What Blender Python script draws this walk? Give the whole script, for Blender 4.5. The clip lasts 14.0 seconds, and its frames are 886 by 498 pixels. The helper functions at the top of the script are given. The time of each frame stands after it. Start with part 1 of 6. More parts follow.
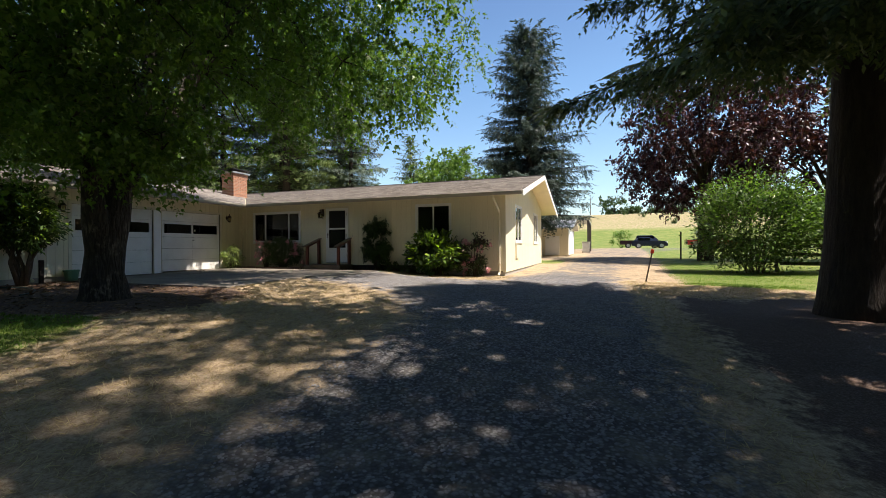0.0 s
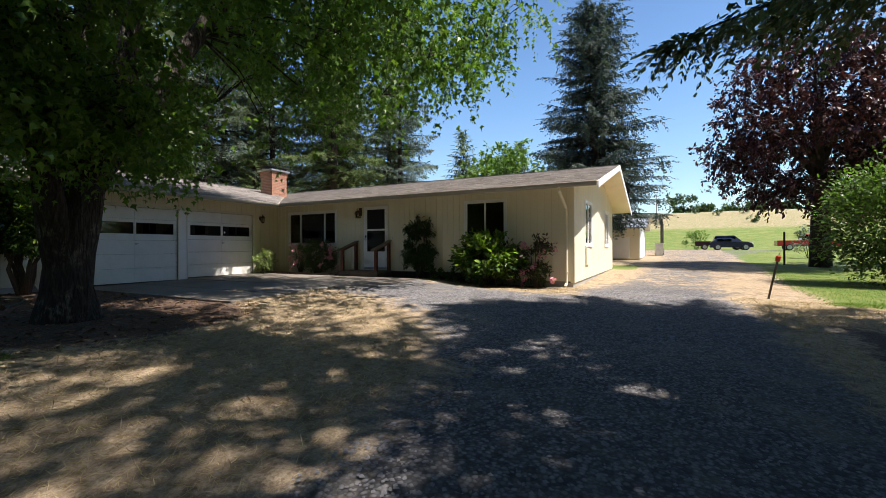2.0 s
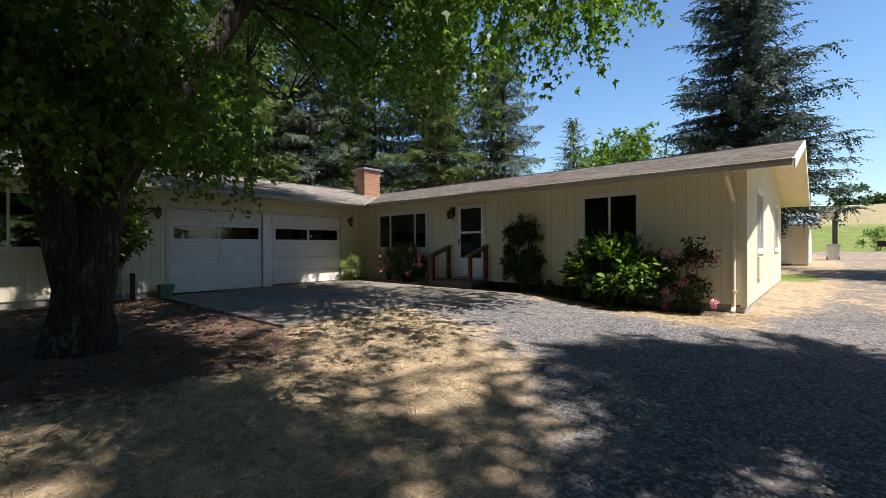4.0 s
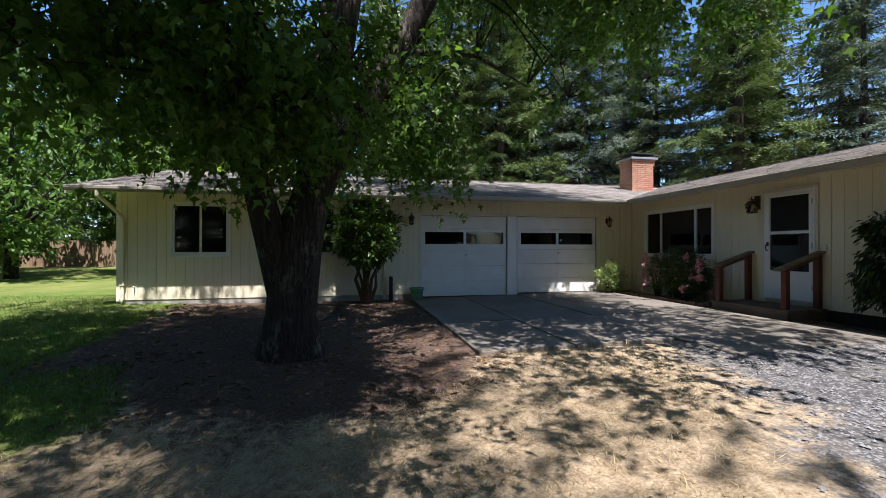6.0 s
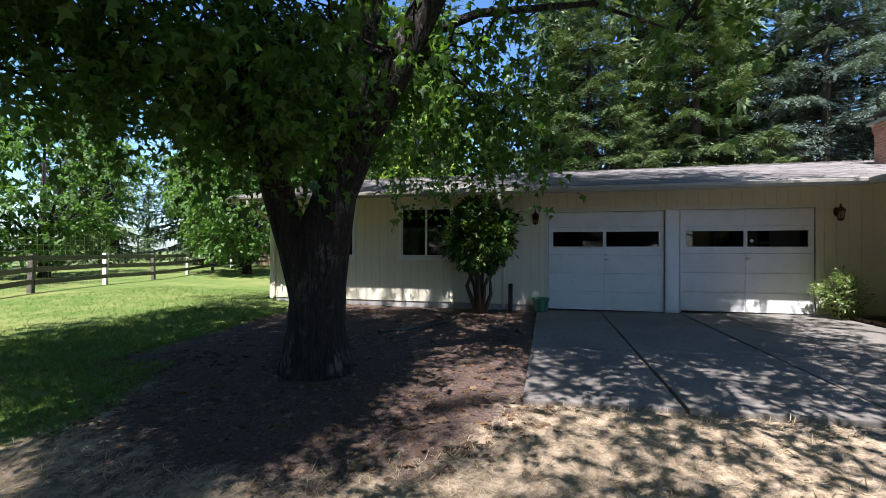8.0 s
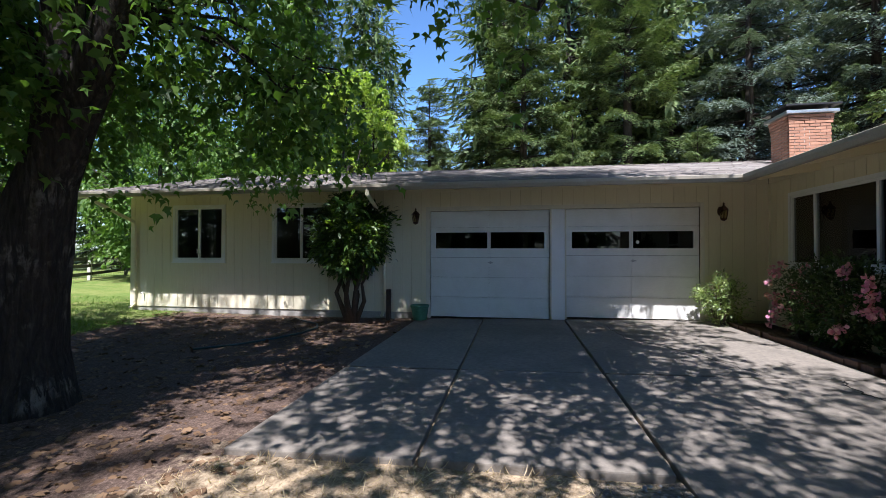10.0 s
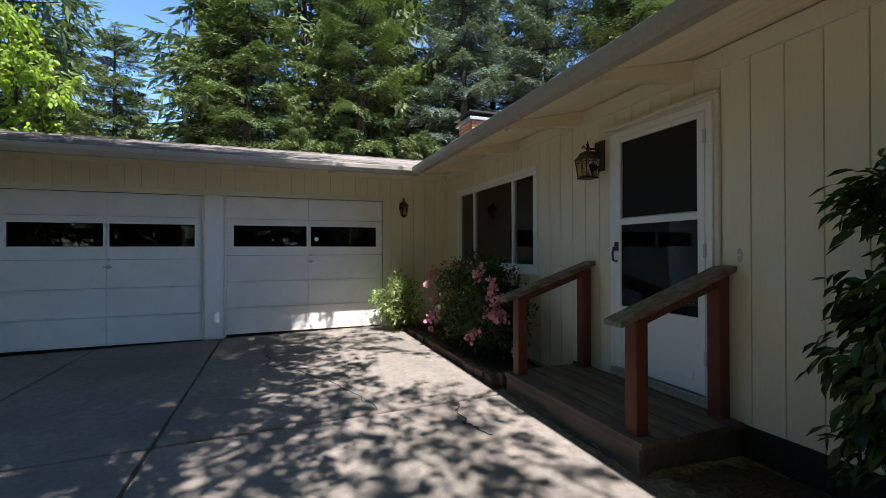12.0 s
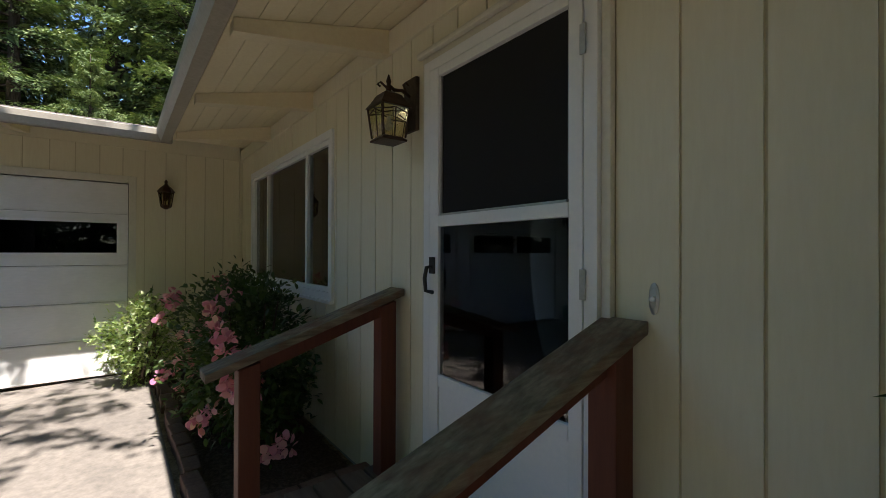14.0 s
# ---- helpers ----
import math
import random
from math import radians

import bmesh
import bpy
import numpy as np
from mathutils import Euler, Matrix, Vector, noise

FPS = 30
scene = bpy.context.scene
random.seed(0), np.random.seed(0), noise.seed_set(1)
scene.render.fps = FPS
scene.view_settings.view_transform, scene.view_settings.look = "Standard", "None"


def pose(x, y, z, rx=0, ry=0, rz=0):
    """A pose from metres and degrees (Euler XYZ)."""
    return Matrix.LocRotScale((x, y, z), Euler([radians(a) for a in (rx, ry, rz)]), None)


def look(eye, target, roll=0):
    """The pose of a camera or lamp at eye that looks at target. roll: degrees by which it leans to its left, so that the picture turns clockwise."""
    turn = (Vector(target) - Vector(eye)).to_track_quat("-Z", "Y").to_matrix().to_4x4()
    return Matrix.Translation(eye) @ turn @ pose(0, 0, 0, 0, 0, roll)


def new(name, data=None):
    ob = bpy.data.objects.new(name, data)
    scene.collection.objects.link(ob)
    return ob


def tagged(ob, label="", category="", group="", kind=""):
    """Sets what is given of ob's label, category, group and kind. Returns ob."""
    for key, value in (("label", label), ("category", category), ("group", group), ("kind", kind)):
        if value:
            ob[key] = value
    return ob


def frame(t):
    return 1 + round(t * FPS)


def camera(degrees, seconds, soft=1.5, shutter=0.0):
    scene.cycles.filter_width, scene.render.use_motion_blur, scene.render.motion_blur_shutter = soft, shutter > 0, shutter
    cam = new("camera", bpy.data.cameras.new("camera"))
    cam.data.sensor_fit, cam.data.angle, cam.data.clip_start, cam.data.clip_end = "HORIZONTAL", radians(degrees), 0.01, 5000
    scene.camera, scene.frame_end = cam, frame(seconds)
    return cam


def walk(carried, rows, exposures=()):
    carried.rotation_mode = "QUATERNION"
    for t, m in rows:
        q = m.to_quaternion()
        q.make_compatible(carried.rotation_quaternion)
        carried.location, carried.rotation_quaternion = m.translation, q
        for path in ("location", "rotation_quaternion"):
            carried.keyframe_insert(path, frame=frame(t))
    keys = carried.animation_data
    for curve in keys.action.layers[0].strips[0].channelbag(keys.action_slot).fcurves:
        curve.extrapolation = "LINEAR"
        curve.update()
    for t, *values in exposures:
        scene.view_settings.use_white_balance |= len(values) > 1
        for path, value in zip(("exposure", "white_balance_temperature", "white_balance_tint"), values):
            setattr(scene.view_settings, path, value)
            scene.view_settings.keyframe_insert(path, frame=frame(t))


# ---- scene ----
cam = camera(91.3, 14.0, 0.6)
PATH = [
    (0, (-0.293, 0.135, 1.467), (-0.986, 2.011, 1.459), -0.4),
    (0.5, (-0.478, 0.69, 1.481), (-1.216, 2.549, 1.473), -0.4),
    (1, (-0.637, 1.304, 1.504), (-1.425, 3.142, 1.495), -0.4),
    (1.5, (-0.824, 1.826, 1.531), (-1.68, 3.634, 1.524), -0.3),
    (2, (-1.073, 2.365, 1.583), (-1.997, 4.139, 1.578), -0.3),
    (4.5, (-2.524, 4.926, 1.811), (-4.014, 6.259, 1.805), -0.2),
    (5, (-2.777, 5.415, 1.845), (-4.457, 6.499, 1.842), -0.1),
    (5.5, (-2.974, 5.824, 1.876), (-4.821, 6.591, 1.875), 0.1),
    (6, (-3.229, 6.204, 1.866), (-5.185, 6.624, 1.872), -0.0),
    (6.5, (-3.537, 6.593, 1.89), (-5.536, 6.652, 1.895), 0.2),
    (7, (-3.843, 7.079, 1.898), (-5.827, 6.825, 1.903), 0.3),
    (9.5, (-5.51, 9.293, 1.883), (-7.44, 8.77, 1.901), 0.2),
    (10, (-5.789, 9.755, 1.9), (-7.761, 9.425, 1.927), 0.1),
    (10.5, (-6.184, 10.237, 1.971), (-8.182, 10.154, 1.983), 0.0),
    (11, (-6.557, 10.654, 1.968), (-8.546, 10.861, 1.98), -0.0),
    (11.5, (-6.894, 11.071, 1.954), (-8.838, 11.539, 1.965), -0.1),
    (12, (-7.219, 11.485, 1.959), (-9.089, 12.192, 1.966), -0.2),
    (12.5, (-7.551, 11.897, 1.962), (-9.338, 12.794, 1.976), -0.1),
    (13, (-7.912, 12.345, 1.989), (-9.63, 13.369, 2.01), 0.2),
    (13.5, (-8.207, 12.705, 2.051), (-9.854, 13.838, 2.061), 0.2),
    (14, (-8.536, 13.044, 2.057), (-10.137, 14.243, 2.068), 0.2),
]
walk(cam, [(t, look(eye, target, roll)) for t, eye, target, roll in PATH], [(0, 1.0, 7000, 15), (2, 0.95, 6600, 15), (5, 0.88, 6500, 15), (7, 1.34, 5800, 17), (10, 1.3, 5850, 17), (12, 1.5, 6150, 17), (14, 1.62, 6350, 16)])

# ---- world, sun ----
SUN_EL, SUN_AZ = 62.0, 90.0
world = bpy.data.worlds.new("world")
scene.world = world
world.use_nodes = True
wn = world.node_tree.nodes
wl = world.node_tree.links
sky = wn.new("ShaderNodeTexSky")
sky.sky_type = "NISHITA"
sky.sun_disc = False
sky.sun_elevation = radians(SUN_EL)
sky.sun_rotation = radians(SUN_AZ)
sky.air_density, sky.dust_density, sky.ozone_density = 1.0, 1.0, 1.2
wn["Background"].inputs[1].default_value = 0.115
# a hazy bright band of air towards the horizon, deep blue overhead
wtc = wn.new("ShaderNodeTexCoord")
wsep = wn.new("ShaderNodeSeparateXYZ")
wl.new(wtc.outputs["Generated"], wsep.inputs[0])
wramp = wn.new("ShaderNodeValToRGB")
for el, (pos, col) in zip((wramp.color_ramp.elements[0], wramp.color_ramp.elements.new(0.35), wramp.color_ramp.elements.new(0.62), wramp.color_ramp.elements[-1]), ((0.0, (0.88, 0.99, 1.0, 1)), (0.35, (0.66, 0.88, 1.0, 1)), (0.62, (0.50, 0.66, 0.82, 1)), (1.0, (0.13, 0.19, 0.26, 1)))):
    el.position, el.color = pos, col
wl.new(wsep.outputs["Z"], wramp.inputs[0])
wmix = wn.new("ShaderNodeMix")
wmix.data_type, wmix.blend_type = "RGBA", "MULTIPLY"
wmix.inputs["Factor"].default_value = 1.0
wl.new(sky.outputs[0], wmix.inputs[6])
wl.new(wramp.outputs[0], wmix.inputs[7])
wl.new(wmix.outputs[2], wn["Background"].inputs[0])
sun = new("sun", bpy.data.lights.new("sun", "SUN"))
sun.data.energy = 5.0
sun.data.angle = radians(0.53)
sun.data.color = (1.0, 0.95, 0.87)
sun.matrix_basis = look((math.cos(radians(SUN_EL)) * 50, 0.6, math.sin(radians(SUN_EL)) * 50), (0, 0, 0))


rnd = random.Random(7)
rng = np.random.default_rng(7)


# ---- material helpers ----
def shader(name):
    m = bpy.data.materials.new(name)
    m.use_nodes = True
    nt = m.node_tree
    return m, nt.nodes, nt.links, nt.nodes["Principled BSDF"]


def noise_node(n, l, vec, scale, detail=6, rough=0.6, dist=0.0):
    t = n.new("ShaderNodeTexNoise")
    t.inputs["Scale"].default_value = scale
    t.inputs["Detail"].default_value = detail
    t.inputs["Roughness"].default_value = rough
    t.inputs["Distortion"].default_value = dist
    l.new(vec, t.inputs["Vector"])
    return t.outputs["Fac"]


def ramp(n, l, fac, stops):
    r = n.new("ShaderNodeValToRGB")
    e = r.color_ramp.elements
    while len(e) < len(stops):
        e.new(0.5)
    for el, (p, c) in zip(e, stops):
        el.position = p
        el.color = (*c, 1) if len(c) == 3 else c
    l.new(fac, r.inputs[0])
    return r.outputs[0]


def mixc(n, l, fac, a, b, mode="MIX"):
    m = n.new("ShaderNodeMix")
    m.data_type = "RGBA"
    m.blend_type = mode
    for sock, v in ((m.inputs["Factor"], fac), (m.inputs[6], a), (m.inputs[7], b)):
        if isinstance(v, (int, float)):
            sock.default_value = v
        elif isinstance(v, tuple):
            sock.default_value = (*v, 1)
        else:
            l.new(v, sock)
    return m.outputs[2]


def mathn(n, l, op, a, b=0.0):
    m = n.new("ShaderNodeMath")
    m.operation = op
    for sock, v in zip(m.inputs, (a, b)):
        if isinstance(v, (int, float)):
            sock.default_value = v
        else:
            l.new(v, sock)
    return m.outputs[0]


def bumpn(n, l, height, strength, dist=0.01):
    b = n.new("ShaderNodeBump")
    b.inputs["Strength"].default_value = strength
    b.inputs["Distance"].default_value = dist
    l.new(height, b.inputs["Height"])
    return b.outputs[0]


def surface(name, c1, c2, scale=30, big=1.5, bigmix=0.35, rough=0.8, bump=0.3, bdist=0.004, stretch=(1, 1, 1), metal=0.0, vary=0.0, dark=None):
    """A painted, wooden or mineral surface: fine grain, broad staining, relief, and a shade of its own for each piece."""
    m, n, l, p = shader(name)
    tc = n.new("ShaderNodeTexCoord")
    mp = n.new("ShaderNodeMapping")
    mp.inputs["Scale"].default_value = stretch
    l.new(tc.outputs["Object"], mp.inputs["Vector"])
    fine = noise_node(n, l, mp.outputs[0], scale, 8, 0.65)
    broad = noise_node(n, l, tc.outputs["Object"], big, 5, 0.6, 0.4)
    col = ramp(n, l, fine, [(0.3, c1), (0.7, c2)])
    dk = dark or tuple(0.62 * v for v in c1)
    f = ramp(n, l, broad, [(0.42, (0, 0, 0)), (0.72, (1, 1, 1))])
    col = mixc(n, l, mathn(n, l, "MULTIPLY", f, bigmix), col, dk)
    if vary:
        oi = n.new("ShaderNodeObjectInfo")
        v = mathn(n, l, "MULTIPLY_ADD", oi.outputs["Random"], vary)
        v.node.inputs[2].default_value = 1 - vary / 2
        hs = n.new("ShaderNodeHueSaturation")
        l.new(v, hs.inputs["Value"])
        l.new(col, hs.inputs["Color"])
        col = hs.outputs[0]
    l.new(col, p.inputs["Base Color"])
    p.inputs["Roughness"].default_value = rough
    p.inputs["Metallic"].default_value = metal
    l.new(bumpn(n, l, fine, bump, bdist), p.inputs["Normal"])
    return m


def leafy(name, stops, trans=0.35, rough=0.5, clump=0.6, needles=0.0):
    """Leaves: each its own green, gloss on top, light shining through."""
    m, n, l, p = shader(name)
    g = n.new("ShaderNodeNewGeometry")
    tc = n.new("ShaderNodeTexCoord")
    broad = noise_node(n, l, tc.outputs["Object"], clump, 3)
    f = mathn(n, l, "ADD", mathn(n, l, "MULTIPLY", g.outputs["Random Per Island"], 0.55), mathn(n, l, "MULTIPLY", broad, 0.45))
    col = ramp(n, l, f, stops)
    l.new(col, p.inputs["Base Color"])
    p.inputs["Roughness"].default_value = rough
    p.inputs["Specular IOR Level"].default_value = 0.35
    tr = n.new("ShaderNodeBsdfTranslucent")
    warm = mixc(n, l, 1.0, col, (1.25, 1.35, 0.5), "MULTIPLY")
    l.new(warm, tr.inputs["Color"])
    mx = n.new("ShaderNodeMixShader")
    mx.inputs[0].default_value = trans
    l.new(p.outputs[0], mx.inputs[1])
    l.new(tr.outputs[0], mx.inputs[2])
    if needles:
        # gaps between the fine needles
        fine = noise_node(n, l, tc.outputs["Object"], needles, 2, 0.7)
        cut = mathn(n, l, "GREATER_THAN", fine, 0.61)
        hole = n.new("ShaderNodeBsdfTransparent")
        m2 = n.new("ShaderNodeMixShader")
        l.new(cut, m2.inputs[0])
        l.new(mx.outputs[0], m2.inputs[1])
        l.new(hole.outputs[0], m2.inputs[2])
        mx = m2
    l.new(mx.outputs[0], n["Material Output"].inputs[0])
    return m


def glass(name, tint=(0.55, 0.58, 0.58), ior=1.5, gloss=1.0):
    m, n, l, p = shader(name)
    n.remove(p)
    t = n.new("ShaderNodeBsdfTransparent")
    t.inputs[0].default_value = (*tint, 1)
    g = n.new("ShaderNodeBsdfGlossy")
    g.inputs["Roughness"].default_value = 0.01
    g.inputs["Color"].default_value = (gloss, gloss, gloss, 1)
    f = n.new("ShaderNodeFresnel")
    f.inputs[0].default_value = ior
    mx = n.new("ShaderNodeMixShader")
    l.new(f.outputs[0], mx.inputs[0])
    l.new(t.outputs[0], mx.inputs[1])
    l.new(g.outputs[0], mx.inputs[2])
    l.new(mx.outputs[0], n["Material Output"].inputs[0])
    return m


M = {}
M["siding"] = surface("siding_paint", (0.765, 0.705, 0.525), (0.82, 0.765, 0.59), 60, 0.8, 0.18, 0.62, 0.35, 0.002, (1, 1, 0.12), vary=0.05, dark=(0.62, 0.54, 0.34))
M["soffit"] = surface("soffit_paint", (0.78, 0.68, 0.45), (0.84, 0.75, 0.52), 40, 1.2, 0.25, 0.65, 0.3, 0.002, vary=0.06)
M["white"] = surface("white_paint", (0.83, 0.84, 0.84), (0.88, 0.88, 0.87), 45, 1.6, 0.2, 0.5, 0.2, 0.002, dark=(0.6, 0.59, 0.54))
M["garage"] = surface("garage_door_paint", (0.78, 0.78, 0.75), (0.85, 0.84, 0.81), 50, 2.2, 0.3, 0.55, 0.35, 0.003, (1, 0.25, 1), vary=0.05, dark=(0.56, 0.54, 0.48))
M["trim"] = surface("cream_trim_paint", (0.70, 0.66, 0.54), (0.78, 0.74, 0.62), 45, 2.0, 0.3, 0.6, 0.3, 0.003)
M["gutter"] = surface("gutter_paint", (0.33, 0.30, 0.24), (0.42, 0.38, 0.31), 40, 1.4, 0.35, 0.45, 0.15, 0.002, dark=(0.2, 0.18, 0.15))
M["shingle"] = None
M["brick"] = surface("chimney_brick", (0.33, 0.15, 0.09), (0.47, 0.26, 0.17), 50, 4, 0.35, 0.85, 0.7, 0.005, vary=0.35)
M["mortar"] = surface("mortar", (0.42, 0.38, 0.33), (0.5, 0.46, 0.4), 60, 3, 0.3, 0.95, 0.6)
M["concrete"] = surface("concrete", (0.14, 0.124, 0.105), (0.24, 0.21, 0.175), 18, 0.9, 0.6, 0.88, 0.5, 0.004, vary=0.08, dark=(0.085, 0.078, 0.07))
M["foundation"] = surface("foundation_concrete", (0.36, 0.34, 0.31), (0.46, 0.44, 0.40), 25, 1.5, 0.5, 0.9, 0.5)
M["deck"] = surface("weathered_deck_board", (0.095, 0.066, 0.049), (0.19, 0.135, 0.10), 22, 2.5, 0.4, 0.75, 0.7, 0.004, (0.08, 1, 1), vary=0.3)
M["redpost"] = surface("red_stain", (0.09, 0.020, 0.010), (0.15, 0.037, 0.017), 30, 3, 0.4, 0.6, 0.4, 0.003, (1, 1, 0.1), dark=(0.12, 0.035, 0.02))
M["railtop"] = surface("worn_rail_wood", (0.06, 0.048, 0.03), (0.33, 0.29, 0.21), 34, 9, 0.75, 0.7, 0.9, 0.004, (1, 0.10, 1), dark=(0.17, 0.065, 0.035))
M["black"] = surface("black_iron", (0.012, 0.012, 0.012), (0.03, 0.028, 0.026), 60, 5, 0.2, 0.45, 0.25)
M["bronze"] = surface("aged_bronze", (0.045, 0.022, 0.014), (0.09, 0.045, 0.028), 50, 8, 0.4, 0.45, 0.3, metal=0.5)
M["steel"] = surface("dull_steel", (0.45, 0.45, 0.44), (0.6, 0.6, 0.58), 40, 4, 0.3, 0.38, 0.2, metal=0.8)
M["screen"] = surface("dark_mesh_and_doorway", (0.006, 0.006, 0.007), (0.014, 0.014, 0.015), 300, 2, 0.2, 0.9, 0.4)
M["glass"] = glass("window_glass")
# garage shade is put into the tint, so its panes read near black
M["darkglass"] = glass("dark_garage_glass", (0.12, 0.13, 0.13))
M["groove"] = surface("dirty_groove_paint", (0.58, 0.50, 0.33), (0.70, 0.63, 0.45), 40, 1.2, 0.4, 0.75, 0.3, 0.002)
M["lampglass"] = glass("lantern_glass", (0.8, 0.75, 0.55), 1.45)
# the shade of unlit rooms is put into this near-black colour
M["inside"] = surface("darkened_interior_wall", (0.085, 0.072, 0.058), (0.11, 0.095, 0.075), 12, 1, 0.2, 0.9, 0.1)
M["bark"] = None
M["firbark"] = surface("conifer_bark", (0.018, 0.014, 0.011), (0.058, 0.043, 0.034), 7, 1.2, 0.5, 0.95, 1.0, 0.06, (2, 2, 0.4), dark=(0.02, 0.015, 0.012))
M["stem"] = surface("shrub_stem", (0.05, 0.035, 0.022), (0.12, 0.085, 0.055), 30, 3, 0.4, 0.9, 0.6)
M["fencewood"] = surface("weathered_fence_wood", (0.084, 0.072, 0.060), (0.156, 0.138, 0.114), 20, 2, 0.4, 0.9, 0.6, 0.004, vary=0.2)
M["fencewhite"] = surface("chalky_white_post", (0.62, 0.61, 0.57), (0.75, 0.74, 0.70), 25, 3, 0.4, 0.8, 0.4)
M["maple"] = leafy("maple_leaf", [(0.15, (0.05, 0.105, 0.02)), (0.5, (0.095, 0.185, 0.035)), (0.85, (0.18, 0.29, 0.07))], 0.48, 0.36)
M["fir"] = leafy("fir_needles", [(0.15, (0.032, 0.062, 0.024)), (0.5, (0.095, 0.145, 0.05)), (0.85, (0.20, 0.245, 0.09))], 0.14, 0.55, 0.35, needles=30)
M["spruce"] = leafy("spruce_needles", [(0.15, (0.022, 0.04, 0.034)), (0.5, (0.04, 0.065, 0.055)), (0.85, (0.075, 0.105, 0.09))], 0.15, 0.55)
M["bluefir"] = leafy("silver_fir_needles", [(0.15, (0.06, 0.09, 0.075)), (0.5, (0.11, 0.15, 0.12)), (0.85, (0.19, 0.23, 0.19))], 0.2, 0.55, needles=30)
M["lime"] = leafy("lime_leaf", [(0.15, (0.11, 0.19, 0.03)), (0.5, (0.23, 0.33, 0.06)), (0.85, (0.37, 0.45, 0.12))], 0.5, 0.45)
M["ash"] = leafy("ash_leaf", [(0.15, (0.075, 0.15, 0.035)), (0.5, (0.11, 0.20, 0.05)), (0.85, (0.17, 0.26, 0.08))], 0.45, 0.45)
M["plum"] = leafy("plum_leaf", [(0.15, (0.022, 0.008, 0.013)), (0.5, (0.045, 0.015, 0.022)), (0.85, (0.10, 0.028, 0.036))], 0.22, 0.4)
M["rhodo"] = leafy("rhododendron_leaf", [(0.15, (0.022, 0.05, 0.015)), (0.5, (0.045, 0.09, 0.022)), (0.85, (0.09, 0.155, 0.035))], 0.15, 0.3)
M["bright"] = leafy("young_leaf", [(0.15, (0.07, 0.14, 0.015)), (0.5, (0.15, 0.26, 0.03)), (0.85, (0.27, 0.38, 0.06))], 0.4, 0.35)
M["rose"] = leafy("rose_leaf", [(0.15, (0.035, 0.065, 0.02)), (0.5, (0.06, 0.10, 0.03)), (0.85, (0.10, 0.15, 0.045))], 0.3, 0.4)
M["pale"] = leafy("variegated_leaf", [(0.15, (0.16, 0.24, 0.07)), (0.5, (0.36, 0.45, 0.20)), (0.85, (0.65, 0.68, 0.45))], 0.4, 0.45)
M["petal"] = leafy("pink_petal", [(0.15, (0.56, 0.16, 0.32)), (0.5, (0.74, 0.34, 0.50)), (0.85, (0.88, 0.64, 0.72))], 0.35, 0.5, 3)
M["dryblade"] = leafy("dry_grass_blade", [(0.15, (0.26, 0.19, 0.115)), (0.5, (0.43, 0.335, 0.215)), (0.85, (0.58, 0.48, 0.335))], 0.3, 0.7, 1.2)
M["greenblade"] = leafy("lawn_blade", [(0.15, (0.06, 0.12, 0.02)), (0.5, (0.11, 0.20, 0.03)), (0.85, (0.20, 0.29, 0.06))], 0.4, 0.6, 1.2)
M["pebble"] = surface("gravel_stone", (0.15, 0.15, 0.16), (0.30, 0.295, 0.30), 14, 4, 0.3, 0.85, 0.5, 0.004)


def maple_bark():
    """Dark furrowed bark: long ridges, and pale scaly patches painted in for lit specks."""
    m, n, l, p = shader("maple_bark")
    tc = n.new("ShaderNodeTexCoord")
    mp = n.new("ShaderNodeMapping")
    mp.inputs["Scale"].default_value = (2.4, 2.4, 0.42)
    l.new(tc.outputs["Object"], mp.inputs["Vector"])
    ridge = noise_node(n, l, mp.outputs[0], 9, 8, 0.68, 0.5)
    vo = n.new("ShaderNodeTexVoronoi")
    vo.feature = "DISTANCE_TO_EDGE"
    vo.inputs["Scale"].default_value = 7
    l.new(mp.outputs[0], vo.inputs["Vector"])
    broad = noise_node(n, l, tc.outputs["Object"], 2.6, 5, 0.65)
    col = ramp(n, l, ridge, [(0.34, (0.012, 0.009, 0.007)), (0.52, (0.036, 0.027, 0.021)), (0.7, (0.075, 0.058, 0.046))])
    pale = mathn(n, l, "MULTIPLY", ramp(n, l, broad, [(0.52, (0, 0, 0)), (0.66, (1, 1, 1))]), ramp(n, l, ridge, [(0.46, (0, 0, 0)), (0.56, (0.85, 0.85, 0.85))]))
    col = mixc(n, l, pale, col, (0.24, 0.21, 0.175))
    l.new(col, p.inputs["Base Color"])
    p.inputs["Roughness"].default_value = 0.95
    hgt = mathn(n, l, "ADD", ridge, mathn(n, l, "MULTIPLY", ramp(n, l, vo.outputs["Distance"], [(0.0, (0, 0, 0)), (0.25, (1, 1, 1))]), 0.5))
    l.new(bumpn(n, l, hgt, 1.0, 0.06), p.inputs["Normal"])
    return m


M["bark"] = maple_bark()


# ---- geometry helpers ----
def thing(name, loc, label, category, group="", kind="", rz=0.0):
    ob = new(name)
    ob.empty_display_size = 0.2
    ob.matrix_basis = pose(*loc, 0, 0, rz)
    return tagged(ob, label, category, group, kind)


def link(name, me, parent=None, label="", world=False):
    """world: the mesh is in world coordinates; its thing then has no turn."""
    ob = new(name, me)
    if parent is not None:
        ob.parent = parent
        if world:
            ob.matrix_parent_inverse = Matrix.Translation(-parent.matrix_basis.translation)
    return tagged(ob, label)


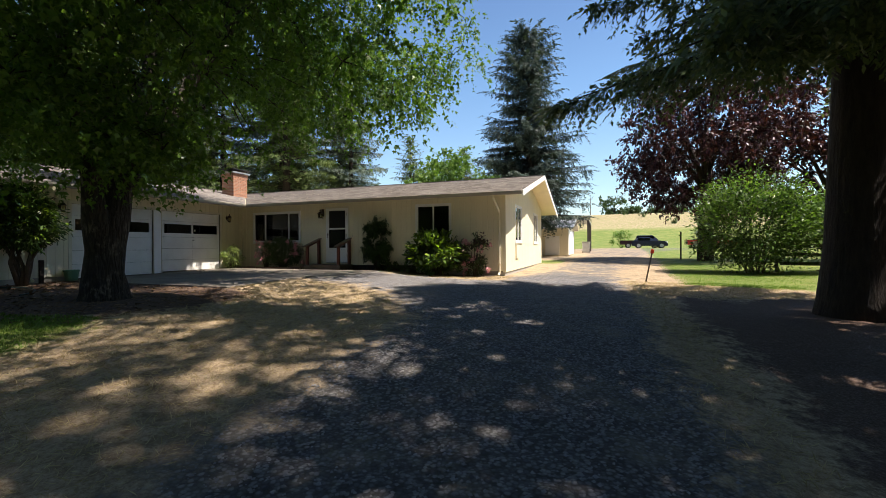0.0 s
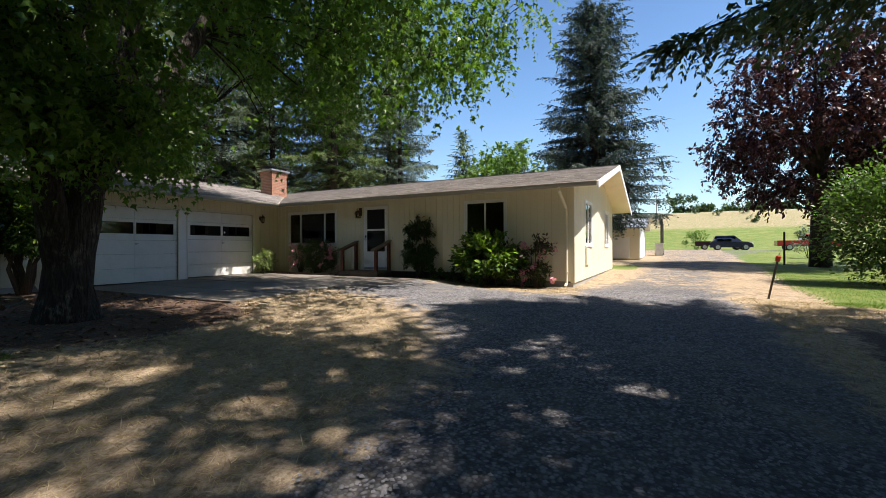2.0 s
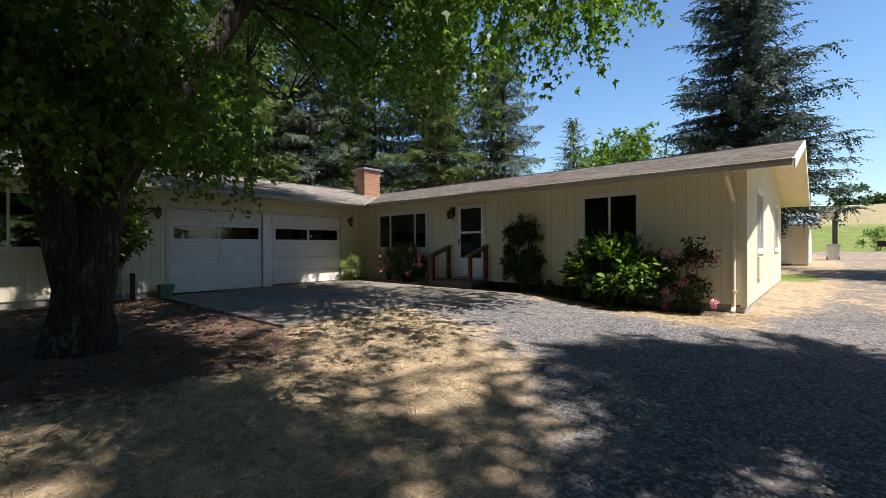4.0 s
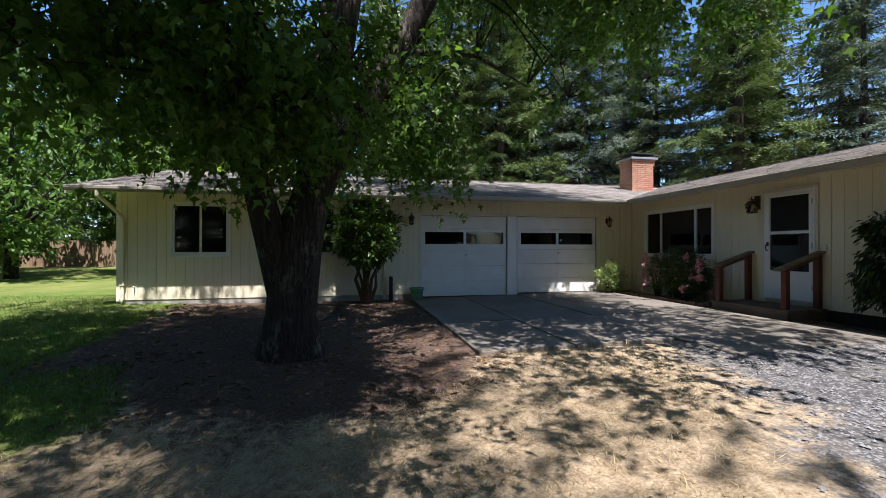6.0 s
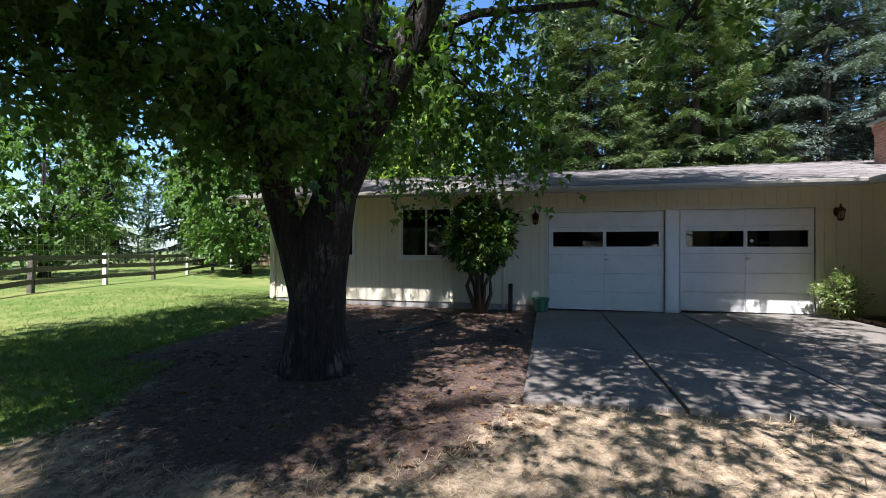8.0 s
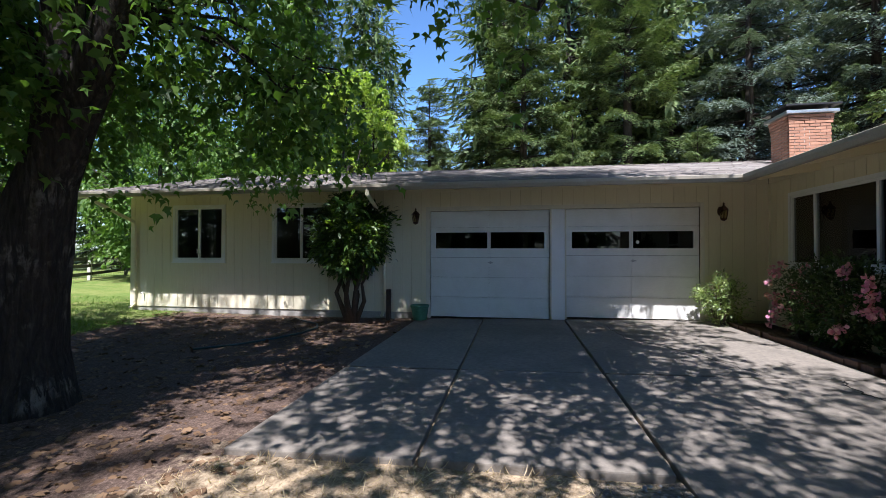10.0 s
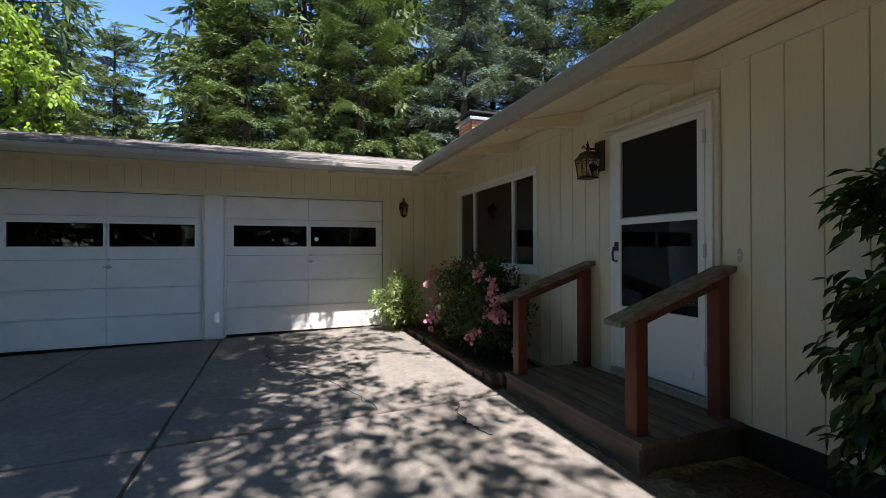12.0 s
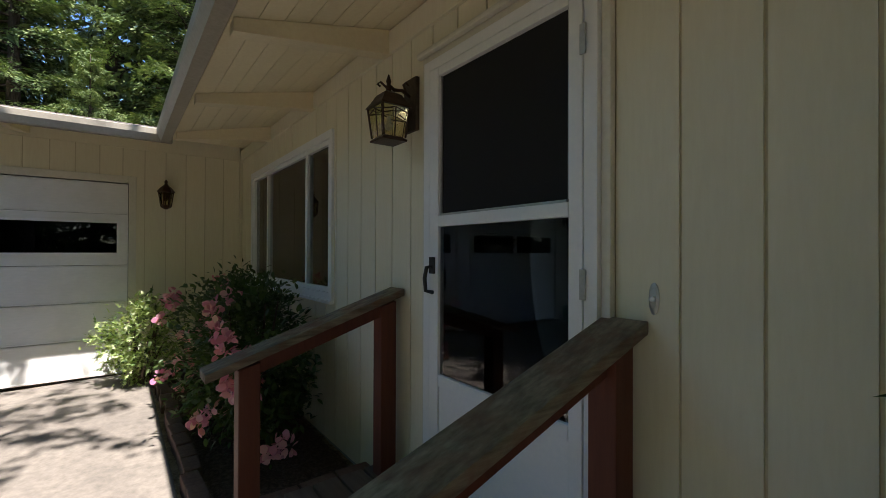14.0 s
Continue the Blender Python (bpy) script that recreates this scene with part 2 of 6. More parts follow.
def part(name, bm, material, parent=None, label="", world=False, smooth=False):
    me = bpy.data.meshes.new(name)
    bmesh.ops.recalc_face_normals(bm, faces=bm.faces)
    bm.to_mesh(me)
    bm.free()
    me.materials.append(material)
    if smooth:
        me.polygons.foreach_set("use_smooth", [True] * len(me.polygons))
    return link(name, me, parent, label, world)


def box(bm, x0, x1, y0, y1, z0, z1, bevel=0.0, m=None):
    mm = Matrix.Translation(((x0 + x1) / 2, (y0 + y1) / 2, (z0 + z1) / 2)) @ Matrix.Diagonal((abs(x1 - x0), abs(y1 - y0), abs(z1 - z0), 1))
    if m is not None:
        mm = m @ mm
    r = bmesh.ops.create_cube(bm, size=1, matrix=mm)
    if bevel:
        es = list({e for v in r["verts"] for e in v.link_edges})
        bmesh.ops.bevel(bm, geom=es, offset=bevel, segments=2, affect="EDGES", profile=0.6)
    return bm


def boxes(*rows, bevel=0.0):
    bm = bmesh.new()
    for r in rows:
        box(bm, *r, bevel=bevel)
    return bm


def tube(bm, pts, radii, seg=8, cap=True):
    """A tapered round limb along a line of points."""
    pts = [Vector(p) for p in pts]
    if isinstance(radii, (int, float)):
        radii = [radii] * len(pts)
    rings = []
    ref = Vector((0.31, 0.87, 0.2)).normalized()
    for i, p in enumerate(pts):
        d = (pts[min(i + 1, len(pts) - 1)] - pts[max(i - 1, 0)]).normalized()
        u = d.cross(ref)
        u = (u if u.length > 0.05 else d.cross(Vector((1, 0, 0)))).normalized()
        w = d.cross(u)
        rings.append([bm.verts.new(p + (u * math.cos(a) + w * math.sin(a)) * radii[i]) for a in (2 * math.pi * k / seg for k in range(seg))])
    for a, b in zip(rings, rings[1:]):
        for k in range(seg):
            bm.faces.new((a[k], a[(k + 1) % seg], b[(k + 1) % seg], b[k]))
    if cap:
        bm.faces.new(rings[0][::-1])
        bm.faces.new(rings[-1])
    return bm


def lathe(bm, profile, seg=16, m=None):
    """profile: radius and height, from the bottom up."""
    rings = []
    for r, z in profile:
        ring = [Vector((max(r, 0.0005) * math.cos(2 * math.pi * k / seg), max(r, 0.0005) * math.sin(2 * math.pi * k / seg), z)) for k in range(seg)]
        rings.append([bm.verts.new(m @ v if m is not None else v) for v in ring])
    for a, b in zip(rings, rings[1:]):
        for k in range(seg):
            bm.faces.new((a[k], a[(k + 1) % seg], b[(k + 1) % seg], b[k]))
    bm.faces.new(rings[0][::-1])
    bm.faces.new(rings[-1])
    return bm


def np_mesh(name, verts, polys, materials, index=None, smooth=False):
    """verts (n,3), polys (m,k): all faces with k corners."""
    me = bpy.data.meshes.new(name)
    m, k = polys.shape
    me.vertices.add(len(verts))
    me.vertices.foreach_set("co", np.ascontiguousarray(verts, dtype=np.float32).ravel())
    me.loops.add(m * k)
    me.loops.foreach_set("vertex_index", np.ascontiguousarray(polys, dtype=np.int32).ravel())
    me.polygons.add(m)
    me.polygons.foreach_set("loop_start", np.arange(0, m * k, k, dtype=np.int32))
    for mt in materials:
        me.materials.append(mt)
    if index is not None:
        me.polygons.foreach_set("material_index", np.ascontiguousarray(index, dtype=np.int32))
    if smooth:
        me.polygons.foreach_set("use_smooth", np.ones(m, dtype=bool))
    me.update(calc_edges=True)
    return me


LEAF_LOBED = np.array([(0, 0, 0), (0.26, 0.42, -0.1), (0.46, 0.13, 0.04), (1, 0, -0.16), (0.46, -0.13, 0.04), (0.26, -0.42, -0.1)])
LEAF_MAPLE = np.array([(0, 0, 0), (0.28, 0.46, -0.1), (0.42, 0.16, 0.05), (0.72, 0.34, -0.1), (1, 0, -0.14), (0.72, -0.34, -0.1), (0.42, -0.16, 0.05), (0.28, -0.46, -0.1)])
NEEDLE = np.array([(0, 0, 0), (0.55, 0.24, -0.02), (1, 0, -0.10), (0.45, -0.22, -0.02)])
LEAF_OVAL = np.array([(0, 0, 0), (0.3, 0.2, 0.05), (0.65, 0.2, 0.03), (1, 0, -0.12), (0.65, -0.2, 0.03), (0.3, -0.2, 0.05)])
LEAF_FERN = np.array([(0, 0.02, 0), (0.2, 0.22, -0.04), (0.27, 0.05, 0), (0.5, 0.18, -0.06), (0.56, 0.04, -0.02), (1, 0, -0.12), (0.52, -0.05, -0.02), (0.42, -0.2, -0.06), (0.24, -0.06, 0), (0.12, -0.2, -0.04)])
LEAF_FERN6 = np.array([(0, 0.03, 0), (0.32, 0.15, -0.05), (0.42, 0.04, 0), (1, 0, -0.12), (0.5, -0.15, -0.06), (0.16, -0.05, 0)])
BLADE = np.array([(0, 0.5, 0), (0.55, 0.32, 0.06), (1, 0, 0.3), (0.55, -0.32, 0.06)])
BLADE[:, 1] *= 0.12


def unit(a):
    return a / np.maximum(np.linalg.norm(a, axis=1, keepdims=True), 1e-6)


def leaves(name, P, D, N, L, template, materials, index=None):
    """One leaf a row: foot P, direction D, upper side N, length L."""
    D = unit(D)
    S = unit(np.cross(N, D))
    N = np.cross(D, S)
    L = np.asarray(L).reshape(-1, 1, 1)
    V = P[:, None, :] + L * (template[None, :, 0:1] * D[:, None, :] + template[None, :, 1:2] * S[:, None, :] + template[None, :, 2:3] * N[:, None, :])
    k = len(template)
    polys = np.arange(len(P) * k).reshape(len(P), k)
    return np_mesh(name, V.reshape(-1, 3), polys, materials, index)


def rand_dirs(n, g, up=0.0):
    v = g.normal(size=(n, 3))
    v[:, 2] += up
    return unit(v)


# ---- ground ----
GX, FY, EX, BY, WX, SY = -14.49, 14.30, -3.325, 23.26, -22.5, 1.0
HILLS = [(-0.3, 0.1, 0.07), (-1, 2.4, 0.17), (-2.5, 4.9, 0.40), (-3.5, 6.6, 0.47), (-5.5, 9.3, 0.52), (-6.5, 10.6, 0.57), (-8.5, 13, 0.62),
         (-14.4, 13, 0.66), (-14.4, 8, 0.58), (-9.7, 5.3, 0.56), (-14.4, 1, 0.62), (-3.3, 14.2, 0.50), (0.8, 13.5, 0.40), (4, 10, 0.2), (3, 3, 0.05),
         (-5, 0, 0.2), (-9, 0, 0.42), (-15, -6, 0.7), (-30, -12, 0.8), (-3.3, 23, 0.6), (1, 30, 0.75), (2, 47, 0.95), (5, 66, 1.1), (5, 18, 0.38), (5, 31, 0.6), (-22, 10, 0.7)]


def slab_z(x, y):
    return 0.478 + 0.017 * y + 0.003 * (-14.4 - x)


def ground_z(x, y):
    x, y = np.asarray(x, float), np.asarray(y, float)
    num, den = 0.0, 0.0
    for a, b, c in HILLS:
        w = 1.0 / ((x - a) ** 2 + (y - b) ** 2 + 1.2) ** 1.6
        num, den = num + w * c, den + w
    z = num / den
    far = np.clip((y - 78) / 150, 0, 1)
    z = z + 15.5 * far * far * (3 - 2 * far) * np.clip(1.15 - np.abs(x - 10) / 330, 0.25, 1)
    z = z + 0.4 * np.sin(x * 0.031 + 1) * np.clip((np.hypot(x, y) - 60) / 60, 0, 1)
    edge_d = np.maximum(np.maximum(-14.5 - x, x + np.where(y > 10.68, 7.55, 8.45)), np.maximum(7.78 - y, y - 13.33))
    f = np.clip(edge_d / 1.1, 0, 1)
    z = np.where(edge_d < 1.1, (slab_z(x, y) - 0.014) * (1 - f) + z * f, z)
    inside = (x > -14.6) & (x < -8.4) & (y > 7.7) & (y < 13.4)
    return np.where(inside, np.minimum(z, slab_z(x, y) - 0.05), z)


def spread(lo, hi, step, reach):
    a = list(np.arange(lo, hi + step / 2, step))
    s, out = step, a[-1]
    right = []
    while out < reach:
        s *= 1.17
        out += s
        right.append(out)
    s, out = step, a[0]
    left = []
    while out > -reach:
        s *= 1.17
        out -= s
        left.append(out)
    return np.array(left[::-1] + a + right)


def soft(d, w):
    """1 inside (d below 0), falling to 0 over w metres."""
    return np.clip(0.5 - d / w, 0, 1)


def boxd(x, y, x0, x1, y0, y1):
    return np.maximum(np.maximum(x0 - x, x - x1), np.maximum(y0 - y, y - y1))


xs, ys = spread(-15, 5, 0.14, 900), spread(-3, 17, 0.14, 900)
X, Y = np.meshgrid(xs, ys, indexing="ij")
Z = ground_z(X, Y)
near = (np.abs(X + 5) < 11) & (np.abs(Y - 7) < 11)
Z = Z + np.where(near, rng.normal(size=X.shape) * 0.006, 0)
nx, ny = X.shape
ids = np.arange(nx * ny).reshape(nx, ny)
quads = np.stack([ids[:-1, :-1], ids[1:, :-1], ids[1:, 1:], ids[:-1, 1:]], -1).reshape(-1, 4)
# driveway: a lane from the south that runs on past the house, and a turnout to the slab
cx = np.interp(Y, [-20, 0, 3, 8, 14, 30, 50, 70], [0.2, -0.75, -1.1, -1.35, -1.35, 0.1, 1.8, 5])
lane = np.abs(X - cx) - np.interp(Y, [-20, 0, 8, 14, 30, 48, 66, 71], [1.4, 1.5, 1.65, 1.6, 1.9, 4.0, 9.0, 9.0])
lane = np.where(Y > 72, 9, lane)
turn = np.maximum(np.maximum(X + 1, -8.7 - X), np.maximum(np.interp(X, [-8.6, -7.8, -6.2, -4.6, -3.3, -1], [10.7, 10.3, 9.7, 8.5, 6.6, 3.0]) - Y, Y - np.interp(X, [-8.4, -6.5, -4.2, -3], [13.4, 13.1, 12.4, 12.4])))
gravel = np.maximum(soft(lane, 1.5), soft(turn, 2.4)) * np.interp(Y, [12.5, 17, 40], [1, 0.56, 0.5])
green = soft(np.maximum(X + 6.4 + 0.55 * (Y - 3.2), Y - 4.3), 1.6)
green = np.maximum(green, soft(np.maximum(1.9 - X + 0.05 * (Y - 13), 13.4 - Y), 1.2))
green = np.maximum(green, soft(boxd(X, Y, -8, -2.3, 22.5, 27), 1.0))
green = np.maximum(green, soft(np.maximum(Y - 2, X + 11.5), 2.0))
green = np.where((Y > 72), np.clip(1.0 - (Y - 122) / 14, 0.47, 1), green)
barkz = soft(boxd(X, Y, -14.6, -8.7, 2.4, 8.2), 1.6)
barkz = np.maximum(barkz, soft(np.hypot(X + 8.9, Y - 5.8) - 2.15, 1.8))
barkz = np.maximum(barkz, soft(np.hypot(X - 4.6, Y - 8.6) - 3.4, 2.5))
# right of the lane: fir litter, and mulch brown painted for shaded straw
barkz = np.maximum(barkz, soft(boxd(X, Y, 1.1, 9, -9, 11), 1.7))
barkz = np.maximum(barkz, soft(boxd(X, Y, -14.5, -10.8, 13.45, 14.3), 0.15))
barkz = np.maximum(barkz, soft(boxd(X, Y, -9.1, -3.6, 13.55, 14.3), 0.3))
gme = np_mesh("ground", np.stack([X, Y, Z], -1).reshape(-1, 3), quads, [], smooth=True)
zone = gme.color_attributes.new("zone", "FLOAT_COLOR", "POINT")
zone.data.foreach_set("color", np.stack([gravel, green, barkz, np.ones_like(X)], -1).reshape(-1, 4).astype(np.float32).ravel())


def ground_material():
    m, n, l, p = shader("ground")
    tc = n.new("ShaderNodeTexCoord").outputs["Object"]
    at = n.new("ShaderNodeAttribute")
    at.attribute_name = "zone"
    sep = n.new("ShaderNodeSeparateColor")
    l.new(at.outputs["Color"], sep.inputs[0])
    warp = noise_node(n, l, tc, 1.6, 8, 0.7)
    fine = noise_node(n, l, tc, 38, 8, 0.75)
    tuft = noise_node(n, l, tc, 9, 6, 0.7)
    broad = noise_node(n, l, tc, 0.45, 4, 0.6)

    def mask(sock, gain=1.1):
        v = mathn(n, l, "ADD", sock, mathn(n, l, "MULTIPLY", mathn(n, l, "SUBTRACT", warp, 0.5), gain))
        v = mathn(n, l, "ADD", v, mathn(n, l, "MULTIPLY", mathn(n, l, "SUBTRACT", tuft, 0.5), 0.7))
        return ramp(n, l, v, [(0.38, (0, 0, 0)), (0.62, (1, 1, 1))])

    dry = ramp(n, l, fine, [(0.3, (0.21, 0.15, 0.095)), (0.5, (0.40, 0.31, 0.205)), (0.72, (0.56, 0.46, 0.33))])
    dry = mixc(n, l, ramp(n, l, tuft, [(0.44, (0, 0, 0)), (0.66, (0.8, 0.8, 0.8))]), dry, (0.17, 0.12, 0.07))
    dry = mixc(n, l, ramp(n, l, warp, [(0.5, (0, 0, 0)), (0.72, (0.7, 0.7, 0.7))]), dry, (0.12, 0.095, 0.06))
    grass = ramp(n, l, fine, [(0.3, (0.06, 0.10, 0.02)), (0.5, (0.10, 0.16, 0.03)), (0.75, (0.18, 0.235, 0.06))])
    grass = mixc(n, l, ramp(n, l, warp, [(0.45, (0, 0, 0)), (0.7, (0.6, 0.6, 0.6))]), grass, (0.27, 0.25, 0.10))
    grass = mixc(n, l, ramp(n, l, broad, [(0.45, (0, 0, 0)), (0.7, (0.6, 0.6, 0.6))]), grass, (0.26, 0.25, 0.085))
    vo = n.new("ShaderNodeTexVoronoi")
    vo.inputs["Scale"].default_value = 34
    l.new(tc, vo.inputs["Vector"])
    stone = ramp(n, l, vo.outputs["Color"], [(0.0, (0.055, 0.055, 0.06)), (0.5, (0.14, 0.138, 0.145)), (1.0, (0.33, 0.32, 0.315))])
    stone = mixc(n, l, ramp(n, l, vo.outputs["Distance"], [(0.35, (0, 0, 0)), (0.75, (0.8, 0.8, 0.8))]), stone, (0.07, 0.065, 0.06))
    stone = mixc(n, l, ramp(n, l, warp, [(0.5, (0, 0, 0)), (0.8, (0.7, 0.7, 0.7))]), stone, (0.28, 0.24, 0.18))
    mulch = ramp(n, l, fine, [(0.3, (0.04, 0.027, 0.021)), (0.5, (0.095, 0.064, 0.05)), (0.75, (0.24, 0.175, 0.14))])
    col = mixc(n, l, mask(sep.outputs["Green"], 0.9), dry, grass)
    col = mixc(n, l, mask(sep.outputs["Blue"]), col, mulch)
    gm = mask(sep.outputs["Red"], 1.3)
    col = mixc(n, l, gm, col, stone)
    l.new(col, p.inputs["Base Color"])
    p.inputs["Roughness"].default_value = 0.95
    p.inputs["Specular IOR Level"].default_value = 0.2
    hgt = mathn(n, l, "ADD", mathn(n, l, "MULTIPLY", fine, 0.6), mathn(n, l, "MULTIPLY", mathn(n, l, "SUBTRACT", 1.0, vo.outputs["Distance"]), 0.5))
    l.new(bumpn(n, l, hgt, 0.9, 0.025), p.inputs["Normal"])
    return m


gme.materials.append(ground_material())
tagged(new("ground", gme), "gravel, dry straw-coloured grass, green lawn and bark mulch", "ground", kind="structure")

# concrete apron: slabs with open joints
apron = thing("pavement", (-11, 10.5, 0.6), "grey stained concrete driveway slabs with dark joints", "driveway", kind="structure")
SX, SYS = [-14.44, -10.62, -8.45], [7.78, 9.13, 10.68, 13.33]
for i in range(2):
    for j in range(3):
        x0, x1, y0, y1 = SX[i] + 0.016, SX[i + 1] - 0.016, SYS[j] + 0.016, SYS[j + 1] - 0.016
        if i == 1 and j == 2:
            x1 = -7.55
        bm = bmesh.new()
        r = box(bm, x0, x1, y0, y1, -0.14, 0, 0.012)
        dz = rnd.uniform(-0.006, 0.006)
        for v in bm.verts:
            v.co.z += slab_z(v.co.x, v.co.y) + dz
        part("slab", bm, M["concrete"], apron, world=True)

M["joint"] = surface("dirt_in_cracks", (0.022, 0.02, 0.018), (0.05, 0.045, 0.04), 40, 3, 0.3, 0.95, 0.5)
for line in (((-13.56, 11.31), (-12.57, 11.37), (-11.67, 11.94), (-10.97, 12.16), (-10.66, 12.24)), ((-10.58, 12.86), (-10.35, 12.8), (-10.12, 12.78), (-9.85, 12.9))):
    pts = []
    for (ax, ay), (bx, by) in zip(line, line[1:]):
        for f in np.linspace(0, 0.9, 7):
            x, y = ax + (bx - ax) * f + rnd.uniform(-0.025, 0.025), ay + (by - ay) * f + rnd.uniform(-0.035, 0.035)
            pts.append((x, y, slab_z(x, y) + 0.001))
    part("crack", tube(bmesh.new(), pts, [rnd.uniform(0.003, 0.007) for _ in pts], 5), M["joint"], apron, "dark winding crack in the concrete", world=True)


# ---- house ----
house = thing("house", (GX, FY, 0.6), "single-storey cream house with grooved wood siding and grey shingle roof", "house")


def cut_rects(u0, u1, z0, z1, holes):
    """The rectangle less its openings, as rectangles."""
    us = sorted({u0, u1, *[max(u0, min(u1, h[k])) for h in holes for k in (0, 1)]})
    out = []
    for a, b in zip(us, us[1:]):
        if b - a < 1e-4:
            continue
        mid, spans = (a + b) / 2, [(z0, z1)]
        for h in holes:
            if h[0] < mid < h[1]:
                spans = [s for lo, hi in spans for s in ((lo, min(hi, h[2])), (max(lo, h[3]), hi)) if s[1] - s[0] > 1e-3]
        out += [(a, b, *s) for s in spans]
    return out


def wall_box(bm, axis, u0, u1, z0, z1, d0, d1, bevel=0.0):
    if axis == "x":
        return box(bm, u0, u1, d0, d1, z0, z1, bevel)
    return box(bm, d0, d1, u0, u1, z0, z1, bevel)


def clad_wall(name, axis, u0, u1, z0, top, face, sign, holes, board=0.2, label=""):
    """A wall along x or y: a thick core, and vertical boards with grooves on its outer face. top: height, or a function of u."""
    core = bmesh.new()
    zt = top if not callable(top) else min(top(u0), top(u1))
    for a, b, lo, hi in cut_rects(u0, u1, z0 + 0.0, zt, holes):
        wall_box(core, axis, a, b, lo, hi, face - sign * 0.014, face - sign * 0.15)
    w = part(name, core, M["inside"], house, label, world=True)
    n = max(1, round((u1 - u0) / board))
    st = (u1 - u0) / n
    for i in range(n):
        a, b = u0 + i * st + 0.0045, u0 + (i + 1) * st - 0.0045
        rects = cut_rects(a, b, z0, zt, holes)
        whole = any(hi - lo > zt - z0 - 0.01 for _, _, lo, hi in rects)
        for low in ((None,) if whole else (True, False)):
            mine = [r for r in rects if low is None or (r[2] < z0 + 0.01) == low]
            if not mine:
                continue
            bm = bmesh.new()
            for p, q, lo, hi in mine:
                wall_box(bm, axis, p, q, lo, hi, face, face - sign * 0.0125)
            if callable(top):
                for v in bm.verts:
                    if v.co.z > zt - 0.001:
                        v.co.z = max(zt, top(v.co.x if axis == "x" else v.co.y))
            part("siding_board", bm, M["siding"], w)
    # the grooves between boards
    bm = bmesh.new()
    for p, q, lo, hi in cut_rects(u0, u1, z0, zt, holes):
        wall_box(bm, axis, p, q, lo, hi, face - sign * 0.008, face - sign * 0.0135)
    part("groove_backing", bm, M["groove"], w)
    if callable(top):
        bm = bmesh.new()
        q = [(u0, zt), (u1, zt), ((u0 + u1) / 2, top((u0 + u1) / 2))]
        for d in (face - sign * 0.016, face - sign * 0.1):
            bm.faces.new([bm.verts.new((u, d, z) if axis == "x" else (d, u, z)) for u, z in q])
        part("gable_backing", bm, M["inside"], w)
    return w


# openings: from, to, bottom, top
H_LIV, H_BED, H_DOOR = (-13.87, -11.60, 1.75, 2.89), (-6.50, -5.27, 1.76, 2.94), (-10.285, -9.37, 0.90, 2.95)
H_W1, H_W2, H_G1, H_G2 = (2.14, 3.33, 1.79, 2.95), (4.58, 5.82, 1.79, 2.95), (8.04, 10.42, 0.50, 2.79), (10.73, 13.13, 0.50, 2.80)
H_E1, H_E2 = (16.05, 17.32, 1.68, 2.98), (20.55, 21.75, 1.68, 2.98)
EAVE, SLOPE, EY, GEX = 3.20, 0.235, 13.43, -13.46
RY, RX = 18.78, -18.5
WALLTOP = 3.30
clad_wall("wall_south", "x", GX, EX, 0.66, WALLTOP, FY, -1, [H_LIV, H_BED, H_DOOR], label="cream vertical-groove siding")
clad_wall("wall_garage", "y", SY, FY - 0.016, 0.72, WALLTOP, GX, 1, [H_W1, H_W2, H_G1, H_G2], label="cream vertical-groove siding")
clad_wall("wall_east", "y", FY + 0.002, BY, 0.62, lambda u: EAVE + SLOPE * (min(u, 2 * RY - u) - EY) - 0.06, EX, 1, [H_E1, H_E2], label="sunlit cream vertical-groove siding")
clad_wall("wall_gable", "x", WX, GX - 0.002, 0.72, lambda u: EAVE + SLOPE * (GEX - max(u, 2 * RX - u)) - 0.06, SY, -1, [])
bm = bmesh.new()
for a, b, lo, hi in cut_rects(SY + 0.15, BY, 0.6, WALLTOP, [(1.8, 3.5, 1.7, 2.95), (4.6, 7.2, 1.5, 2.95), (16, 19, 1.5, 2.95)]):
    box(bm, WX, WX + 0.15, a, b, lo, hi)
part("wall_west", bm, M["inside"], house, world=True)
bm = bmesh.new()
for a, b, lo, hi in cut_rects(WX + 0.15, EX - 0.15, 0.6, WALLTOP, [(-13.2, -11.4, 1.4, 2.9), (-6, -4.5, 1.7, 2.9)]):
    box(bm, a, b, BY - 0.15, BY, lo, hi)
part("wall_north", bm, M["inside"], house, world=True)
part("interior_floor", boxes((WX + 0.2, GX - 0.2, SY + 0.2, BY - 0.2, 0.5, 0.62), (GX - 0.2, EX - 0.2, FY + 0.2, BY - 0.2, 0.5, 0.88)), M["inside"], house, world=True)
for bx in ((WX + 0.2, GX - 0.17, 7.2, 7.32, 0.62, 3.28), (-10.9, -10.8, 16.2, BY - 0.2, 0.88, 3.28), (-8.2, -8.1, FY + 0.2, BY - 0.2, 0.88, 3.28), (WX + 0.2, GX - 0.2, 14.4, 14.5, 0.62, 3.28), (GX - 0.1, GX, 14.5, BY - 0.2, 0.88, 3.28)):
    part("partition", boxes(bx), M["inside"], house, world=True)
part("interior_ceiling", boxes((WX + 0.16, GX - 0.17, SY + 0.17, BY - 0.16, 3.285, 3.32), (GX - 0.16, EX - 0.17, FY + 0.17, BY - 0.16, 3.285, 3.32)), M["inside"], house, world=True)
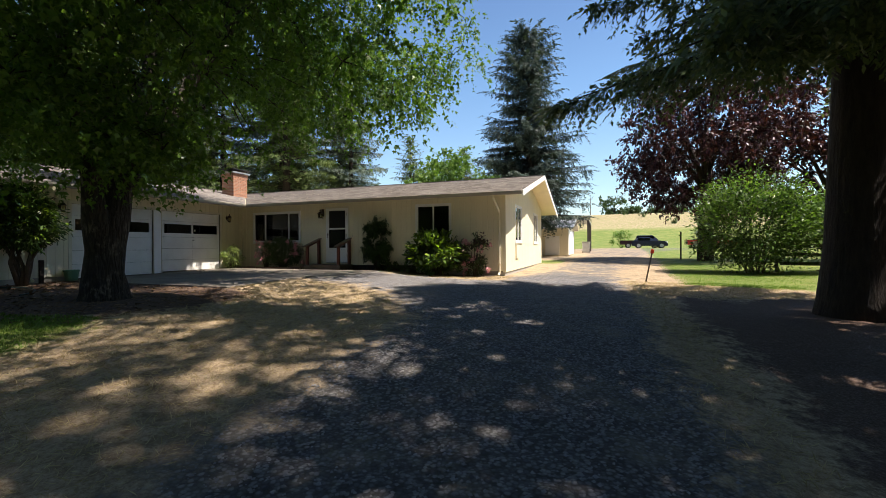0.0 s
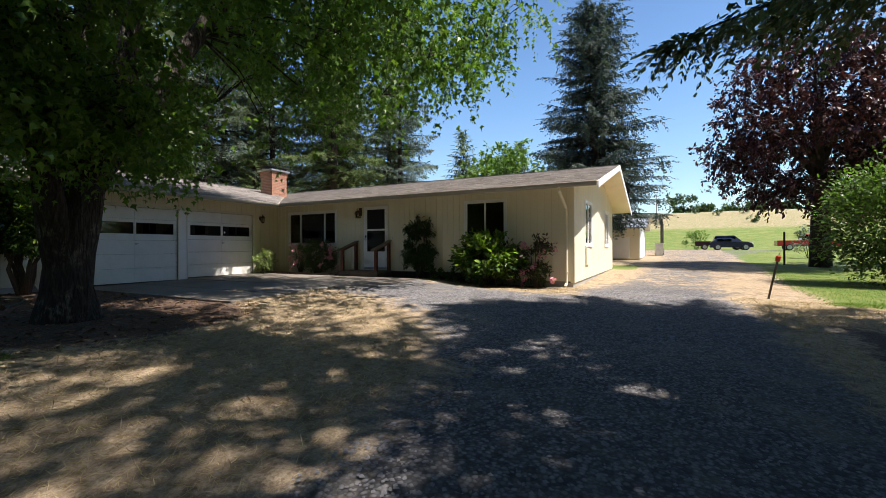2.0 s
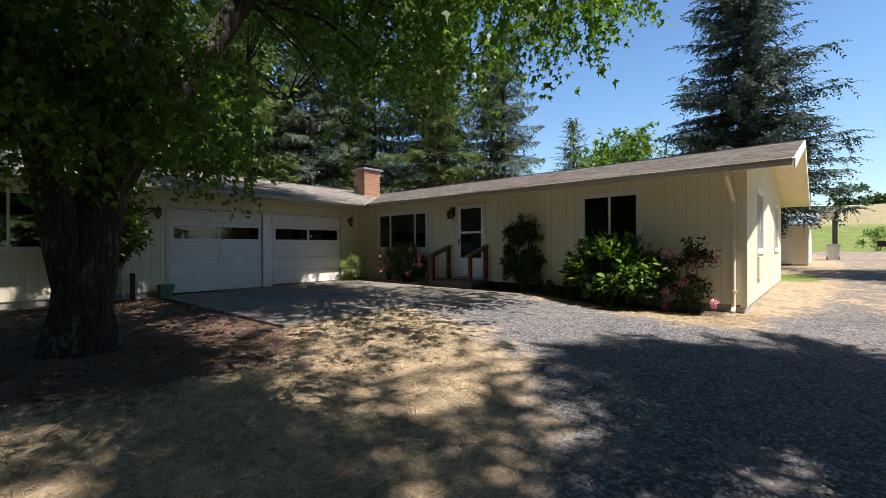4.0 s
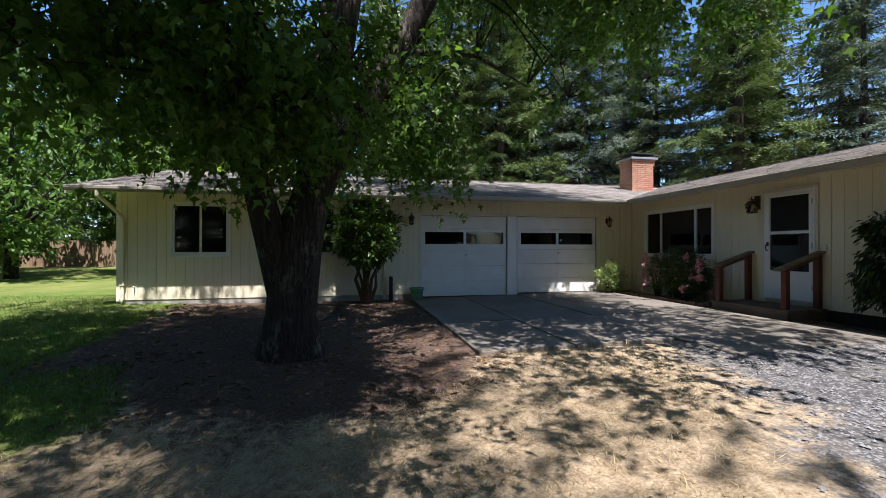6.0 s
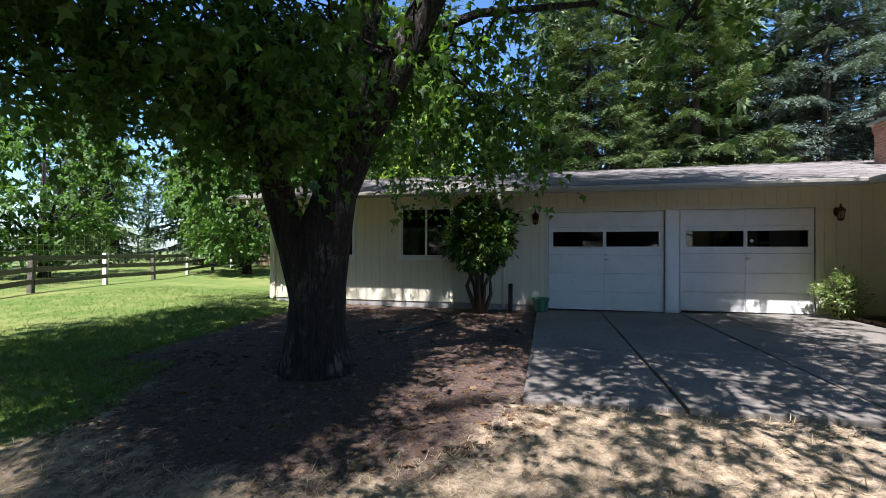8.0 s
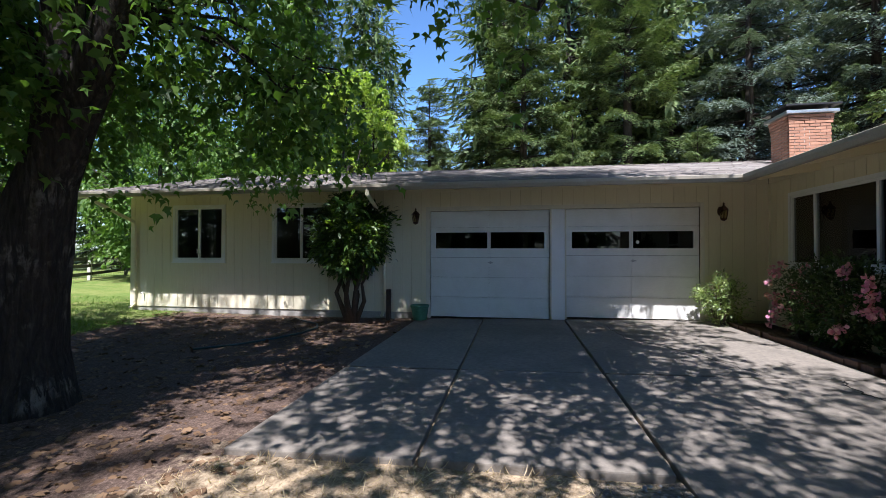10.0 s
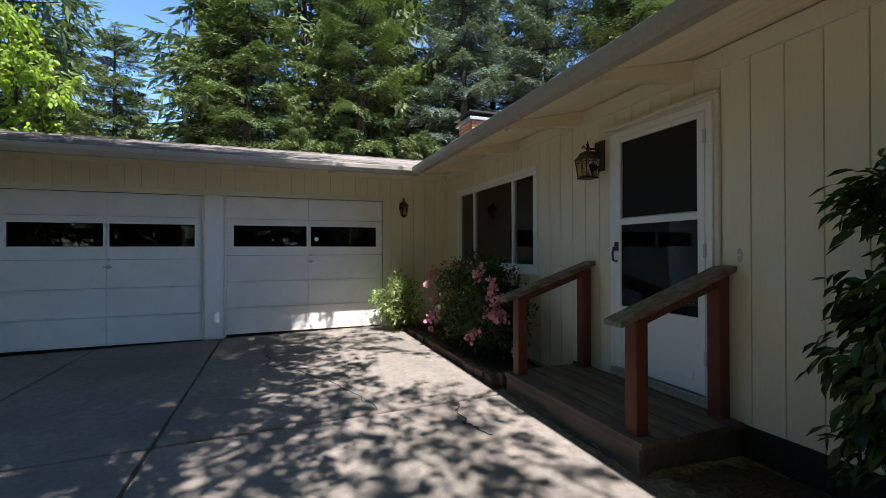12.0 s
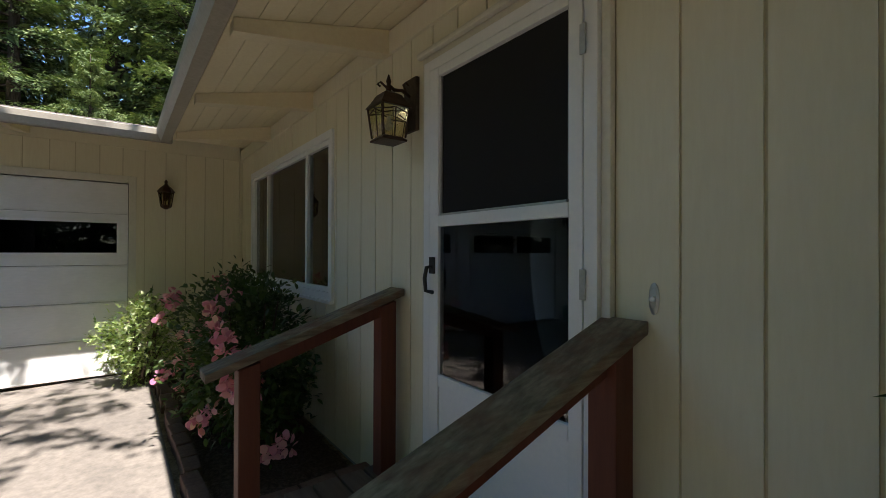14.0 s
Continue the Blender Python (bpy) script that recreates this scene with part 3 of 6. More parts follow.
for bx in ((GX + 0.02, EX - 0.03, FY + 0.02, FY + 0.14, 0.2, 0.655), (EX - 0.15, EX - 0.03, FY + 0.142, BY, 0.2, 0.615), (GX - 0.14, GX - 0.02, SY + 0.02, 8.0, 0.2, 0.715), (GX - 0.14, GX - 0.02, 13.15, FY, 0.2, 0.715)):
    part("foundation", boxes(bx), M["foundation"], house, world=True)

# dark strip put in for the dark band and soil shade under the siding
part("dark_foot_strip", boxes((-10.9, -6.55, FY - 0.010, FY - 0.0005, 0.5, 0.83), bevel=0.003), M["firbark"], house, "dark strip for the dark band and shade at the wall foot", world=True)


def shingles():
    m, n, l, p = shader("roof_shingle")
    tc = n.new("ShaderNodeTexCoord").outputs["Object"]
    g = n.new("ShaderNodeNewGeometry")
    fine = noise_node(n, l, tc, 70, 6, 0.7)
    broad = noise_node(n, l, tc, 0.9, 5, 0.6)
    col = ramp(n, l, g.outputs["Random Per Island"], [(0, (0.13, 0.115, 0.105)), (0.5, (0.205, 0.18, 0.165)), (1, (0.29, 0.26, 0.235))])
    col = mixc(n, l, mathn(n, l, "MULTIPLY", fine, 0.5), col, (0.1, 0.09, 0.08))
    col = mixc(n, l, ramp(n, l, broad, [(0.5, (0, 0, 0)), (0.75, (0.6, 0.6, 0.6))]), col, (0.28, 0.27, 0.25))
    l.new(col, p.inputs["Base Color"])
    p.inputs["Roughness"].default_value = 0.92
    l.new(bumpn(n, l, fine, 0.8, 0.006), p.inputs["Normal"])
    return m


M["shingle"] = shingles()


def slope_shingles(p_of, u_range, length, name, roof):
    """Courses of shingle tabs. p_of(u, s): point at u along the eave and s up the slope (metres in plan); u_range(s): the ends of that course."""
    V, F = [], []
    course = 0.142
    for c in range(int(length / course)):
        s0, s1 = c * course - 0.02, min((c + 1.35) * course, length)
        a, b = u_range(max(s0, 0))
        u = a - rnd.uniform(0, 0.2)
        while u < b:
            w = rnd.uniform(0.15, 0.34)
            q0, q1 = max(u, a) + 0.004, min(u + w, b)
            u += w
            if q1 - q0 < 0.03:
                continue
            lift, ds = rnd.uniform(0.010, 0.021), rnd.uniform(-0.006, 0.012)
            k = len(V)
            for uu, ss, hh in ((q0, s0 + ds, lift), (q1, s0 + ds, lift), (q1, s1, 0.002), (q0, s1, 0.002), (q0, s0 + ds, 0.0), (q1, s0 + ds, 0.0)):
                x, y, z = p_of(uu, ss)
                V.append((x, y, z + hh))
            F += [(k, k + 1, k + 2, k + 3), (k, k + 4, k + 5, k + 1)]
    me = np_mesh(name, np.array(V), np.array(F), [M["shingle"]])
    ob = link(name, me, roof, "grey-brown asphalt shingles")
    ob["kind"] = "stuff"


def slab_between(bm, pts, thick):
    a = [bm.verts.new(p) for p in pts]
    b = [bm.verts.new((p[0], p[1], p[2] - thick)) for p in pts]
    bm.faces.new(a)
    bm.faces.new(b[::-1])
    for i in range(len(pts)):
        j = (i + 1) % len(pts)
        bm.faces.new((a[i], b[i], b[j], a[j]))


REX, GSY = -2.6, 0.55
RT = EAVE + SLOPE * (RY - EY)
RTG = EAVE + SLOPE * (GEX - RX)
bm = bmesh.new()
slab_between(bm, [(REX, EY, EAVE), (GEX, EY, EAVE), (GEX - (RY - EY), RY, RT), (REX, RY, RT)], 0.05)
slab_between(bm, [(REX, RY, RT), (-22, RY, RT), (-22, 2 * RY - EY, EAVE), (REX, 2 * RY - EY, EAVE)], 0.05)
slab_between(bm, [(GEX, EY, EAVE), (GEX, GSY, EAVE), (RX, GSY, RTG), (RX, EY + GEX - RX, RTG)], 0.05)
slab_between(bm, [(RX, GSY, RTG), (2 * RX - GEX, GSY, EAVE), (2 * RX - GEX, 2 * RY - EY, EAVE), (RX, 2 * RY - EY, RTG)], 0.05)
roof = part("roof", bm, M["soffit"], house, "low-pitched roof with painted plank soffit", world=True)
slope_shingles(lambda u, s: (u, EY + s, EAVE + SLOPE * s + 0.004), lambda s: (GEX - s, REX), RY - EY, "shingles", roof)
slope_shingles(lambda u, s: (GEX - s, u, EAVE + SLOPE * s + 0.004), lambda s: (GSY, EY + s), GEX - RX, "shingles", roof)
cap = bmesh.new()
for k in range(60):
    x = REX - 0.27 * k
    if x > -18.3:
        box(cap, x - 0.3, x, RY - 0.13, RY + 0.13, RT - 0.012, RT + 0.014)
part("ridge_cap", cap, M["shingle"], roof)
cap = bmesh.new()
for k in range(66):
    y = GSY + 0.27 * k
    if y < 18.0:
        box(cap, RX - 0.13, RX + 0.13, y, y + 0.3, RTG - 0.012, RTG + 0.014)
part("ridge_cap", cap, M["shingle"], roof)

# soffit planks and exposed beams under the front eave
for k in range(7):
    y0 = EY + 0.02 + k * 0.122
    bm = bmesh.new()
    box(bm, GEX + 0.05, REX - 0.03, y0, y0 + 0.118, -0.072, -0.054)
    for v in bm.verts:
        if v.co.x < GEX + 1:
            v.co.x = GEX - (v.co.y - EY) + 0.01
        v.co.z += EAVE + SLOPE * (v.co.y - EY)
    part("soffit_plank", bm, M["soffit"], roof)
for k in range(8):
    x0 = GEX + 0.06 + k * 0.122
    bm = bmesh.new()
    box(bm, x0 - 1.03, x0 - 0.912, GSY + 0.03, EY + 0.9, -0.072, -0.054)
    for v in bm.verts:
        if v.co.y > EY:
            v.co.y = EY + (GEX - v.co.x) - 0.01
        v.co.z += EAVE + SLOPE * (GEX - v.co.x)
    part("soffit_plank", bm, M["soffit"], roof)
for x in np.arange(-13.17, REX - 0.1, 1.21):
    bm = bmesh.new()
    box(bm, x - 0.045, x + 0.045, EY + 0.03, FY, -0.215, -0.074, 0.004)
    for v in bm.verts:
        v.co.z += EAVE + SLOPE * (v.co.y - EY)
        if v.co.y < EY + 0.1:
            v.co.z = max(v.co.z, EAVE - 0.13)
    part("rafter_tail", bm, M["soffit"], roof)
for y in np.arange(1.3, 13.3, 1.22):
    bm = bmesh.new()
    box(bm, GX, GEX - 0.03, y - 0.045, y + 0.045, -0.215, -0.074, 0.004)
    for v in bm.verts:
        v.co.z += EAVE + SLOPE * (GEX - v.co.x)
        if v.co.x > GEX - 0.1:
            v.co.z = max(v.co.z, EAVE - 0.13)
    part("rafter_tail", bm, M["soffit"], roof)
# rake boards on the east gable
for s in (1, -1):
    bm = bmesh.new()
    y0 = EY if s == 1 else 2 * RY - EY
    for d0, d1, t0, t1, mt in ((0.004, 0.028, 0.005, -0.17, 0),):
        box(bm, REX + d0, REX + d1, min(y0, RY), max(y0, RY), t1, t0, 0.003)
    for v in bm.verts:
        v.co.z += EAVE + SLOPE * (min(v.co.y, 2 * RY - v.co.y) - EY) if s == 1 else EAVE + SLOPE * (2 * RY - EY - v.co.y)
    part("rake_board", bm, M["white"], roof, "white rake board")
bm = bmesh.new()
box(bm, 2 * RX - GEX, GEX, GSY - 0.03, GSY - 0.005, -0.17, 0.005)
bmesh.ops.subdivide_edges(bm, edges=[e for e in bm.edges if abs(e.verts[0].co.x - e.verts[1].co.x) > 1], cuts=1)
for v in bm.verts:
    v.co.z += EAVE + SLOPE * (GEX - max(v.co.x, 2 * RX - v.co.x))
part("rake_board", bm, M["white"], roof)


def gutter_profile(bm, axis, u0, u1, edge, sign):
    prof = [(0.0, -0.02), (0.0, -0.115), (0.075, -0.115), (0.105, -0.06), (0.112, -0.012), (0.104, -0.006), (0.098, -0.015), (0.07, -0.10), (0.012, -0.10), (0.012, -0.02)]
    rings = []
    for u in (u0, u1):
        rings.append([bm.verts.new((u, edge + sign * d, EAVE + z) if axis == "x" else (edge + sign * d, u, EAVE + z)) for d, z in prof])
    k = len(prof)
    for i in range(k):
        bm.faces.new((rings[0][i], rings[0][(i + 1) % k], rings[1][(i + 1) % k], rings[1][i]))
    bm.faces.new(rings[0])
    bm.faces.new(rings[1][::-1])


bm = bmesh.new()
gutter_profile(bm, "x", GEX + 0.02, REX - 0.01, EY, -1)
part("gutter", bm, M["gutter"], house, "taupe painted metal gutter", world=True)
bm = bmesh.new()
gutter_profile(bm, "y", GSY, EY + 0.02, GEX, 1)
part("gutter", bm, M["gutter"], house, "taupe painted metal gutter", world=True)


def downspout(x, y, wall_x, wall_y, foot):
    bm = bmesh.new()
    dx, dy = (wall_x - x), (wall_y - y)
    pts = [(x, y, EAVE - 0.10), (x, y, EAVE - 0.18), (x + dx * 0.95, y + dy * 0.95, EAVE - 0.55), (wall_x, wall_y, EAVE - 0.68), (wall_x, wall_y, foot + 0.12), (wall_x + (0.12 if dx else 0), wall_y - (0.12 if dy else 0), foot + 0.03)]
    tube(bm, pts, 0.038, 8)
    ob = part("downspout", bm, M["siding"], house, "cream painted downspout", world=True)
    for z in (foot + 0.4, 1.9):
        part("strap", box(bmesh.new(), wall_x - 0.05, wall_x + 0.05, wall_y - 0.05, wall_y + 0.05, z, z + 0.025), M["siding"], ob)


downspout(-3.52, EY - 0.05, -3.52, FY - 0.04, 0.50)
downspout(GEX + 0.05, 7.06, GX + 0.04, 7.06, 0.62)
downspout(GEX + 0.05, 1.12, GX + 0.04, 1.12, 0.66)
part("corner_trim", boxes((EX - 0.09, EX + 0.018, FY - 0.018, FY - 0.002, 0.62, 3.2), (EX + 0.002, EX + 0.018, FY - 0.002, FY + 0.09, 0.62, 3.25)), M["siding"], house, world=True)
part("corner_trim", boxes((GX + 0.001, GX + 0.035, FY - 0.035, FY - 0.001, 0.66, 3.19), bevel=0.003), M["siding"], house, world=True)
part("corner_trim", boxes((GX - 0.0, GX + 0.018, SY - 0.018, SY + 0.08, 0.70, 3.2)), M["siding"], house, world=True)
for nm, bx in (("frieze", (GX + 0.02, EX - 0.02, FY - 0.022, FY - 0.002, 3.19, 3.32)), ("frieze", (GX + 0.002, GX + 0.022, SY + 0.05, FY - 0.03, 3.19, 3.36))):
    part(nm, boxes(bx, bevel=0.003), M["siding"], house, world=True)


# windows
def window(name, axis, u0, u1, z0, z1, face, sign, bars, label, frame_w=0.045, casing=0.06, screens=()):
    """bars: the places of the upright bars, as parts of the width."""
    w = new(name)
    w.parent = house
    w.matrix_parent_inverse = Matrix.Translation(-house.matrix_basis.translation)
    tagged(w, label)
    o = lambda d: face + sign * d
    me = boxes()
    for r in ((u0 - casing, u1 + casing, z1, z1 + casing), (u0 - casing, u1 + casing, z0 - casing, z0), (u0 - casing, u0, z0, z1), (u1, u1 + casing, z0, z1)):
        wall_box(me, axis, *r, o(-0.08), o(0.022), 0.003)
    part("window_frame", me, M["white"], w)
    bm = bmesh.new()
    for r in ((u0 + 0.001, u1 - 0.001, z1 - frame_w, z1 - 0.001), (u0 + 0.001, u1 - 0.001, z0 + 0.001, z0 + frame_w), (u0 + 0.001, u0 + frame_w, z0 + frame_w, z1 - frame_w), (u1 - frame_w, u1 - 0.001, z0 + frame_w, z1 - frame_w)):
        wall_box(bm, axis, *r, o(-0.05), o(0.006), 0.002)
    for b in bars:
        u = u0 + b * (u1 - u0)
        wall_box(bm, axis, u - 0.024, u + 0.024, z0 + frame_w, z1 - frame_w, o(-0.048), o(0.002), 0.002)
    part("sash", bm, M["white"], w)
    bm = wall_box(bmesh.new(), axis, u0 - casing - 0.01, u1 + casing + 0.01, z0 - casing - 0.02, z0 - casing + 0.004, o(-0.01), o(0.04), 0.003)
    part("window_sill", bm, M["white"], w)
    edges = [u0 + frame_w] + [u0 + b * (u1 - u0) for b in bars] + [u1 - frame_w]
    for k, (a, b) in enumerate(zip(edges, edges[1:])):
        bm = wall_box(bmesh.new(), axis, a + 0.003, b - 0.003, z0 + frame_w + 0.002, z1 - frame_w - 0.002, o(-0.027), o(-0.021))
        g = part("pane", bm, M["glass"], w)
        g.visible_shadow = False
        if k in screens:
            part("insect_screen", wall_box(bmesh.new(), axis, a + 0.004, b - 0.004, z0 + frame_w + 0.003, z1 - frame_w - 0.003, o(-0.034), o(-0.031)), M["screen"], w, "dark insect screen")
    return w


window("window", "x", *H_LIV, FY, -1, (0.25, 0.77), "wide three-light window with white frame", 0.035, 0.06, (0, 2))
window("window", "x", *H_BED, FY, -1, (0.5,), "two-light sliding window with white frame", 0.035, 0.06)
window("window", "y", *H_W1, GX, 1, (0.5,), "two-light sliding window with white frame", 0.035, 0.06)
window("window", "y", *H_W2, GX, 1, (0.5,), "two-light sliding window with white frame", 0.035, 0.06)
window("window", "y", *H_E1, EX, 1, (0.5,), "two-light sliding window with white frame", 0.035, 0.06)
window("window", "y", *H_E2, EX, 1, (0.5,), "two-light sliding window with white frame", 0.035, 0.06)
part("wall_vent", boxes((EX + 0.002, EX + 0.05, 16.05, 16.6, 1.05, 1.55), bevel=0.006), M["siding"], house, "cream box under the east window", world=True)


# garage doors
def garage_door(h, sticker=False):
    u0, u1, z0, z1 = h
    zb = slab_z(GX, (u0 + u1) / 2) + 0.012
    d = new("garage_door")
    d.parent = house
    d.matrix_parent_inverse = Matrix.Translation(-house.matrix_basis.translation)
    tagged(d, "white wooden garage door with a row of narrow windows")
    f = GX - 0.03
    mid = (u0 + u1) / 2
    gl = (2.03, 2.355)
    zs = [zb, zb + 0.40, zb + 0.80, zb + 1.20, gl[1] + 0.10, z1 - 0.003]
    for k, (lo, hi) in enumerate(zip(zs, zs[1:])):
        for a, b in ((u0 + 0.004, mid - 0.002), (mid + 0.002, u1 - 0.004)):
            bm = bmesh.new()
            hole = [(a + 0.10, b - 0.03 if a < mid - 0.1 else b - 0.10, gl[0], gl[1])] if k == 3 else []
            if k == 3 and a > mid:
                hole = [(a + 0.03, b - 0.10, gl[0], gl[1])]
            for p, q, r, s in cut_rects(a, b, lo + 0.002, hi - 0.002, hole):
                wall_box(bm, "y", p, q, r, s, f - 0.035, f + rnd.uniform(-0.002, 0.004))
                part("panel" if k != 3 else "window_rail", bm, M["garage"], d)
                bm = bmesh.new()
            bm.free()
            if k != 3:
                bm = bmesh.new()
                for r in ((a + 0.006, b - 0.006, hi - 0.028, hi - 0.008), (a + 0.006, b - 0.006, lo + 0.008, lo + 0.022)):
                    wall_box(bm, "y", *r, f + 0.0045, f + 0.012, 0.002)
                part("panel_rail", bm, M["garage"], d)
            if k == 3:
                h0 = hole[0]
                g = part("pane", wall_box(bmesh.new(), "y", h0[0], h0[1], gl[0], gl[1], f - 0.022, f - 0.018), M["darkglass"], d)
                g.visible_shadow = False
                bm = bmesh.new()
                for r in ((h0[0] - 0.02, h0[1] + 0.02, gl[1], gl[1] + 0.02), (h0[0] - 0.02, h0[1] + 0.02, gl[0] - 0.02, gl[0]), (h0[0] - 0.02, h0[0], gl[0], gl[1]), (h0[1], h0[1] + 0.02, gl[0], gl[1])):
                    wall_box(bm, "y", *r, f + 0.0045, f + 0.016, 0.003)
                part("glazing_bead", bm, M["white"], d)
    bm = bmesh.new()
    lathe(bm, [(0.026, 0), (0.026, 0.006), (0.012, 0.012), (0.010, 0.03), (0.02, 0.036), (0.02, 0.05), (0.006, 0.055)], 12, Matrix.Translation((f + 0.004, mid + 0.03, zb + 1.1)) @ pose(0, 0, 0, 0, 90, 0))
    box(bm, f + 0.04, f + 0.052, mid - 0.02, mid + 0.08, zb + 1.09, zb + 1.11)
    part("handle", bm, M["steel"], d, "dull metal lock handle")
    bm = bmesh.new()
    lathe(bm, [(0.02, 0), (0.018, 0.01), (0.004, 0.012)], 12, Matrix.Translation((f + 0.004, mid + 0.03, zb + 1.2)) @ pose(0, 0, 0, 0, 90, 0))
    part("lock", bm, M["steel"], d)
    if sticker:
        bm = bmesh.new()
        lathe(bm, [(0.035, 0), (0.035, 0.001)], 8, Matrix.Translation((f - 0.015, mid + 0.12, gl[0] + 0.12)) @ pose(0, 0, 0, 0, 90, 0))
        part("sticker", bm, M["white"], d, "small pale octagonal sticker")
    bm = bmesh.new()
    wall_box(bm, "y", u0 + 0.01, u1 - 0.01, zb - 0.012, zb, f - 0.03, f)
    part("bottom_seal", bm, M["black"], d)


garage_door(H_G1)
garage_door(H_G2, True)
bm = bmesh.new()
for u0, u1, z0, z1 in ((7.95, 8.04, 0.62, 2.88), (10.42, 10.45, 0.62, 2.79), (10.70, 10.73, 0.66, 2.79), (13.13, 13.20, 0.68, 2.88), (8.04, 13.13, 2.80, 2.88)):
    wall_box(bm, "y", u0, u1, z0, z1, GX - 0.05, GX + 0.024, 0.004)
part("door_trim", bm, M["trim"], house, world=True)
part("pillar", wall_box(bmesh.new(), "y", 10.452, 10.698, 0.645, 2.795, GX - 0.09, GX + 0.016, 0.004), M["white"], house, "white painted post between the garage doors", world=True)

# chimney
CX0, CX1, CY0, CY1, CZ0, CZ1 = -17.15, -16.45, 15.72, 16.55, 3.6, 5.03
ch = part("chimney", boxes((CX0 + 0.012, CX1 - 0.012, CY0 + 0.012, CY1 - 0.012, CZ0, CZ1)), M["mortar"], house, "red brick chimney with a metal cap", world=True)
bw, bh, gap = 0.195, 0.056, 0.012
brick = {}
for row in range(int((CZ1 - 3.85) / (bh + gap))):
    z = 3.85 + row * (bh + gap)
    grow = 0.009 * max(0, row - 12)
    for face in range(4):
        lo, hi, fixed = ((CY0, CY1, CX1 + grow), (CX0, CX1, CY0 - grow), (CY0, CY1, CX0 - grow), (CX0, CX1, CY1 + grow))[face]
        if face > 1:
            continue
        lo, hi = lo - grow, hi + grow
        u = lo + (0 if row % 2 else -bw / 2)
        while u < hi - 0.02:
            a, b = max(u, lo), min(u + bw, hi)
            u += bw + gap
            if b - a < 0.03:
                continue
            key = (face, round(b - a, 2))
            if key not in brick:
                bm = bmesh.new()
                ln = key[1]
                if face == 0:
                    box(bm, -0.09, 0, 0, ln, 0, bh, 0.003)
                else:
                    box(bm, 0, ln, 0, 0.09, 0, bh, 0.003)
                me = bpy.data.meshes.new("brick")
                bm.to_mesh(me)
                bm.free()
                me.materials.append(M["brick"])
                brick[key] = me
            ob = link("brick", brick[key], ch)
            ob.location = (fixed, a, z) if face == 0 else (a, fixed, z)
part("chimney_cap", boxes((CX0 - 0.10, CX1 + 0.10, CY0 - 0.10, CY1 + 0.10, CZ1 - 0.02, CZ1 + 0.05), bevel=0.008), M["steel"], ch, "pale metal cap")
part("chimney_cover", boxes((CX0 - 0.13, CX1 + 0.13, CY0 - 0.13, CY1 + 0.13, CZ1 + 0.14, CZ1 + 0.18), (CX0, CX0 + 0.04, CY0, CY0 + 0.04, CZ1 + 0.05, CZ1 + 0.14), (CX1 - 0.04, CX1, CY0, CY0 + 0.04, CZ1 + 0.05, CZ1 + 0.14), (CX1 - 0.04, CX1, CY1 - 0.04, CY1, CZ1 + 0.05, CZ1 + 0.14), bevel=0.006), M["black"], ch, "dark metal rain cover")


# ---- trees ----
def broadleaf(name, loc, trunk_r, height, limbs, clumps, n_leaf, leaf, template, bark, leafmat, label, category="tree", seed=1, droop=0.5, rz=0, twig=0.55):
    """A tapered trunk with limbs and a crown of leafy sprays. limbs: lines of (x, y, z, r); clumps: centre x, y, z and radii."""
    g = np.random.default_rng(seed)
    t = thing(name, loc, label, category, rz=rz)
    bm = bmesh.new()
    for line in limbs:
        tube(bm, [p[:3] for p in line], [p[3] for p in line], 10)
    # roughen the bark
    for v in bm.verts:
        d = noise.noise(v.co * 3.1) * 0.035 + noise.noise(v.co * 9) * 0.014
        v.co += Vector((d, d * 0.7, 0)) * (1 if v.co.z < 6 else 0.3)
    # fine branches out to the clumps
    ends = [Vector(line[k][:3]) for line in limbs for k in range(len(line) // 2, len(line))]
    for c in clumps:
        cc = Vector(c[:3])
        e = min(ends, key=lambda q: (q - cc).length)
        mid = (e + cc) / 2 + Vector((0, 0, 0.12 * (cc - e).length))
        if (cc - e).length < 3.2:
            tube(bm, [e, mid, cc], [0.024, 0.016, 0.006], 5)
        for k in range(4):
            q = cc + Vector([g.uniform(-0.8, 0.8) * c[3 + min(i, 2)] for i in range(3)])
            tube(bm, [cc, (cc + q) / 2 + Vector((0, 0, 0.1)), q], [0.014, 0.01, 0.004], 4)
    part("trunk", bm, bark, t, smooth=True)
    vol = np.array([c[3] * c[4] * c[5] for c in clumps]) ** 0.75
    share = vol / vol.sum()
    P, D, N = [], [], []
    for c, s in zip(clumps, share):
        n = max(40, int(n_leaf * s))
        ns = max(6, n // 16)
        u = rand_dirs(ns, g) * (g.uniform(0.25, 1.0, (ns, 1)) ** 0.5)
        start = np.array(c[:3]) + u * np.array(c[3:6])
        way = unit(u * np.array([1, 1, 0.3]) + g.normal(size=(ns, 3)) * 0.45 - np.array([0, 0, droop]))
        ln = g.uniform(0.5, 1.3, ns) * twig
        pick = g.integers(0, ns, n)
        f = g.uniform(0, 1, n)
        pos = start[pick] + way[pick] * (f * ln[pick])[:, None] + np.array([0, 0, -0.22]) * (f ** 2 * ln[pick])[:, None] * droop
        pos = pos + g.normal(size=(n, 3)) * 0.045
        P.append(pos)
        D.append(way[pick] * 0.6 + g.normal(size=(n, 3)) * 0.55 + np.array([0, 0, -0.45 * droop - 0.15]))
        N.append(g.normal(size=(n, 3)) * 0.55 + np.array([0, 0, 1.0]))
    P, D, N = np.concatenate(P), np.concatenate(D), np.concatenate(N)
    link("crown", leaves("crown", P, D, N, g.uniform(0.65, 1.2, len(P)) * leaf, template, [leafmat]), t)
    return t


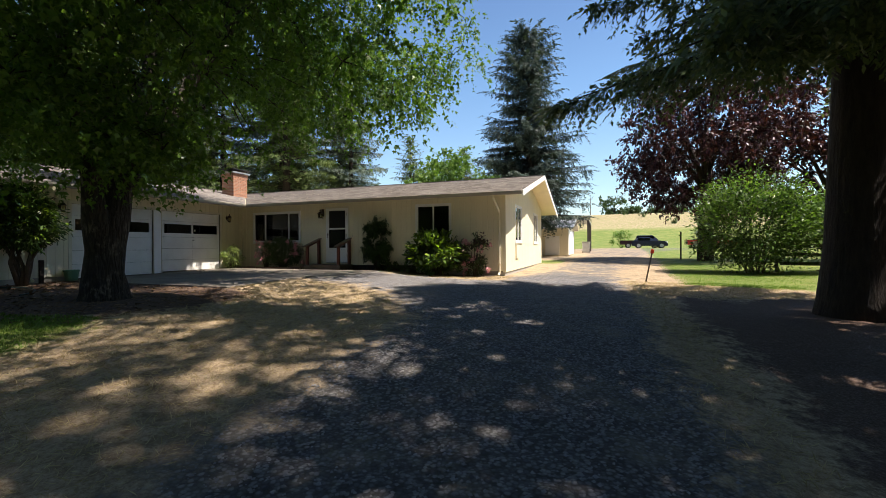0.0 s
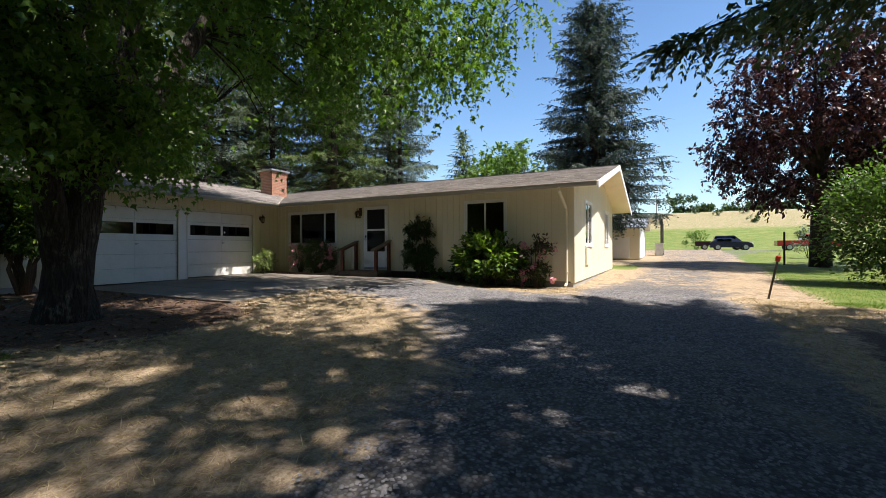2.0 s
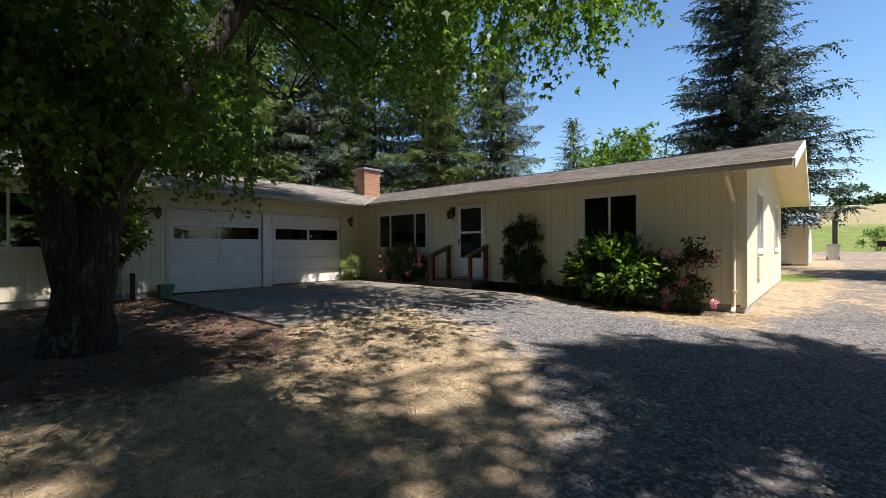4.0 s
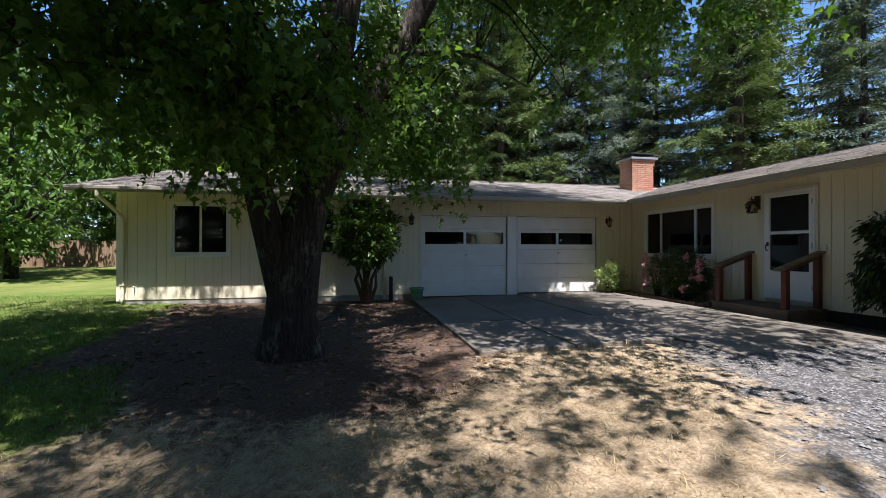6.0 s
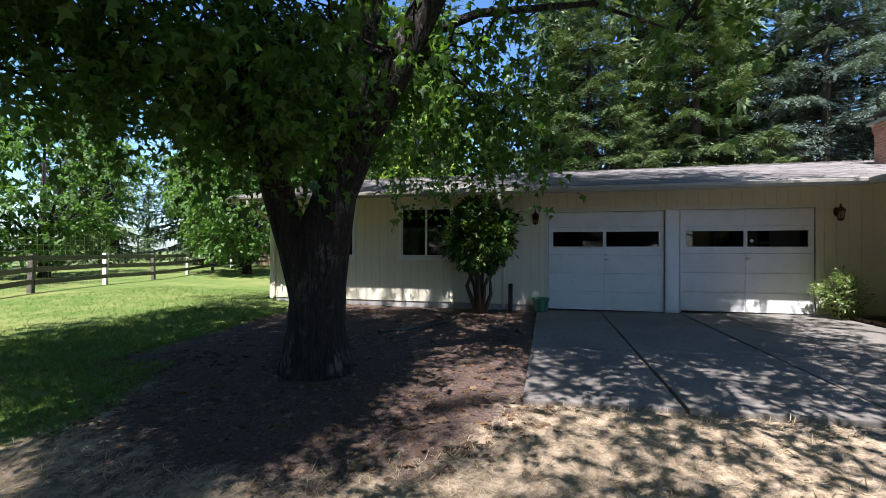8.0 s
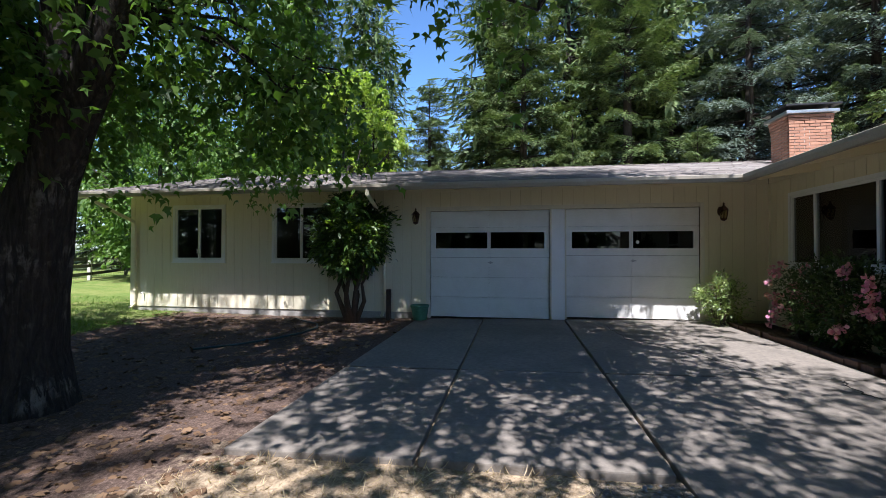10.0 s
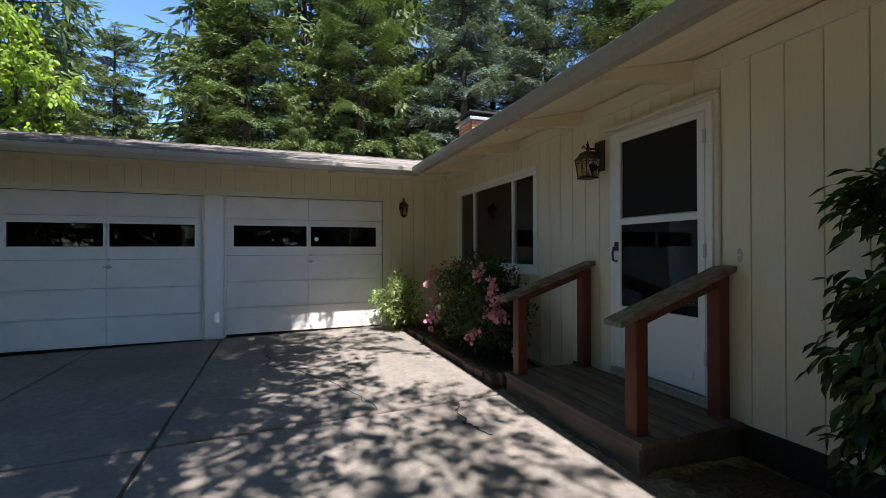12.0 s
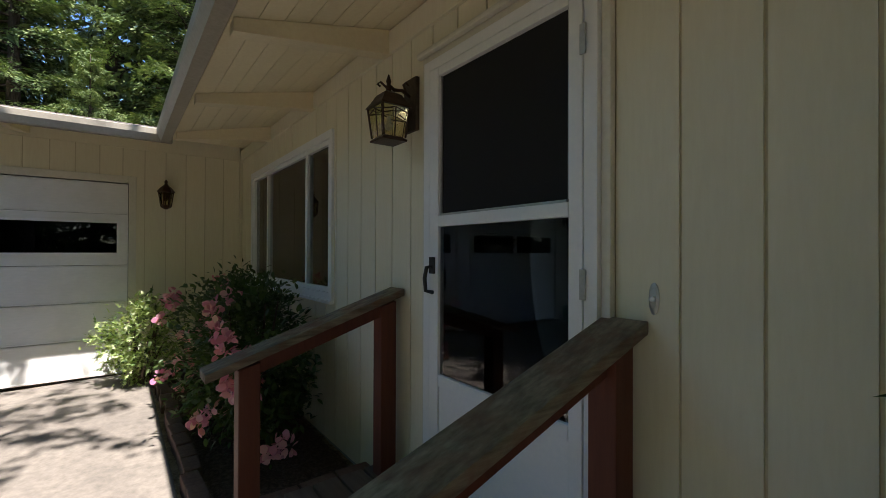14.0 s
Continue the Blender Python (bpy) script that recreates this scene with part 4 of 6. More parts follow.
def conifer_meshes(height, radius, base, seed, leafmat, bark, trunk_r, dens=1.0, droop=0.35, shape=0.85, twig=0.42, template=LEAF_FERN6, fine=False, gap=1.0, bough=0.0):
    """Trunk and needle sprays in layers."""
    g = np.random.default_rng(seed)
    bm = bmesh.new()
    tube(bm, [(0, 0, -0.4), (0, 0, 0.25), (0, 0, 1.2), (0.05, 0.02, height * 0.4), (0, 0, height * 0.98)], [trunk_r * 1.45, trunk_r * 1.2, trunk_r, trunk_r * 0.66, 0.02], 14)
    for v in bm.verts:
        d = noise.noise(v.co * 2.7 + Vector((seed, 0, 0))) * 0.05 * min(1, trunk_r * 3)
        v.co += Vector((d, d * 0.6, 0))
    P, D, N, L = [], [], [], []
    z = base
    while z < height * 0.985:
        rel = (z - base) / (height - base)
        n = int(g.integers(4, 7) * min(1.35, 0.62 + 0.36 * gap) * (0.62 if bough else 1.0))
        for a in g.uniform(0, 2 * math.pi, n):
            ln = radius * (1 - rel) ** shape * g.uniform(0.62, 1.12) + 0.15
            rise = 0.35 * rel - droop * (1 - rel) * g.uniform(0.6, 1.3)
            out = np.array([math.cos(a), math.sin(a), 0.0])
            sidev = np.array([-math.sin(a), math.cos(a), 0.0])
            ts = np.arange(0.14, 1.0, max(0.03, 0.17 / ln / dens))
            sag = ts * ln * rise - 0.18 * droop * (ts ** 2) * ln + 0.10 * ln * np.maximum(0, ts - 0.6)
            line = out * (ts * ln)[:, None] + np.array([0, 0, 1.0]) * sag[:, None] + np.array([0, 0, z])
            if ln > 1.8:
                tube(bm, [(0, 0, z), *[tuple(line[k]) for k in (len(ts) // 2, len(ts) - 1)]], [0.014 + 0.014 * ln, 0.01 + 0.006 * ln, 0.005], 3, False)
            for s in (-1, 1):
                w = twig * (0.55 + 0.6 * ln / radius) * (1.15 - ts) ** 0.4 * g.uniform(0.6, 1.25, len(ts))
                dirs = out * 0.75 + sidev * s * g.uniform(0.5, 1.0, (len(ts), 1)) + g.normal(size=(len(ts), 3)) * 0.16 - np.array([0, 0, 0.28 + droop * 0.5])
                P.append(line + g.normal(size=line.shape) * 0.03)
                D.append(dirs)
                N.append(np.array([0, 0, 1.0]) + g.normal(size=(len(ts), 3)) * 0.45)
                L.append(w)
            # a full hanging mass of sprays round the outer bough
            for j in range(8 if bough else 0):
                spread = np.sin(np.pi * np.clip(ts * 0.9 + 0.1, 0, 1)) ** 0.6 * bough * min(1, ln / 2.2)
                q = line + sidev * (g.uniform(-1, 1, len(ts)) * spread)[:, None] - np.array([0, 0, 1.0]) * (g.uniform(0, 1, len(ts)) ** 1.6 * spread * 1.1)[:, None]
                P.append(q)
                D.append(out * 0.6 + g.normal(size=q.shape) * 0.45 - np.array([0, 0, 0.45]))
                N.append(np.array([0, 0, 1.0]) + out * 0.5 + g.normal(size=q.shape) * 0.45)
                L.append(twig * g.uniform(0.6, 1.1, len(ts)))
            # hanging sprays and the tip
            k = max(2, len(ts) // 2)
            pick = g.integers(0, len(ts), k)
            P.append(line[pick])
            D.append(out * 0.35 + g.normal(size=(k, 3)) * 0.3 - np.array([0, 0, 0.9]))
            N.append(out + g.normal(size=(k, 3)) * 0.5)
            L.append(twig * g.uniform(0.6, 1.15, k))
            P.append(line[-1:])
            D.append(out[None, :] + np.array([[0, 0, rise * 0.5]]))
            N.append(np.array([[0, 0, 1.0]]))
            L.append(np.array([twig * 1.1]))
        z += gap * g.uniform(0.16, 0.30) * (1.0 if height > 10 else 0.7) / dens ** 0.5
    P, D, N, L = (np.concatenate(q) for q in (P, D, N, L))
    if fine:
        # each spray becomes a twig with needles on both sides
        D = unit(D)
        S = unit(np.cross(N, D))
        rows = []
        for f in (0.08, 0.3, 0.52, 0.74, 0.96):
            for sg in (-1, 1):
                rows.append((P + D * (L * f)[:, None] + np.array([0, 0, -0.25]) * (L * f * f)[:, None], D * 0.8 + S * sg * 0.75 + g.normal(size=D.shape) * 0.2 - np.array([0, 0, 0.15]), N + g.normal(size=D.shape) * 0.3, L * (0.40 - 0.14 * f)))
        P, D, N, L = (np.concatenate([r[k] for r in rows]) for k in range(4))
    tm = bpy.data.meshes.new("trunk")
    bm.to_mesh(tm)
    bm.free()
    tm.materials.append(bark)
    tm.polygons.foreach_set("use_smooth", [True] * len(tm.polygons))
    return tm, leaves("crown", P, D, N, L, template, [leafmat])


def frond_conifer(height, radius, base, seed, leafmat, bark, trunk_r, shape=0.6):
    """A fir of separate drooping boughs: each a feathered frond of branchlets, with dark gaps between."""
    g = np.random.default_rng(seed)
    bm = bmesh.new()
    tube(bm, [(0, 0, -0.4), (0, 0, 0.25), (0.03, 0.02, height * 0.4), (0, 0, height * 0.98)], [trunk_r * 1.4, trunk_r * 1.15, trunk_r * 0.66, 0.02], 12)
    up = np.array([0, 0, 1.0])
    P, D, N, L = [], [], [], []
    z = base
    while z < height * 0.975:
        rel = (z - base) / (height - base)
        for a in 2.4 * z + np.arange(6) * 1.047 + g.uniform(-0.35, 0.35, 6):
            if g.uniform() < 0.14:
                continue
            ln = radius * (1 - rel) ** shape * g.uniform(0.6, 1.15) + 0.25
            z0 = z + g.uniform(-0.3, 0.3)
            sag = (0.46 - 0.46 * rel) * g.uniform(0.6, 1.4)
            out = np.array([math.cos(a), math.sin(a), 0.0])
            sidev = np.array([-math.sin(a), math.cos(a), 0.0])

            def spine(q):
                q = np.asarray(q, float)[:, None]
                return out * (ln * q) + up * (z0 + ln * (0.10 * q - sag * q ** 2 + 0.42 * sag * q ** 3.5))

            tube(bm, [tuple(v) for v in spine([0, 0.35, 0.7, 1.0])], [0.016 + 0.012 * ln, 0.012 + 0.007 * ln, 0.01, 0.004], 4, False)
            q = np.arange(0.16, 1.0, 0.17 / ln)
            root = spine(q)
            reach = np.minimum(1.25, (0.2 + 0.28 * ln)) * np.sin(np.pi * np.clip(0.18 + 0.84 * q, 0, 0.985)) ** 0.75
            for s in (-1, 1):
                bl = reach * g.uniform(0.65, 1.2, len(q))
                way = unit(out * 0.62 + sidev * s * 0.85 + g.normal(size=(len(q), 3)) * 0.14)
                hang = g.uniform(0.25, 0.62, len(q))
                for f in (0.1, 0.32, 0.54, 0.76, 0.98):
                    pos = root + way * (bl * f)[:, None] - up * (bl * hang * f * f)[:, None]
                    for off in (-1.5, -0.9, -0.3, 0.3, 0.9, 1.5):
                        P.append(pos + g.normal(size=pos.shape) * 0.055)
                        D.append(way + np.cross(up, way) * (0.55 * off) - up * (hang * f)[:, None] * 1.1 + g.normal(size=pos.shape) * 0.16)
                        N.append(up + sidev * (s * 0.45) + out * 0.2 + g.normal(size=pos.shape) * 0.3)
                        L.append(g.uniform(0.09, 0.19, len(q)))
            tip = spine([0.96, 1.0, 1.0])
            P.append(tip)
            D.append(np.tile(out + up * 0.1, (3, 1)) + g.normal(size=(3, 3)) * 0.25)
            N.append(np.tile(up, (3, 1)))
            L.append(np.array([0.3, 0.32, 0.28]))
        z += g.uniform(0.72, 1.15) * (1 - 0.45 * rel)
    tm = bpy.data.meshes.new("trunk")
    bm.to_mesh(tm)
    bm.free()
    tm.materials.append(bark)
    tm.polygons.foreach_set("use_smooth", [True] * len(tm.polygons))
    return tm, leaves("crown", *(np.concatenate(v) for v in (P, D, N, L)), NEEDLE, [leafmat])


def conifer(name, meshes, loc, rz=0.0, s=1.0, sz=1.0, label="", group=""):
    t = thing(name, loc, label, "tree", group, rz=rz)
    t.scale = (s, s, s * sz)
    for nm, me in zip(("trunk", "crown"), meshes):
        link(nm, me, t)
    return t


def on_ground(x, y):
    return (x, y, float(ground_z(x, y)))


# the great maple beside the drive
mb = on_ground(-8.96, 5.48)
ML = [
    [(0, 0, -0.3, 0.66), (0, 0, 0.1, 0.52), (0, 0.0, 0.5, 0.42), (0.02, 0.04, 1.0, 0.40), (0.02, 0.08, 1.45, 0.41), (0.03, 0.25, 2.0, 0.30), (0.05, 0.55, 2.55, 0.25), (0.1, 1.05, 3.4, 0.215), (0.2, 1.9, 5.0, 0.19), (0.8, 3.2, 7.4, 0.12), (1.4, 4.0, 9.6, 0.05)],
    [(0, -0.06, 0.75, 0.30), (0.12, -0.2, 1.4, 0.25), (0.28, -0.36, 2.1, 0.21), (0.38, -0.5, 2.8, 0.18), (0.45, -0.8, 4.2, 0.14), (0.5, -1.3, 6.0, 0.10), (0.6, -1.8, 7.6, 0.05)],
    [(0.02, 0.10, 1.5, 0.28), (-0.2, 0.22, 2.4, 0.22), (-0.4, 0.4, 4.0, 0.20), (-0.9, 0.6, 6.5, 0.16), (-1.3, 1.0, 9.5, 0.10), (-1.4, 1.1, 12, 0.04)],
    [(0.03, 0.28, 2.0, 0.24), (0.12, 0.5, 3.0, 0.21), (0.3, 0.75, 4.6, 0.18), (0.8, 0.9, 7.5, 0.12), (1.6, 0.8, 9.5, 0.05)],
    [(-0.15, -0.62, 3.2, 0.10), (-0.6, -2.0, 4.2, 0.08), (-1.0, -3.6, 4.8, 0.05), (-1.2, -5.0, 4.7, 0.02)],
    [(0.1, 0.4, 3.0, 0.09), (1.0, -0.6, 4.2, 0.075), (2.2, -1.6, 4.9, 0.05), (3.4, -2.4, 5.0, 0.02)],
    [(-0.3, 0.4, 3.6, 0.10), (-1.4, 1.6, 4.6, 0.08), (-2.6, 3.2, 5.2, 0.05), (-3.4, 4.6, 5.0, 0.02)],
]
ML = [[(x, y, z, r * 0.76) for x, y, z, r in line] for line in ML]
gm = np.random.default_rng(21)
MC = []


def maple_clump(x, y, z, r):
    s = 1.0 if z > 4.6 else 0.0
    MC.append((x - 0.76 * s, y - 0.28 * s, z, r, r, r * 0.72))


for _ in range(420):
    a, q = gm.uniform(0, 2 * math.pi), gm.uniform(0.15, 1) ** 0.6
    z = gm.uniform(3.4, 13.5)
    rr = 6.9 * math.sin(math.pi * min(0.96, (z - 1.4) / 13.6)) ** 0.7
    x, y = 0.2 + rr * q * math.cos(a), 0.9 + rr * q * math.sin(a) * 1.05
    # thinner towards the drive and over the house end, where the sun comes through
    if x > 1.5 and 1.0 < y < 3.0:
        continue
    if x < 0.4 and -4.6 < y < 0.6 and z > 4.4 and gm.uniform() < 0.7:
        continue
    if q < 0.45 and z < 4.4:
        continue
    # a lane of sun that falls on the foot of the garage wing
    if -4.3 < y < 0.2 and abs(z - 9.4 - 1.88 * x) < 1.7 and gm.uniform() < 0.9:
        continue
    # sun on the slab before the corner of the house
    if 6.6 < y < 8.0 and -1.2 < x - 0.53 * (z - 8) < 2.2 and gm.uniform() < 0.8:
        continue
    # the crown lifts on its north-west side
    dx, dy = x - 3.9, y - 4.55
    d = math.hypot(dx, dy)
    turn_ = (math.degrees(math.atan2(dy, dx)) - 188) % 360
    if (turn_ < 21 or turn_ > 300) and (z - 2.2) / d < 0.62 and d > 1.5:
        continue
    maple_clump(x, y, z, gm.uniform(0.5, 0.95))
for _ in range(74):
    x, y, z, r = gm.uniform(-1.5, 5.6), gm.uniform(3.0, 8.3), gm.uniform(6.2, 9.5), gm.uniform(0.5, 0.85)
    # the sun comes through on the drive and into the corner of the house
    if (x - 0.53 * (z - 8) > 2.5 and y < 5.5) or (x - 0.53 * (z - 8) < 2.4 and 6.6 < y < 8.0):
        continue
    maple_clump(x, y, z, r)
for _ in range(46):
    maple_clump(gm.uniform(0.2, 4.2), gm.uniform(2.2, 5.6), gm.uniform(8.6, 11.0), gm.uniform(0.55, 0.9))
for _ in range(40):
    maple_clump(gm.uniform(2.0, 6.0), gm.uniform(-6.2, -2.4), gm.uniform(6.0, 10), gm.uniform(0.5, 0.85))
for _ in range(30):
    maple_clump(gm.uniform(-0.3, 2.2), gm.uniform(-2.6, 0.5), gm.uniform(2.7, 4.4), gm.uniform(0.4, 0.6))
for _ in range(62):
    maple_clump(gm.uniform(1.8, 6.4), gm.uniform(-3.9, 0.9), gm.uniform(4.8, 9), gm.uniform(0.5, 0.85))
for x, y, z in ((0.7, 2.6, 5.0), (1.1, 3.1, 5.3), (1.5, 3.6, 5.4), (1.9, 4.2, 5.5), (2.4, 4.7, 5.6), (0.6, 4.1, 4.6), (0.7, 4.0, 4.0), (0.55, 4.2, 3.6), (1.0, 3.9, 5.2), (0.2, 3.8, 5.3)):
    maple_clump(x - (0.76 if z < 4.6 else 0), y - (0.28 if z < 4.6 else 0), z, 0.42)
for _ in range(10):
    maple_clump(gm.uniform(-1.8, -0.1), gm.uniform(0.9, 2.0), gm.uniform(2.75, 4.6), gm.uniform(0.4, 0.6))
for _ in range(11):
    maple_clump(gm.uniform(0.5, 1.4), gm.uniform(-0.9, 0.35), gm.uniform(2.35, 3.3), gm.uniform(0.32, 0.45))
for _ in range(12):
    maple_clump(gm.uniform(2.5, 7.2), gm.uniform(-0.4, 1.3), gm.uniform(5.0, 9), gm.uniform(0.5, 0.85))
for x, y, z in ((3.6, 5.9, 5.6), (4.5, 5.9, 5.4), (5.0, 6.4, 5.8), (4.0, 6.3, 5.2),
                (-1.2, -4.9, 4.3), (-0.6, -3.4, 4.0), (0.4, -2.6, 3.6), (1.4, -2.2, 3.9), (-0.7, -1.6, 3.2), (-1.4, -0.9, 3.2), (0.6, -1.3, 3.4), (1.0, 0.7, 3.3), (-0.9, 0.9, 3.1), (2.2, -3.4, 4.2), (0.2, -4.4, 4.0), (-0.3, -0.3, 2.9), (0.9, -0.7, 2.9), (-1.0, 2.2, 3.3)):
    maple_clump(x, y, z, 0.7)
broadleaf("maple_tree", mb, 0.4, 13, ML, MC, 235000, 0.122, LEAF_LOBED, M["bark"], M["maple"], "large old maple with forked rough trunk and drooping leaves", seed=5, droop=0.9, twig=0.75)

# tall conifer by the drive, and unseen firs placed to shade the lane
big = conifer_meshes(15.3, 4.9, 5.1, 11, M["fir"], M["firbark"], 0.52, 0.95, 0.30, 0.8, 0.46, NEEDLE, True, 0.85, 0.55)
conifer("fir_tree", big, on_ground(3.95, 9.75), 20, label="tall dark fir with thick trunk and hanging branches")
shady = conifer_meshes(27, 5.6, 5.0, 14, M["fir"], M["firbark"], 0.5, 0.40, 0.25, 0.42, 0.66)
for x, y, s in ((5.3, 6.0, 1.0), (8.6, 2.0, 1.05), (7.0, 3.6, 0.6), (6.2, -1.8, 1.0), (1.5, -8.5, 0.9), (-7.0, -11.0, 0.8)):
    conifer("fir_tree", shady, on_ground(x, y), 140 + 50 * x, s, label="tall dark fir placed out of view to shade the gravel drive", group="firs along the drive")

# dark blue spruce behind the house
sp = conifer_meshes(16.8, 4.2, 2.9, 12, M["spruce"], M["firbark"], 0.32, 1.15, 0.16, 0.48, 0.62, NEEDLE, True, 0.9)
conifer("spruce_tree", sp, on_ground(-5.25, 31.5), 0, label="tall dense dark blue spruce behind the house")

# the dense row of conifers behind the garage
f1 = frond_conifer(21, 4.5, 0.8, 31, M["fir"], M["firbark"], 0.34)
f2 = frond_conifer(18, 4.1, 0.5, 32, M["fir"], M["firbark"], 0.30)
f3 = frond_conifer(19, 4.1, 0.6, 33, M["bluefir"], M["firbark"], 0.30)
f4 = conifer_meshes(20, 4.2, 0.6, 34, M["fir"], M["firbark"], 0.32, 0.6, 0.30, 0.64, 0.95)
f5 = conifer_meshes(18, 3.8, 0.5, 35, M["fir"], M["firbark"], 0.30, 0.22, 0.30, 0.66, 1.7)
ROW = [(-29.5, -2.5, 0, 1.0), (-31.5, 1.2, 1, 0.6), (-28.5, 5.2, 1, 0.62), (-31.0, 8.2, 0, 1.0), (-28.8, 10.2, 1, 0.95), (-31.5, 12.8, 0, 1.05), (-28.6, 15.3, 0, 0.92), (-31.2, 18.0, 1, 1.1),
       (-28.2, 20.6, 2, 0.95), (-30.5, 23.5, 2, 1.05), (-22.3, 26.3, 0, 1.0), (-27.0, 25.0, 2, 1.0), (-25.5, 29.5, 1, 1.1), (-19.2, 30.2, 2, 0.88), (-22.5, 33.5, 0, 0.95), (-17.5, 38.0, 1, 0.62), (-14.0, 44.0, 0, 0.6), (-33.5, 22.0, 0, 1.1), (-34.5, 9.0, 0, 1.1), (-33.6, 4.6, 0, 0.5), (-34.0, 14.8, 1, 1.15), (-33.8, 18.8, 0, 1.2), (-31.5, 27.5, 0, 1.1), (-27.5, 33.0, 1, 1.1), (-34.0, -0.5, 1, 1.1), (-26.2, 17.6, 1, 0.42), (-26.0, 12.3, 1, 0.4), (-26.3, 22.8, 1, 0.45)]
for k, (x, y, kind, s) in enumerate(ROW):
    conifer("fir_tree", ((f1, f2, f3)[kind] if y < 30.5 and (x > -31 or s < 0.8) else f4), on_ground(x, y), 47 * k % 360, s, rnd.uniform(0.92, 1.1), ("tall green fir in the row behind the garage", "full green fir in the row behind the garage", "silver-green fir in the row behind the garage")[kind], "conifer row")
for k, (x, y, kind, s) in enumerate([(-36, -22, 0, 1.0), (-41, -18, 1, 1.1), (-33, -30, 2, 0.9), (-47, -27, 0, 1.2), (-40, -8, 1, 1.0), (-26, -34, 0, 1.0), (-44, -2, 0, 1.1), (-52, -20, 0, 1.1), (-30, -24, 0, 0.9), (-20, -27, 0, 1.0), (-14, -24, 0, 1.0)]):
    conifer("fir_tree", f4, on_ground(x, y), 61 * k % 360, s, 1.0, "tall fir beyond the lawn fence", "lawn conifers")


def simple_tree(name, x, y, h, r, leafmat, label, n=14000, leaf=0.2, seed=1, low=0.3, bark="bark", trunk_r=0.2, template=LEAF_OVAL, nc=60):
    g = np.random.default_rng(seed)
    limbs = [[(0, 0, -0.3, trunk_r * 1.3), (0, 0, h * low * 0.6, trunk_r), (0.1, 0, h * low, trunk_r * 0.85), (0.1, 0.1, h * 0.8, 0.04)]]
    for k in range(7):
        a = 2 * math.pi * k / 7 + g.uniform(-0.3, 0.3)
        z0 = h * (low + 0.06 * k * 0.5)
        limbs.append([(0.05, 0, z0 * 0.8, trunk_r * 0.5), (math.cos(a) * r * 0.3, math.sin(a) * r * 0.3, z0 + h * 0.12, trunk_r * 0.3), (math.cos(a) * r * 0.7, math.sin(a) * r * 0.7, z0 + h * 0.26, 0.03)])
    cl = []
    for _ in range(nc):
        z = g.uniform(low * 0.8, 0.97)
        rr = r * math.sin(math.pi * min(0.97, (z - low * 0.6) / (1.04 - low * 0.6))) ** 0.6
        a, q = g.uniform(0, 2 * math.pi), g.uniform(0.2, 1) ** 0.5
        s = r * g.uniform(0.17, 0.3)
        cl.append((rr * q * math.cos(a) * 0.9, rr * q * math.sin(a) * 0.9, z * h, s, s, s * 0.7))
    return broadleaf(name, on_ground(x, y), trunk_r, h, limbs, cl, n, leaf, template, M[bark], leafmat, label, seed=seed, droop=0.35, twig=r * 0.16)


simple_tree("lime_tree", -26.5, 1.2, 10.5, 3.2, M["lime"], "bright yellow-green leafy tree behind the garage", 16000, 0.26, 3)
simple_tree("lime_tree", -13.0, 36.0, 8.8, 4.8, M["ash"], "bright green leafy tree behind the house", 16000, 0.32, 4)
simple_tree("ash_tree", -24.5, -7.5, 8.6, 4.6, M["ash"], "spreading light green tree beyond the lawn fence", 20000, 0.24, 5, 0.2)
simple_tree("ash_tree", -31.0, -13.0, 9.0, 4.5, M["ash"], "spreading light green tree beyond the lawn fence", 14000, 0.28, 6, 0.2)
simple_tree("ash_tree", -20.0, -15.0, 8.0, 4.2, M["ash"], "spreading light green tree beyond the lawn fence", 14000, 0.26, 7, 0.2)
simple_tree("ash_tree", -27.5, -3.2, 8.5, 3.2, M["ash"], "spreading light green tree beside the conifer row", 14000, 0.26, 17, 0.2)
simple_tree("plum_tree", 5.0, 27.6, 10.8, 4.5, M["plum"], "purple-leaved plum tree on the lawn", 38000, 0.21, 8, 0.36, "firbark", 0.34, nc=110)
simple_tree("plum_tree", 12.0, 31.0, 11.0, 4.4, M["plum"], "purple-leaved plum tree on the lawn", 12000, 0.3, 9, 0.26, "firbark", 0.3)
simple_tree("ash_tree", -40.0, -21.0, 7.0, 5.0, M["ash"], "spreading light green tree beyond the lawn fence", 9000, 0.34, 18, 0.1)
# unseen firs added to darken the pane reflections and cut skylight
for k, (x, y, s) in enumerate([(17, -12, 1.0), (19, -5, 1.1), (17.5, 2, 1.0), (20, 8.5, 1.1), (18, 14.5, 0.9), (9, -17, 1.0), (0, -20, 1.0), (-9, -22, 1.0), (23, -9, 1.1), (24, -1.5, 1.2), (23.5, 5.5, 1.1), (25, 11.5, 1.2), (23, 17.5, 1.0), (14, -15, 1.1), (4.5, -19, 1.0), (-4.5, -22, 1.0)]):
    conifer("fir_tree", f4, on_ground(x, y), 77 * k % 360, s, 1.0, "tall fir added out of view to darken reflections and skylight", "tree belt")
for k in range(18):
    a = radians(168 + 7.5 * k)
    conifer("far_fir", f5, on_ground(-8 + 95 * math.cos(a), 5 + 95 * math.sin(a)), 40 * k, 0.8 + 0.08 * (k % 4), 1.0, "distant dark fir beyond the fields", "far tree line")


